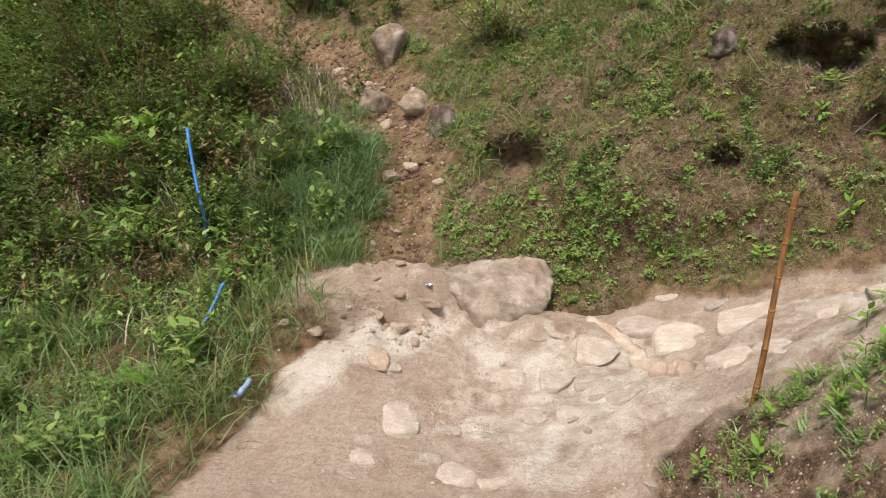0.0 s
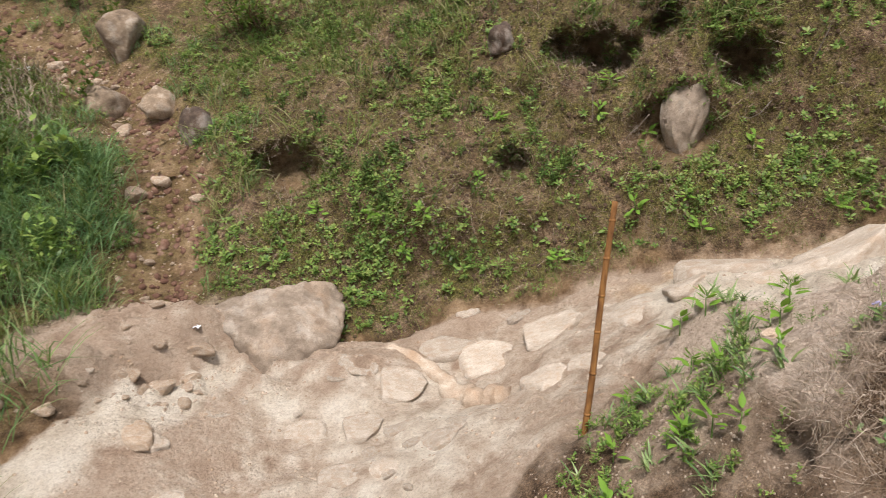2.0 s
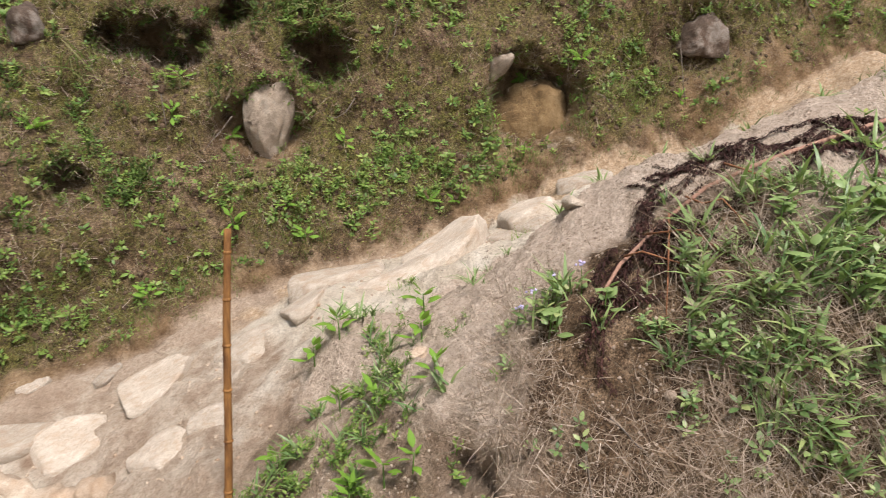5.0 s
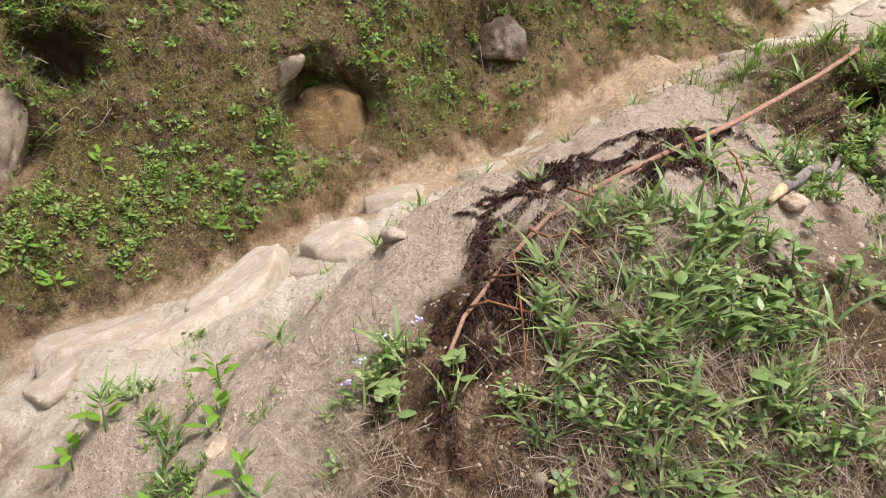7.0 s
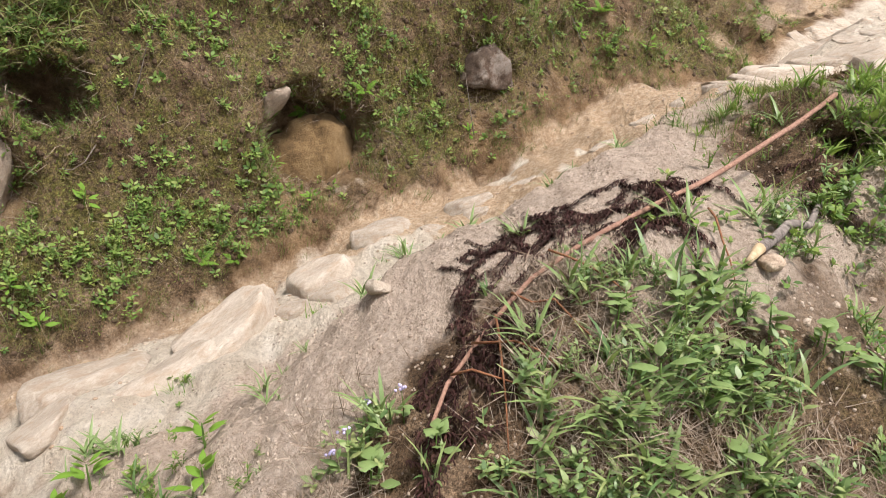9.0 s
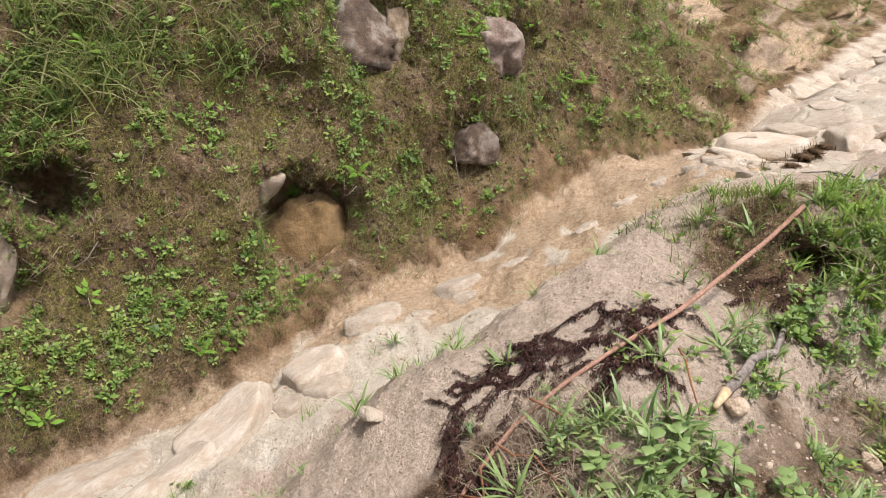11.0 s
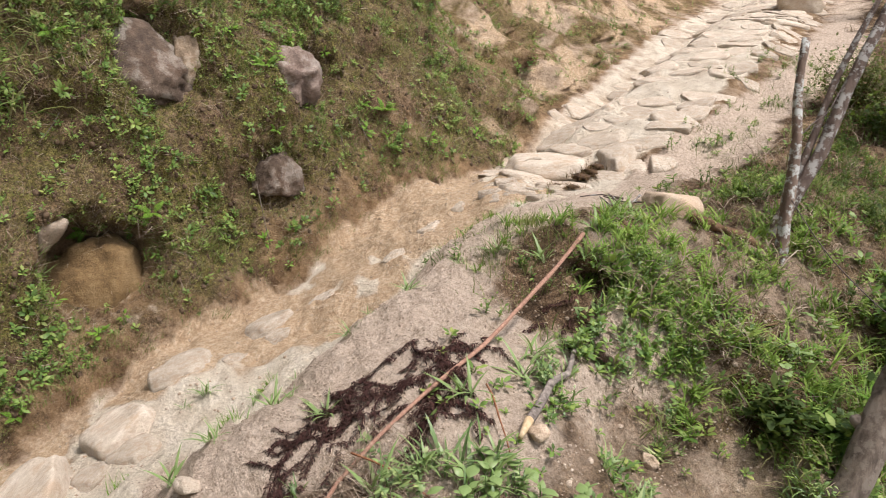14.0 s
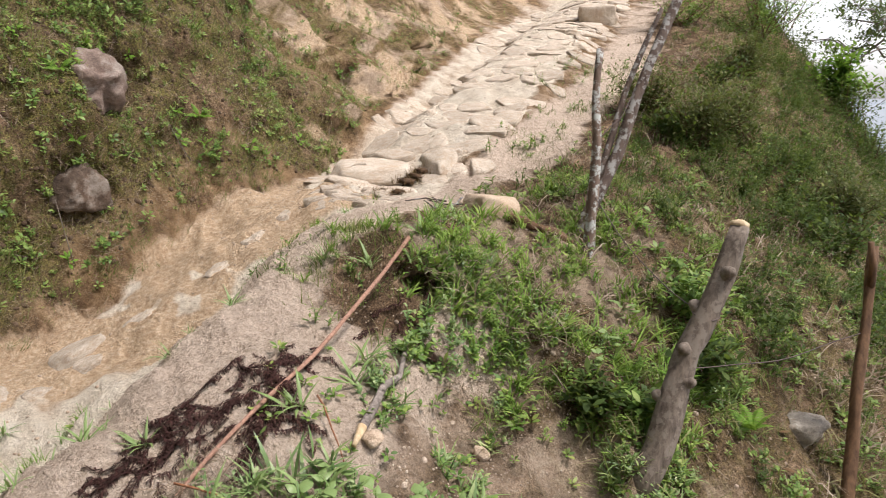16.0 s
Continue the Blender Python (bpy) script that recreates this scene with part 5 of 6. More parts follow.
sow("weed_cover", R_SMALL, 270 * bank * (0.12 + 0.88 * fine_patch) * (0.35 + 0.7 * patch) * (0.45 + 0.55 * smooth(0.1, 0.5, bankq + 0.2 * FNO2)) * sight, (0.28, 0.95), WEED, "low green weeds scattered over the earth bank", "weeds", 7600, 0.35, 1)
sow("moss_stubble", B_STUB, 480 * bank * (0.25 + fine_patch + 0.5 * patch) * smooth(12, 8, near), (0.45, 1.1), STUBBLE, "tiny mossy leaves covering the earth bank", "moss", 6500, 0.1, 22)
sow("leafy_cover", R_SPRIG, 60 * bank * (0.15 + patch) * (0.2 + fine_patch) * sight, (0.4, 1.0), WEED, "leafy green weeds on the earth bank", "weeds", 1900, 0.55, 2)
sow("bank_grass", T_SHORT, 150 * bank * (0.3 + fine_patch) * sight, (0.4, 1.2), GRASS, "short thin grass on the earth bank", "grass", 5000, 0.5, 3)
sow("long_bank_grass", T_LONG, 26 * np.maximum(upper, smooth(0.7, 0.9, bankq) * smooth(5.2, 5.6, FS) * smooth(7.0, 6.5, FS)) * smooth(5, 3, bankq) * (0.2 + 0.7 * patch + 3.0 * (0.3 + fine_patch) * smooth(0.72, 0.95, bankq + 0.15 * FNO2) * smooth(1.8, 1.4, bankq) * smooth(7.0, 6.5, FS) * smooth(5.2, 5.6, FS)) * sight * smooth(0.5, 0.15, FH) * (1 - 0.85 * smooth(9.9, 10.5, FS + 0.3 * FNO2)), (0.6, 1.3), GRASS, "long drooping grass on the upper bank", "grass", 2900, 0.4, 4)
sow("dry_thatch", T_DRY, (120 * bank * (1.1 - 0.5 * patch) + 170 * outer * smooth(9, 6, near) + 8 * smooth(0.1, 0.4, bermq) * (bermq < 2)) * sight,
    (0.5, 1.4), STRAW, "dry brown straw lying on the slope", "dry grass", 8000, 0.0, 5, 0.0)
T_HAY = [tuft(rng, 12, 0.15, 0.0018, (0.8, 1.65), (-0.6, 0.8), n=3, spread=0.07) for _ in range(8)]
sow("hay_litter", T_HAY, 1000 * hay * smooth(4.4, 3.6, near), (0.5, 1.2), STRAW, "matted dry straw covering the berm's outer side", "dry grass", 7500, 0.0, 30)
sow("hay_weeds", R_SMALL, 70 * hay * (0.15 + fine_patch) * smooth(4.4, 3.6, near), (0.4, 1.0), BERMLEAF, "small green weeds among the straw", "weeds", 420, 0.6, 56)
foot_band = smooth(-0.03, 0.05, bankq) * smooth(0.45, 0.2, bankq) * smooth(3.3, 3.8, FS) * smooth(10.0, 9.5, FS) * smooth(0.5, 0.15, FH)
sow("foot_grass", T_SHORT, 150 * foot_band * (0.25 + fine_patch), (0.4, 0.9), GRASS, "short pale grass along the bank's foot", "grass", 900, 0.5, 57)
sow("foot_straw", T_DRY, 110 * foot_band * smooth(0.04, 0.14, bankq), (0.4, 1.0), STRAW, "dry straw along the bank's foot", "dry grass", 1300, 0.0, 58)
sow("thicket_tall_grass", T_LUSH, 40 * left_side * sight * (0.2 + fine_patch), (0.6, 1.2), GRASS, "yellowing tall grass in the thicket", "grass", 1500, 0.8, 50)
sow("thicket_grass", T_LUSH, 48 * left_side * (0.45 + 0.6 * fine_patch) * sight * (1 - 0.75 * inner), (0.5, 1.25), LUSH, "dense lush green grass thicket beside the trail", "grass", 3700, 0.8, 6)
sow("thicket_broadleaf", S_BROAD, 11 * left_side * (0.3 + inner) * smooth(0.3, 1.0, bankq) * sight * (0.2 + fine_patch), (0.6, 1.2), WEED, "broad-leaved green plants in the thicket", "shrubs", 380, 0.9, 42)
sow("thicket_leaves", S_SHRUB, (9 * left_side * smooth(0.4, 1.2, bankq) + 14 * left_side * inner * fine_patch) * sight, (0.4, 0.95), WEED, "leafy green herbs in the thicket", "shrubs", 400, 0.9, 21)
sow("thicket_shrub", S_SHRUB, 5 * left_side * inner * sight + 3 * smooth(3.9, 3.4, FS) * smooth(3.0, 4.5, bankq) * sight * off_gully, (0.7, 1.4), SHRUB, "dark leafy shrubs on the hillside", "shrubs", 480, 0.9, 7)
sow("thicket_straw", T_LONG, 70 * left_side * inner * (1.25 - patch) + 22 * left_side * smooth(0.6, 1.2, bankq) * sight * smooth(0.0, 0.4, FNOI) + 40 * left_side * np.exp(-((FC[:, 0] + 2.1) / 0.35) ** 2 - ((FC[:, 1] - 6.0) / 0.8) ** 2), (0.8, 1.5), STRAW, "dry brown stalks among the green thicket", "dry grass", 1500, 0.9, 8)
sow("thicket_fern", F_FERN, 1.2 * left_side * smooth(0.8, 1.6, bankq) * sight, (0.5, 0.9), WEED, "light green ferns in the thicket", "ferns", 40, 0.8, 9)
trail_edge = smooth(0.1, 0.35, bermq + 0.15 * FNO2) * smooth(1.6, 0.8, bermq) * smooth(2.4, 2.9, FS) * smooth(5.2, 4.6, FS)
seam = smooth(-0.06, 0.0, bermq) * smooth(0.16, 0.06, bermq) * smooth(5.0, 5.6, FS) * smooth(9.4, 8.8, FS) * smooth(-0.15, 0.2, FNO2)
sow("edge_grass", T_WIDE, 55 * trail_edge * (0.05 + fine_patch), (0.25, 0.7), BERMLEAF, "green grass clumps on the trail's shoulder", "grass", 620, 0.7, 10)
sow("edge_weeds", R_SPRIG, 170 * trail_edge * (0.06 + fine_patch), (0.35, 0.8), WEED, "green leafy weeds on the trail's shoulder", "weeds", 800, 0.7, 11)
sow("seam_grass", T_SHORT, 260 * seam, (0.5, 1.1), BRIGHT, "short green grass along the trail's cut edge", "grass", 520, 0.6, 19)
sow("seam_weeds", R_SMALL, 80 * seam, (0.5, 1.0), WEED, "low weeds along the trail's cut edge", "weeds", 120, 0.6, 20)
clump = smooth(1.35, 1.7, bermq + 0.2 * FNO2) * smooth(5.0, 5.4, FS) * smooth(7.1, 6.5, FS) * smooth(3.2, 2.6, bermq)
sow("berm_grass", T_WIDE, 46 * clump * off_stick * (0.2 + fine_patch), (0.45, 1.05), BERMLEAF, "broad-bladed green grass on the berm", "grass", 600, 0.75, 12)
sow("berm_weeds", R_SPRIG, 65 * clump * off_stick * (0.15 + fine_patch), (0.5, 1.3), BERMLEAF, "leafy green plants on the berm", "weeds", 900, 0.75, 13)
crest = smooth(1.0, 1.4, bermq + 0.2 * FNO2) * smooth(7.9, 8.4, FS) * smooth(10.2, 9.6, FS) * smooth(3.2, 2.4, bermq)
sow("crest_grass", T_WIDE, 130 * crest * (0.2 + fine_patch), (0.35, 0.85), CRESTLEAF, "bright green grass on the berm's crest", "grass", 900, 0.75, 17)
sow("slope_grass", T_LONG, 62 * outer * (0.12 + fine_patch) * (0.3 + patch) * smooth(0.2, 1.0, bermq - 0.5) * sight, (0.35, 0.8), GRASS, "green grass on the falling slope", "grass", 2900, 0.6, 14)
sow("slope_weeds", R_SMALL, 55 * outer * (0.2 + fine_patch) * smooth(14, 8, near), (0.6, 1.3), WEED, "low weeds on the falling slope", "weeds", 3200, 0.5, 15)
sow("slope_sprigs", R_SPRIG, 22 * outer * (0.2 + patch) * (0.3 + fine_patch) * sight * smooth(0.8, 2, bermq), (0.5, 1.0), WEED, "leafy weeds on the falling slope", "weeds", 1300, 0.6, 18)
sow("slope_shrub", S_SHRUB, (20 * outer * smooth(1.8, 2.6, bermq) * smooth(8.2, 9.0, FS) * (0.2 + patch) * smooth(4.5, 6.0, near) + 1.5 * outer * smooth(2.3, 2.8, bermq) * smooth(3.8, 3.3, bermq) * smooth(7.5, 8, FS) * smooth(10, 9, FS)) * (sight + far_sight).clip(0, 1), (0.3, 0.7), SHRUB, "dark leafy shrubs on the falling slope", "shrubs", 1100, 0.9, 16)

nose_top = np.exp(-((FC[:, 0] - 5.02) / 0.33) ** 2 - ((FC[:, 1] - 1.35) / 0.42) ** 2) * smooth(0.3, 0.5, bermq + 0.3 * FNO2)
nose_low = np.exp(-((FC[:, 0] - 4.42) / 0.36) ** 2 - ((FC[:, 1] - 1.30) / 0.24) ** 2) * off_stick
sow("nose_grass", T_SHORT, 230 * nose_top * (0.2 + fine_patch), (0.5, 1.2), GRASS, "short mixed grass on the berm's end", "grass", 320, 0.6, 60)
sow("nose_blades", T_WIDE, 60 * nose_top * fine_patch, (0.3, 0.6), CRESTLEAF, "green grass on the berm's end", "grass", 60, 0.7, 61)
sow("nose_weeds", R_SPRIG, 70 * nose_low + 40 * nose_top * (1 - fine_patch), (0.5, 1.1), WEED, "leafy weeds under the berm's end", "weeds", 120, 0.6, 62)
edge_line = np.max([np.exp(-((FC[:, 0] - x) ** 2 + (FC[:, 1] - y) ** 2) / r ** 2) for x, y, r in ((6.35, -0.55, 0.28), (7.0, -0.85, 0.3), (7.75, -1.0, 0.35), (8.5, -1.5, 0.35), (9.3, -2.0, 0.4), (10.3, -2.6, 0.5))], axis=0)
sow("path_edge_grass", T_SHORT, 150 * edge_line * (0.15 + fine_patch), (0.5, 1.2), GRASS, "ragged grass along the paved trail's edge", "grass", 420, 0.6, 63)
sow("path_edge_weeds", R_SPRIG, 75 * edge_line * (0.1 + fine_patch), (0.5, 1.1), WEED, "leafy weeds along the paved trail's edge", "weeds", 260, 0.6, 64)

gully_side = smooth(0.28, 0.42, FG + 0.12 * FNO2) * smooth(0.95, 0.7, FG) * (FC[:, 1] > 7.0) * smooth(14, 11, FC[:, 1])
sow("gully_side_grass", T_SHORT, 150 * gully_side * (0.2 + fine_patch), (0.7, 1.6), SOFTGRASS, "green grass hanging over the side path", "grass", 420, 0.6, 66)
sow("gully_side_weeds", R_SPRIG, 60 * gully_side * (0.1 + fine_patch), (0.6, 1.3), WEED, "leafy weeds hanging over the side path", "weeds", 170, 0.6, 67)

soft_clump = np.exp(-((FC[:, 0] + 1.15) / 0.7) ** 2 - ((FC[:, 1] - 7.5) / 0.75) ** 2) * off_gully
T_SOFT = [tuft(rng, 18, 0.40, 0.0040, (0.2, 0.9), (0.8, 2.0), n=4, spread=0.07) for _ in range(5)]
sow("soft_grass", T_SOFT, 150 * soft_clump, (0.6, 1.15), SOFTGRASS, "feathery bluish-green grass beside the side path", "grass", 420, 0.8, 41)
sow("thicket_stalks", T_LONG, 60 * np.exp(-((FC[:, 0] + 1.9) / 0.7) ** 2 - ((FC[:, 1] - 9.0) / 0.8) ** 2) * off_gully, (0.7, 1.4), STRAW, "dry brown grass above the thicket", "dry grass", 260, 0.8, 65)
sow("thicket_dead", S_SHRUB, 9 * left_side * inner * sight * (1 - fine_patch), (0.5, 1.1), RUSTY, "withered brown stems and leaves in the thicket", "shrubs", 260, 0.9, 43)
sparse = shoulder * off_stick * smooth(0.05, 0.4, FNO2 + 0.5 * FNOI)
sow("shoulder_grass", T_WIDE, 60 * sparse, (0.3, 0.75), BERMLEAF, "patchy green grass on the bare outer berm", "grass", 420, 0.7, 44)
sow("shoulder_weeds", R_SMALL, 150 * sparse + 25 * shoulder, (0.4, 1.0), WEED, "low weeds on the bare outer berm", "weeds", 900, 0.5, 45)
sow("shoulder_sprigs", R_SPRIG, 40 * sparse, (0.5, 1.0), BERMLEAF, "leafy weeds on the bare outer berm", "weeds", 260, 0.6, 46)
sow("upper_bank_leaves", R_DARK, 80 * np.maximum(smooth(0.75, 1.2, bankq + 0.2 * FNO2), smooth(0.55, 0.85, bankq + 0.2 * FNO2) * smooth(5.8, 5.2, FS)) * smooth(4.5, 3.0, bankq) * smooth(3.2, 3.8, FS) * smooth(10.6, 10.0, FS) * (0.15 + fine_patch) * sight * smooth(0.5, 0.15, FH), (0.5, 1.2), SHRUB, "dark green leafy growth on the upper bank", "weeds", 1700, 0.5, 47)
sow("slope_dark_leaves", R_DARK, 160 * outer * (0.2 + patch) * sight * smooth(0.6, 1.4, bermq) * (1.1 - fine_patch) * smooth(4.6, 6.5, near), (0.6, 1.3), SHRUB, "dark green leafy growth on the falling slope", "weeds", 2600, 0.6, 48)
sow("slope_stalks", T_LONG, 26 * outer * (1.1 - patch) * sight * smooth(0.4, 1.2, bermq), (0.4, 0.9), STRAW, "dry brown grass stalks on the falling slope", "dry grass", 1000, 0.6, 49)
rear = smooth(9, 6, near) * behind * (np.abs(FD) > 0.2) * ((bankq > 0.15) | (bermq > 0.15))
sow("rear_grass", T_LONG, 16 * rear * (0.2 + fine_patch), (0.4, 0.9), GRASS, "grass beside the lower trail", "grass", 1500, 0.7, 51)
sow("rear_weeds", R_SMALL, 26 * rear * (0.2 + fine_patch), (0.6, 1.3), WEED, "low weeds beside the lower trail", "weeds", 1600, 0.5, 52)
rim = 4 * FH * (1 - FH) * smooth(0.05, 0.3, bankq) * smooth(3.0, 3.5, FS)
sow("rim_straw", T_DRY, 500 * rim * (FC[:, 2] > 0.6), (0.6, 1.6), STRAW, "dry roots and straw fringing the bank hollows", "dry grass", 900, 0.0, 53)
sow("rim_weeds", R_SPRIG, 90 * rim, (0.4, 0.9), WEED, "leafy weeds fringing the bank hollows", "weeds", 170, 0.5, 54)
sow("crest_leaves", R_SPRIG, 70 * crest * (0.15 + fine_patch), (0.45, 1.0), CRESTLEAF, "leafy light green plants on the berm's crest", "weeds", 420, 0.7, 55)


# ---- single plants that stand out ----
prng = np.random.default_rng(23)


def shape_part(name, shape, material, parent, m=None, label=""):
    ob = new(name, mesh_from(name, *shape, material))
    ob.parent = parent
    if m is not None:
        ob.matrix_basis = m
    return tagged(ob, label)


def leaf_mesh(name, length, wide, bend, material, fold=0.3):
    s = Shape()
    s.strip(arc(length, 0.0, bend, 0, 6), length * wide * 0.5 * np.array([0.12, 0.75, 1.0, 0.85, 0.45, 0.02]), across(0), fold)
    return mesh_from(name, *s.arrays(), material)


def stem_part(points, r, material, parent, name="stem"):
    return part(name, tube(points, np.linspace(r, r * 0.5, len(points)), 6), material, parent)


LEAVES = {k: [leaf_mesh("leaf", 1.0, w, b, m) for b in (0.4, 0.8, 1.2)] for k, w, m in (("weed", 0.42, WEED), ("bright", 0.40, BRIGHT), ("broad", 0.62, BERMLEAF), ("blade", 0.075, BERMLEAF), ("dead", 0.3, RUSTY))}


def herb(name, label, category, kind, leaves, size, height, lean=(45, 85), group=""):
    """A plant of a stem with single leaves, built about its foot."""
    e = thing(name, (0, 0, 0), label, category, group)
    top = Vector((prng.normal(0, 0.1) * height, prng.normal(0, 0.1) * height, height))
    if height > 0.03:
        stem_part([top * f + Vector((0, 0, -0.02 * (1 - f))) for f in (0, 0.35, 0.7, 1)], 0.003 + 0.01 * height, WEED, e)
    for i in range(leaves):
        f = prng.uniform(0.15, 1.0) if i else 1.0
        L = size * prng.uniform(0.5, 1.15)
        turn = pose(0, 0, 0, prng.uniform(-25, 25), prng.uniform(*lean) * (1.15 - 0.45 * f), math.degrees(i * 2.4) + prng.uniform(-40, 40))
        m = Matrix.Translation(top * f if height > 0.03 else (0, 0, 0)) @ turn @ Matrix.Translation((0, 0, L * prng.uniform(0.05, 0.55))) @ Matrix.Scale(L, 4)
        share("leaf", LEAVES[kind][int(prng.integers(0, 3))], e, m)
    return e


def grass_clump(label, blades, size, group=""):
    e = thing("grass_clump", (0, 0, 0), label, "grass", group)
    for i in range(blades):
        L = size * prng.uniform(0.5, 1.1)
        m = pose(prng.normal(0, 0.025), prng.normal(0, 0.025), -0.01, 0, prng.uniform(12, 60), prng.uniform(0, 360)) @ Matrix.Scale(L, 4)
        share("blade", LEAVES["blade"][int(prng.integers(0, 3))], e, m)
    return e


def fern(label, fronds, size, material, group=""):
    e = thing("fern", (0, 0, 0), label, "fern", group)
    me = [mesh_from("frond", *frond(prng, 1.0, 18, 0.9 + 0.3 * k, 0.24), material) for k in range(2)]
    for i in range(fronds):
        share("frond", me[i % 2], e, pose(0, 0, 0, prng.uniform(-12, 12), prng.uniform(-15, 20), i * 360 / fronds + prng.uniform(-25, 25)) @ Matrix.Scale(size * prng.uniform(0.7, 1.1), 4))
    return e


def stand(ob, x, y, z=None, size=1.0, lean=(0, 0)):
    ob.matrix_basis = pose(x, y, (gz(x, y) if z is None else z) - 0.005, lean[0], lean[1], prng.uniform(0, 360)) @ Matrix.Scale(size, 4)
    return ob


HERBS = [herb("weed_plant", "leafy bright green weed rooted in the bank", "plant", "bright", 9, 0.06, 0.09, group="weeds on the bank"),
         herb("weed_plant", "low green weed rosette on the earth bank", "plant", "weed", 8, 0.065, 0.02, (50, 80), group="weeds on the bank"),
         herb("weed_plant", "upright green weed with pointed leaves on the bank", "plant", "weed", 12, 0.06, 0.15, group="weeds on the bank")]
FERNS = [fern("small green fern growing out of the bank", 5, 0.16, BRIGHT, "ferns on the bank"), fern("arching light green fern in the thicket", 7, 0.5, BRIGHT, "ferns in the thicket")]
# bank plants: places along the trail and metres up from the bank's foot
bank_faces = np.where((bankq > 0.12) & (bankq < 1.25) & (FS > 3.3) & (FS < 10) & (FG > 0.7) & (FM < 0.3) & (FC[:, 0] < 9))[0]
for i, f in enumerate(prng.choice(bank_faces, 130, replace=False)):
    c, n = FC[f], FN[f]
    src_ob = HERBS[i % 3] if i % 9 else FERNS[0]
    tilt = Vector((0, 0, 1)).lerp(Vector(n), 0.55).normalized().to_track_quat("Z", "Y").to_matrix().to_4x4()
    m = Matrix.Translation(Vector(c) - Vector(n) * 0.01) @ tilt @ pose(0, 0, 0, 0, 0, prng.uniform(0, 360)) @ Matrix.Scale(float(prng.uniform(0.7, 1.35)), 4)
    if i < 3:
        HERBS[i].matrix_basis = m
    elif i == 9:
        FERNS[0].matrix_basis = m
    else:
        copy_thing(src_ob, m)
stand(FERNS[1], -2.2, 5.0, size=0.7)
for x, y, s in ((-3.55, 7.6, 1.0), (-3.3, 7.9, 0.9), (3.95, -0.9, 0.6), (4.1, -0.45, 0.55)):
    copy_thing(FERNS[1], pose(x, y, gz(x, y) + (0.3 if x < 0 else 0.1), 0, 0, prng.uniform(0, 360)) @ Matrix.Scale(s, 4))

# clumps of broad grass and leafy plants on the berm
CLUMPS = [grass_clump("broad-bladed green grass clump on the berm", 16, 0.26, "grass clumps on the berm"), grass_clump("sparse green grass clump on the bare soil", 10, 0.18, "grass clumps on the berm")]
spots = [(3.05, 2.1), (3.2, 1.95), (2.85, 2.2), (2.95, 1.85), (2.7, 1.95), (3.3, 1.6), (3.0, 1.55), (2.65, 1.6), (3.6, 1.75), (3.85, 1.45), (4.05, 1.4), (4.75, 1.0), (5.0, 0.9), (5.2, 0.75),
         (2.9, 3.25), (2.35, 3.45), (2.15, 3.6), (1.85, 3.3), (1.6, 3.1), (1.45, 3.35), (4.55, 2.75), (4.2, 3.0), (5.3, 0.6), (5.6, 0.6), (4.85, 1.25), (3.45, 0.95)]
spots += [(3.56, 3.12), (3.52, 3.2), (3.63, 2.95), (3.70, 2.80), (3.78, 2.68), (3.9, 2.62), (4.42, 2.42), (4.5, 2.30), (4.66, 2.08), (4.86, 1.78), (5.0, 1.55), (3.2, 3.36), (3.12, 3.42), (3.26, 3.28), (2.75, 4.02), (2.7, 3.92), (2.82, 3.95), (2.66, 4.05), (4.66, 3.36), (4.55, 3.45), (3.6, 2.4), (3.4, 2.2)]
for i, (x, y) in enumerate(spots):
    s = float(prng.uniform(0.7, 1.15)) * (0.75 if 14 <= i < 22 else 0.8 if i > 25 else 1.0)
    if i in (0, 14):
        stand(CLUMPS[i // 14], x, y, size=s)
    else:
        copy_thing(CLUMPS[1 if 14 <= i < 22 or (i > 25 and i % 2) else 0], pose(x, y, gz(x, y) - 0.005, 0, 0, prng.uniform(0, 360)) @ Matrix.Scale(s, 4))
BROAD = [herb("leafy_plant", "green broad-leaved plant among grass on the berm", "plant", "broad", 10, 0.085, 0.12, (35, 100), group="leafy plants on the berm"),
         herb("leafy_plant", "young bright green plant on the trail's shoulder", "plant", "bright", 8, 0.07, 0.08, group="leafy plants on the berm")]
spots = [(2.95, 1.95), (2.8, 1.8), (2.9, 1.65), (2.65, 1.75), (3.1, 1.75), (2.5, 2.65), (2.55, 2.45), (4.2, 1.15), (4.35, 1.0), (2.75, 1.55), (3.2, 1.45), (3.95, -0.2), (4.3, -0.1), (4.6, -0.35), (4.1, 0.05),
         (2.3, 3.6), (2.05, 3.75), (1.75, 3.45), (1.95, 3.2), (1.6, 3.25), (1.4, 3.5), (2.6, 3.35), (2.75, 3.45), (2.2, 3.3), (1.5, 2.95), (2.0, 3.08), (1.92, 3.2), (2.28, 3.04), (2.55, 4.02), (2.62, 3.9), (2.05, 2.98)]
for i, (x, y) in enumerate(spots):
    s = float(prng.uniform(0.8, 1.25))
    if i in (0, 15):
        stand(BROAD[i // 15], x, y, size=s)
    else:
        copy_thing(BROAD[i >= 15], pose(x, y, gz(x, y) - 0.005, 0, 0, prng.uniform(0, 360)) @ Matrix.Scale(s, 4))

for i in range(26):
    x, y = prng.uniform(2.35, 3.3), prng.uniform(0.85, 1.95)
    copy_thing(BROAD[0], pose(x, y, gz(x, y) - 0.005, 0, 0, prng.uniform(0, 360)) @ Matrix.Scale(float(prng.uniform(0.6, 1.1)), 4))

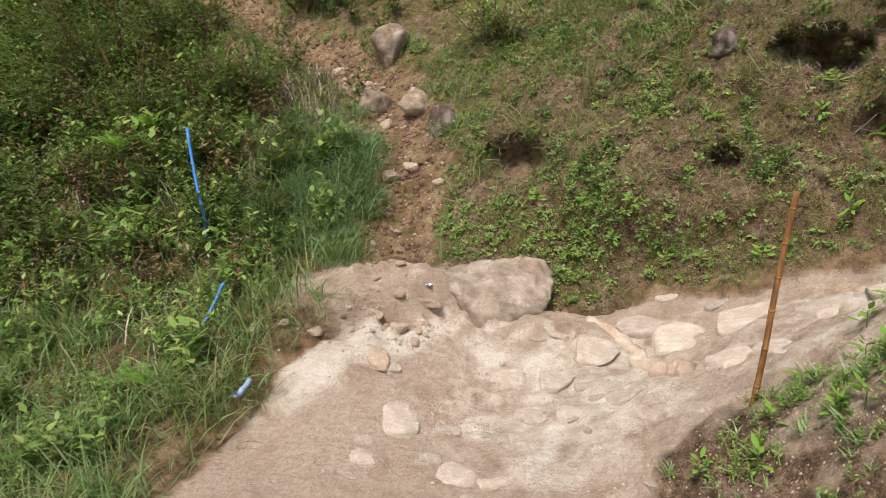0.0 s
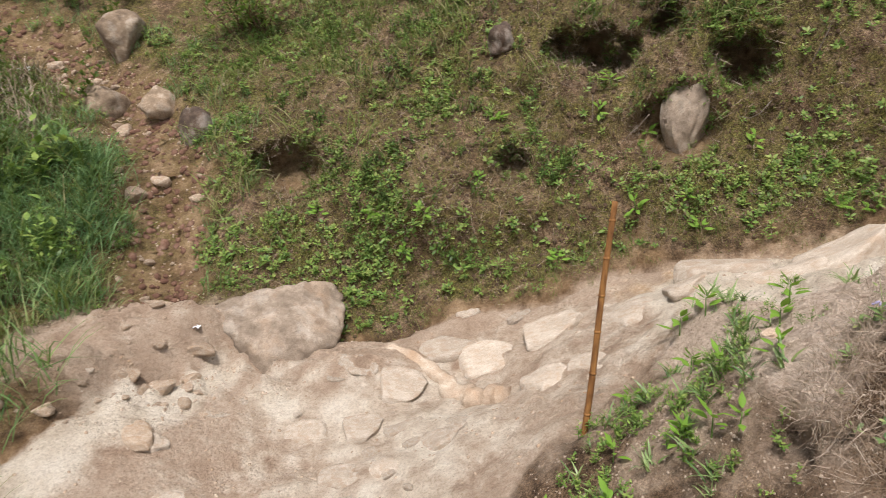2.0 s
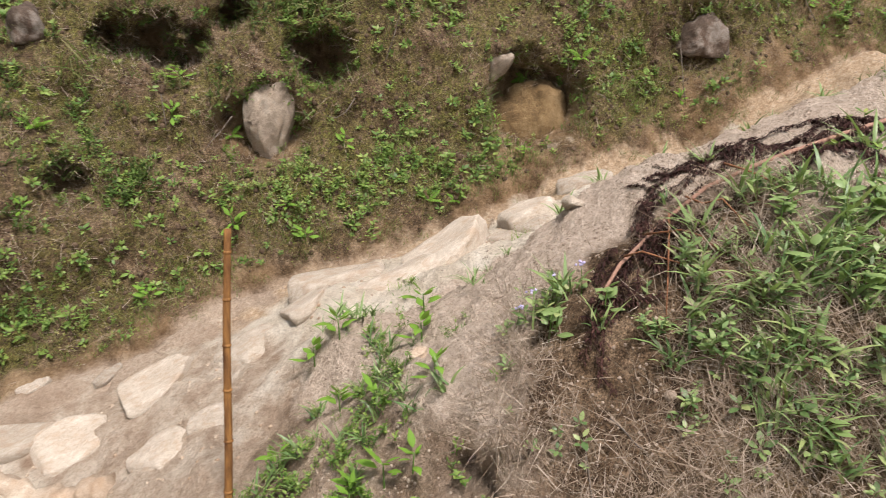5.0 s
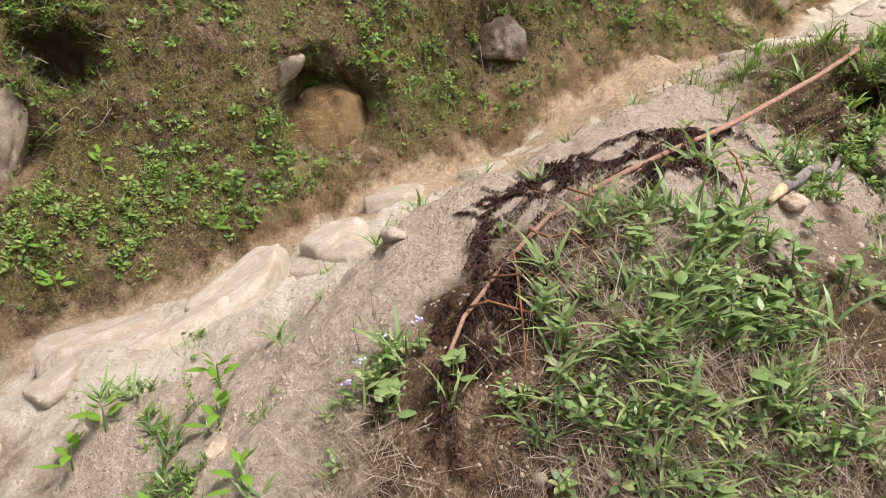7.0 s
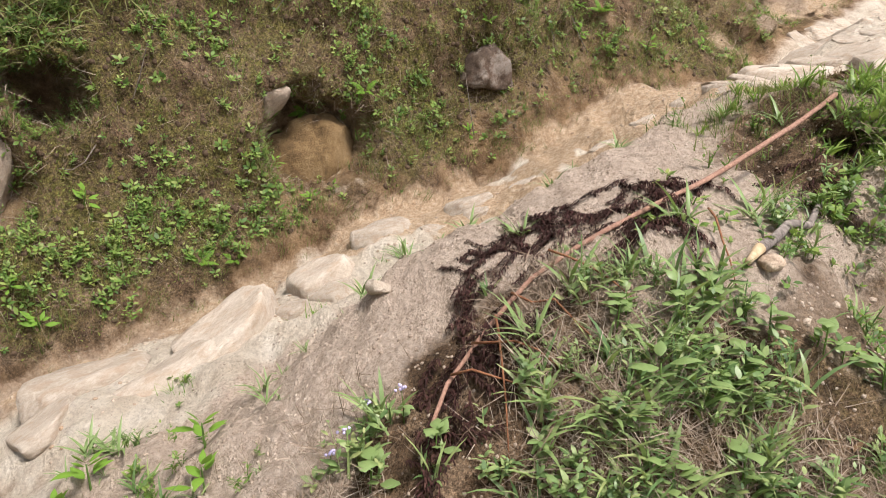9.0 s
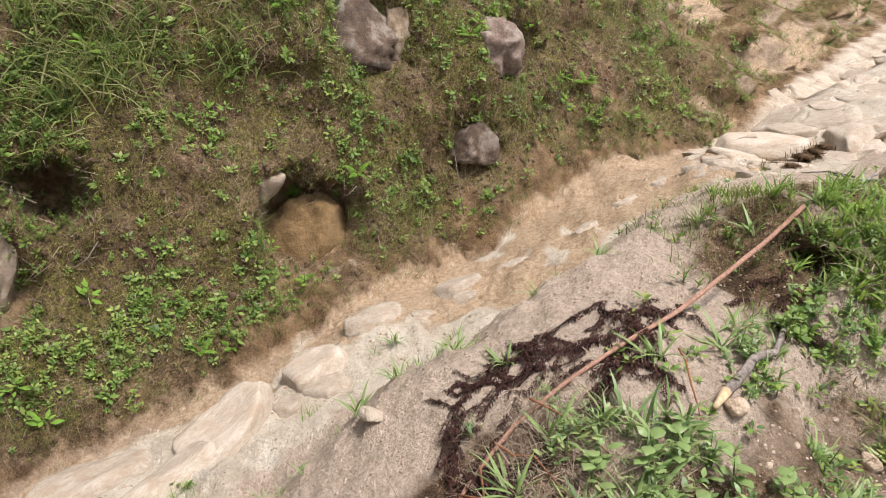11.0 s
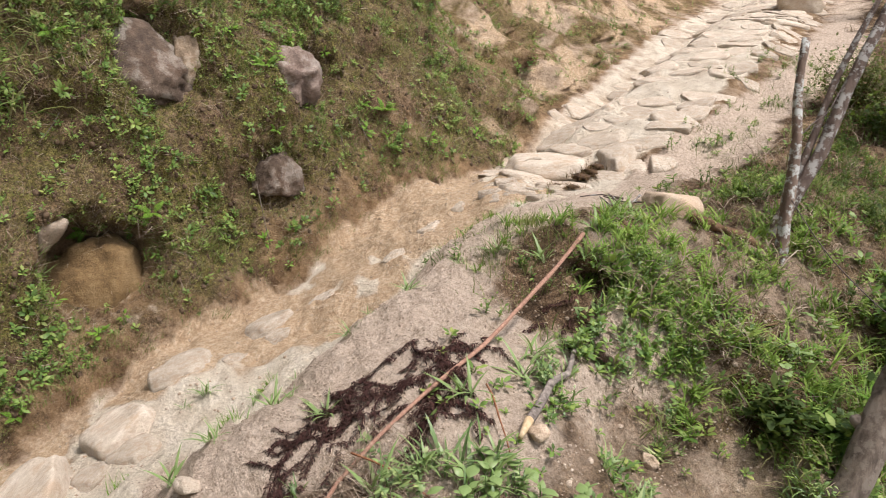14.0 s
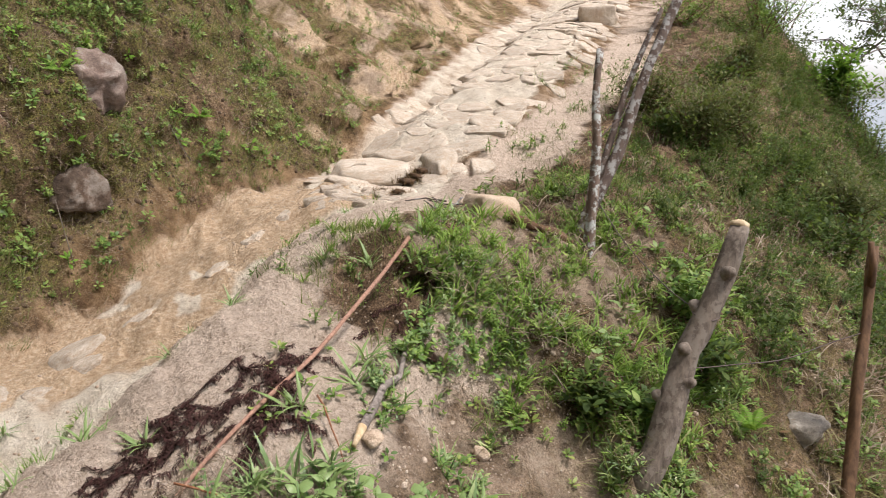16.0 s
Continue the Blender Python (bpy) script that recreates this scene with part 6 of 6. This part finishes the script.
# withered fern fronds: mats on the pale soil, and fronds hanging from the long stick over the berm's edge
def withered(parent, at, way, length, lift, wild=0.28, steps=14, leaf=0.032):
    s, x, y = Shape(), at[0], at[1]
    pts = []
    for k in range(steps):
        pts.append(np.array([x, y, gz(x, y) + lift * (1 - 0.6 * k / steps)]) - np.array(parent.location))
        way += prng.normal(0, wild)
        x, y = x + math.cos(way) * length / steps, y + math.sin(way) * length / steps
    s.strip(pts, np.linspace(0.004, 0.0015, steps), (-math.sin(way), math.cos(way), 0))
    for k in range(1, steps):
        for sd in (-1, 1):
            for j in range(4):
                a2 = way + sd * prng.uniform(0.3, 1.3)
                L = leaf * prng.uniform(0.5, 1.2)
                d = np.array([math.cos(a2), math.sin(a2), 0])
                p0 = pts[k] + (pts[k - 1] - pts[k]) * prng.uniform(0, 1)
                q = [p0, p0 + d * L * 0.4 + np.array([0, 0, prng.uniform(-0.2, 0.25) * L]), p0 + d * L * 0.8 - np.array([0, 0, prng.uniform(0, 0.45) * L]), p0 + d * L * 0.75 - np.array([0, 0, prng.uniform(0.2, 0.7) * L])]
                w = L * prng.uniform(0.05, 0.11)
                s.strip(q, [w * 0.6, w, w * 0.9, w * 0.2], across(a2 + prng.normal(0, 0.6)))
    return shape_part("frond", s.arrays(), ROOT, parent)


heap = thing("withered_fern_heap", (3.6, 2.0, gz(3.6, 2.0)), "dark maroon withered fern fronds matted on the berm", "dead fern")
MATS = [((3.96, 1.74), (3.52, 2.40), 46, 0.075), ((3.72, 1.72), (3.38, 1.96), 18, 0.05), ((3.66, 2.24), (3.30, 2.55), 9, 0.03), ((3.35, 2.50), (2.95, 2.62), 7, 0.03), ((4.55, 1.06), (4.35, 1.25), 5, 0.04), ((3.2, 2.35), (2.75, 2.5), 9, 0.05)]
for a, b, n, wide in MATS:
    run = math.atan2(b[1] - a[1], b[0] - a[0])
    for i in range(n):
        f, off = prng.uniform(0, 1), prng.normal(0, wide)
        at = (a[0] + (b[0] - a[0]) * f - math.sin(run) * off, a[1] + (b[1] - a[1]) * f + math.cos(run) * off)
        withered(heap, at, run + prng.normal(0, 0.45) + (math.pi if prng.random() < 0.4 else 0), prng.uniform(0.16, 0.34), prng.uniform(0.012, 0.035))
hang = thing("withered_fern", (2.7, 2.4, gz(2.7, 2.4)), "dark maroon withered fern hanging over the berm's edge", "dead fern")
for i in range(24):
    f = prng.uniform(0, 1)
    at = (3.05 + (2.52 - 3.05) * f + prng.normal(0, 0.03), 2.30 + (2.52 - 2.30) * f + prng.normal(0, 0.03))
    withered(hang, at, math.radians(prng.normal(222, 24)), prng.uniform(0.14, 0.30), prng.uniform(0.02, 0.07), 0.25)
for x, y, wy, L in ((3.18, 2.22, 250, 0.34), (3.02, 2.32, 245, 0.36), (2.86, 2.42, 250, 0.34), (2.75, 2.46, 262, 0.3), (2.95, 2.36, 200, 0.42), (3.6, 1.66, 200, 0.3)):
    d = math.radians(wy)
    q = [(x + math.cos(d) * L * f, y + math.sin(d) * L * f) for f in (0, 0.25, 0.5, 0.75, 1)]
    part("stalk", tube(local([(u, v, gz(u, v) + 0.08 - 0.05 * k / 4) for k, (u, v) in enumerate(q)], hang.location), [0.005, 0.0045, 0.004, 0.003, 0.002], 6), REDRIB, hang, "bare orange-brown stalk")

# lilac flower heads on thin stalks at the berm's edge
for x, y in ((2.56, 2.74), (2.62, 2.70), (2.50, 2.80), (2.68, 2.60)):
    base = Vector((x, y, gz(x, y)))
    fl = thing("wild_flower", base, "small lilac flower cluster on a thin green stalk", "flower", "wild flowers on the berm")
    top = Vector((prng.normal(0, 0.02), prng.normal(0, 0.02), prng.uniform(0.09, 0.14)))
    stem_part([Vector((0, 0, -0.02)), top * 0.5 + Vector((0.006, 0, 0)), top], 0.0022, WEED, fl, "stalk")
    for j in range(7):
        bm = bmesh.new()
        bmesh.ops.create_icosphere(bm, subdivisions=1, radius=0.0062)
        for v in bm.verts:
            v.co *= 1 + 0.35 * noise.noise(v.co * 300)
        bmesh.ops.translate(bm, verts=bm.verts, vec=top + Vector((prng.normal(0, 0.009), prng.normal(0, 0.009), prng.normal(0, 0.005))))
        part("flower_head", bm, LILAC, fl)
    for j in range(3):
        share("leaf", LEAVES["broad"][j], fl, Matrix.Translation(top * (0.2 + 0.15 * j)) @ pose(0, 0, 0, 0, 65, j * 130) @ Matrix.Scale(0.05, 4))

# ---- bushes, a far tree and the valley ----
def bush(at, size, material, label, shoots=12, leaf=0.07, group="bushes on the slope"):
    e = thing("bush", at, label, "bush", group)
    for k in range(shoots):
        az, ln = prng.uniform(0, 6.283), prng.uniform(0.05, 0.9)
        st = arc(size * prng.uniform(0.6, 1.1), ln, prng.uniform(0, 0.6), az, 7, (prng.normal(0, 0.1 * size), prng.normal(0, 0.1 * size), -0.05))
        part("branch", tube([Vector(p) for p in st], np.linspace(0.009, 0.002, 7) * size, 5), BROWNBARK, e)
        s = Shape()
        for j in range((int(60 * size) + 26) * (3 if material is FEATHER else 1)):
            f = prng.uniform(0.25, 1.0)
            q = st[min(int(f * 6), 6)] + prng.normal(0, (0.14 if material is FEATHER else 0.09) * size, 3)
            a2, L = prng.uniform(0, 6.283), leaf * prng.uniform(0.6, 1.2)
            s.strip(arc(L, prng.uniform(0.5, 1.7), prng.uniform(0.1, 0.8), a2, 4, q), L * 0.24 * np.array([0.2, 1.0, 0.8, 0.04]), across(a2))
        shape_part("foliage", s.arrays(), material, e)
    return e


for x, y, size, mt, lab in ((7.85, -2.85, 0.85, FEATHER, "feathery olive-green bush on the slope"), (8.3, -3.6, 0.85, FEATHER, "feathery olive-green bush on the slope"), (7.7, -2.5, 0.55, SHRUB, "dark brown-green bush on the slope"), (8.6, -2.7, 0.75, FEATHER, "feathery olive-green bush on the slope"), (9.4, -4.0, 0.7, SHRUB, "dark brown-green bush on the slope"),
                            (12.6, -7.0, 1.3, WEED, "green bush on the ridge"), (13.8, -8.3, 1.4, WEED, "green bush on the ridge"), (11.2, -7.7, 1.0, BRIGHT, "bright green broad-leaved bush on the ridge"),
                            (10.6, -7.4, 0.9, SHRUB, "dark bush on the ridge"), (9.4, -6.7, 0.9, SHRUB, "dark bush on the ridge"), (6.4, -3.6, 0.6, SHRUB, "dark leafy bush on the falling slope"),
                            (6.1, -4.1, 0.7, SHRUB, "dark leafy bush on the falling slope"), (7.2, -4.4, 0.7, FEATHER, "olive-green bush on the falling slope"), (10.4, -5.2, 0.7, FEATHER, "olive-green bush on the slope"),
                            (12.8, -5.6, 1.0, WEED, "green bush beside the far trail"), (4.35, -0.75, 0.45, SHRUB, "dark leafy shrub at the post's foot"), (3.98, 0.12, 0.32, SHRUB, "dark leafy shrub on the falling slope"), (3.82, -0.12, 0.3, WEED, "green shrub on the falling slope"), (4.7, -0.9, 0.5, WEED, "green shrub behind the leaning post"),
                            (-2.6, 9.0, 1.1, SHRUB, "dark green bush in the thicket"), (-3.6, 8.4, 1.2, SHRUB, "dark green bush in the thicket"), (-4.6, 9.6, 1.6, SHRUB, "dark green bush in the thicket"),
                            (-3.9, 10.6, 1.6, SHRUB, "dark green bush in the thicket"), (-5.6, 11.6, 2.2, SHRUB, "dark green bush in the thicket"), (-2.2, 11.6, 1.3, SHRUB, "dark green bush in the thicket"),
                            (0.6, 9.4, 1.0, WEED, "green bush above the bank"), (0.2, 10.8, 1.2, SHRUB, "dark bush above the side path")):
    bush((x, y, gz(x, y)), size, mt, lab, 22 if mt in (FEATHER, BRIGHT) else 12 if size < 1.2 else 15, 0.045 if mt is FEATHER else 0.13 if mt is BRIGHT else 0.07)

tree_at = Vector((14.6, -13.0, gz(14.6, -13.0)))
tree = thing("tree", tree_at, "tall thin tree with sparse dark foliage beyond the ridge", "tree")
crown_z = 5.2 - tree_at.z
trunk = bent((0, 0, -0.3), (0.4, 0.3, crown_z + 1.0), 12, 0, 0.4, 5)
part("trunk", tube(trunk, np.linspace(0.22, 0.06, 12), 9, 2, 0.15), BARK, tree)
leafy = Shape()
for k in range(22):
    reach = Vector((-1.1 + prng.uniform(-0.9, 0.7), 3.5 + prng.uniform(-1.0, 0.7), 0)) if k < 12 else Vector((prng.uniform(-3, 3), prng.uniform(-3, 2), 0))
    start = Vector((0.3, 0.2, crown_z - 0.6 + prng.uniform(-0.4, 0.9)))
    b = bent(start, start + reach + Vector((0, 0, prng.uniform(-0.6, 0.5))), 11, 0.1, 0.75, 40 + k)
    part("limb", tube(b, np.linspace(0.032, 0.006, 11), 6, k, 0.2), BARK, tree)
    for c in range(11):
        hub = np.array(b[int(prng.integers(4, 11))]) + prng.normal(0, 0.22, 3) * (1, 1, 0.6)
        for j in range(22):
            q = hub + prng.normal(0, 0.10, 3) * (1, 1, 0.7)
            az, ln = prng.uniform(0, 6.283), prng.uniform(0.06, 0.14)
            leafy.strip(arc(ln, prng.uniform(0.5, 2.0), 0.4, az, 3, q), [0.008, 0.022, 0.002], across(az))
shape_part("crown", leafy.arrays(), SHRUB, tree)

# the hazy valley far below: a flat disc, its haze given as glowing colour
k = Mat("valley_haze_glow")
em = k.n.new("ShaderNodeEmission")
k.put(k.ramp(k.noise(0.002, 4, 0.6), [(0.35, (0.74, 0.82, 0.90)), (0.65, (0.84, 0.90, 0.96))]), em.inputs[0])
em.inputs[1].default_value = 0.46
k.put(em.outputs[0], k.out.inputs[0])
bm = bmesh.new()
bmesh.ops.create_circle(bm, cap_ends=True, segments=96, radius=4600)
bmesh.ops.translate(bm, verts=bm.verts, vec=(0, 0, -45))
tagged(part("backdrop", bm, k.m, None), "pale glowing disc standing for the hazy valley far below", "backdrop", kind="structure")

# ---- pebbles, clods, dung and litter ----
def pebble_shapes(n, seed):
    out = []
    for j in range(n):
        bm = bmesh.new()
        bmesh.ops.create_icosphere(bm, subdivisions=1, radius=1.0)
        r = np.random.default_rng(seed + j)
        co = np.array([v.co for v in bm.verts]) * (1 + r.uniform(-0.25, 0.25, (len(bm.verts), 1))) * (1, 0.8, 0.6)
        fc = [[v.index for v in f.verts] for f in bm.faces]
        bm.free()
        out.append((co, np.array(fc).ravel(), np.full(len(fc), 3)))
    return out


PEB = pebble_shapes(6, 300)
berm_zone = smooth(0.0, 0.3, bermq) * smooth(3.0, 2.2, bermq) * smooth(2, 3, FS) * smooth(9.5, 8.8, FS)
trail_zone = ((bermq < 0) & (bankq < 0)) * smooth(1.5, 2.5, FS) * smooth(12, 11, FS)
sow("trail_gravel", PEB, (90 * trail_zone * (0.4 + fine_patch) + 60 * FM * (FC[:, 1] > 4.8) + 120 * (FG < 0.4) * (FC[:, 1] > 6)) * sight, (0.004, 0.016), RUBBLE, "small pale gravel strewn on the trail", "gravel", 6500, 0.0, 31)
sow("gully_rubble", PEB, 260 * smooth(0.42, 0.2, FG) * (FC[:, 1] > 6.6) * sight, (0.012, 0.05), REDCLOD, "broken reddish-brown rubble in the side path", "rubble", 900, 0.0, 34)
sow("berm_gravel", PEB, 420 * berm_zone * smooth(7, 5, near), (0.003, 0.010), CRUMB, "fine crumbs of pale soil on the berm", "gravel", 9500, 0.0, 32)
sow("soil_clods", PEB, 190 * bank * smooth(9, 6, near) * sight, (0.006, 0.03), CLOD, "brown clods of earth on the bank", "soil clods", 4200, 0.0, 33)

# dry dung between the lip stones
for x, y, r in ((7.34, 0.50, 0.10), (7.22, 0.60, 0.09), (7.44, 0.42, 0.08), (6.80, 0.90, 0.06), (6.72, 0.78, 0.055)):
    s = [tuft(prng, 130, r * 1.1, 0.004, (0.3, 1.6), (0.0, 0.9), n=3, spread=r * 0.8)]
    e = thing("dung_heap", (x, y, gz(x, y) + 0.03), "dry fibrous brown dung on the trail stones", "dung")
    bm = bmesh.new()
    bmesh.ops.create_icosphere(bm, subdivisions=3, radius=1.0)
    for v in bm.verts:
        v.co = Vector((v.co.x * r * 1.0, v.co.y * r * 0.85, v.co.z * r * 0.32)) * (1 + 0.9 * noise.noise(v.co * 3 + Vector((x * 9, y, 0))))
    part("lump", bm, DUNG, e)
    shape_part("fibres", s[0], RUSTY, e)

# fallen leaves
for x, y, s, kind in ((2.75, 5.72, 0.10, "dead"), (1.25, 6.4, 0.12, "dead"), (2.35, 3.35, 0.06, "dead"), (3.0, 1.2, 0.08, "dead"), (4.45, 0.1, 0.12, "dead"), (4.5, 0.0, 0.09, "dead"), (-1.6, 4.4, 0.1, "dead"),
                      (-0.35, 7.75, 0.14, "dead"), (-0.25, 7.85, 0.14, "dead"), (-0.4, 7.9, 0.12, "dead"), (-0.15, 7.7, 0.12, "dead"), (-0.3, 7.6, 0.1, "dead"), (-0.45, 8.2, 0.15, "dead"), (-0.3, 8.3, 0.14, "dead"), (-0.5, 8.4, 0.13, "dead"), (-0.38, 8.45, 0.15, "dead"), (-0.2, 8.1, 0.12, "dead"), (-0.42, 8.05, 0.14, "dead"), (-0.25, 7.4, 0.1, "dead"), (-0.4, 7.2, 0.1, "dead"), (3.9, -1.1, 0.12, "dead"), (4.1, -1.2, 0.1, "dead")):
    ob = new("fallen_leaf", LEAVES[kind][int(prng.integers(0, 3))])
    ob.matrix_basis = pose(x, y, gz(x, y) + 0.012, prng.uniform(-15, 15), 75, prng.uniform(0, 360)) @ Matrix.Scale(s, 4)
    tagged(ob, "withered brown leaf lying on the ground", "leaf", "fallen leaves")
# scraps of white litter on the side path and the spur
for x, y, s in ((-1.75, 9.85, 0.09), (-0.95, 5.75, 0.03), (-0.15, 6.0, 0.03)):
    bm = bmesh.new()
    bmesh.ops.create_grid(bm, x_segments=6, y_segments=6, size=s)
    for v in bm.verts:
        v.co.z = s * 0.7 * noise.noise(v.co * (2.2 / s)) + 0.01
    ob = part("litter_scrap", bm, WHITE, None)
    ob.location = (x, y, gz(x, y) + 0.01)
    tagged(ob, "crumpled white scrap of litter", "litter")
# fallen twigs
for i in range(26):
    f = int(prng.choice(np.where((hay > 0.4) | ((bank > 0.5) & (bankq < 0.8)))[0]))
    c = FC[f]
    a, L = prng.uniform(0, 6.283), prng.uniform(0.1, 0.28)
    d = Vector((math.cos(a), math.sin(a), 0)) * L
    q = [Vector((c[0], c[1], 0)) + d * (t - 0.5) for t in (0, 0.33, 0.67, 1)]
    q = [Vector((p.x, p.y, gz(p.x, p.y) + 0.01)) for p in q]
    tagged(part("twig", tube(q, [0.004, 0.0035, 0.003, 0.002], 5), BARK, None), "thin dry twig lying on the slope", "twig", "fallen twigs")

sow("berm_clods", PEB, 60 * hay + 70 * shoulder, (0.006, 0.028), CRUMB, "crumbled lumps of pale soil on the berm", "soil clods", 1800, 0.0, 34)
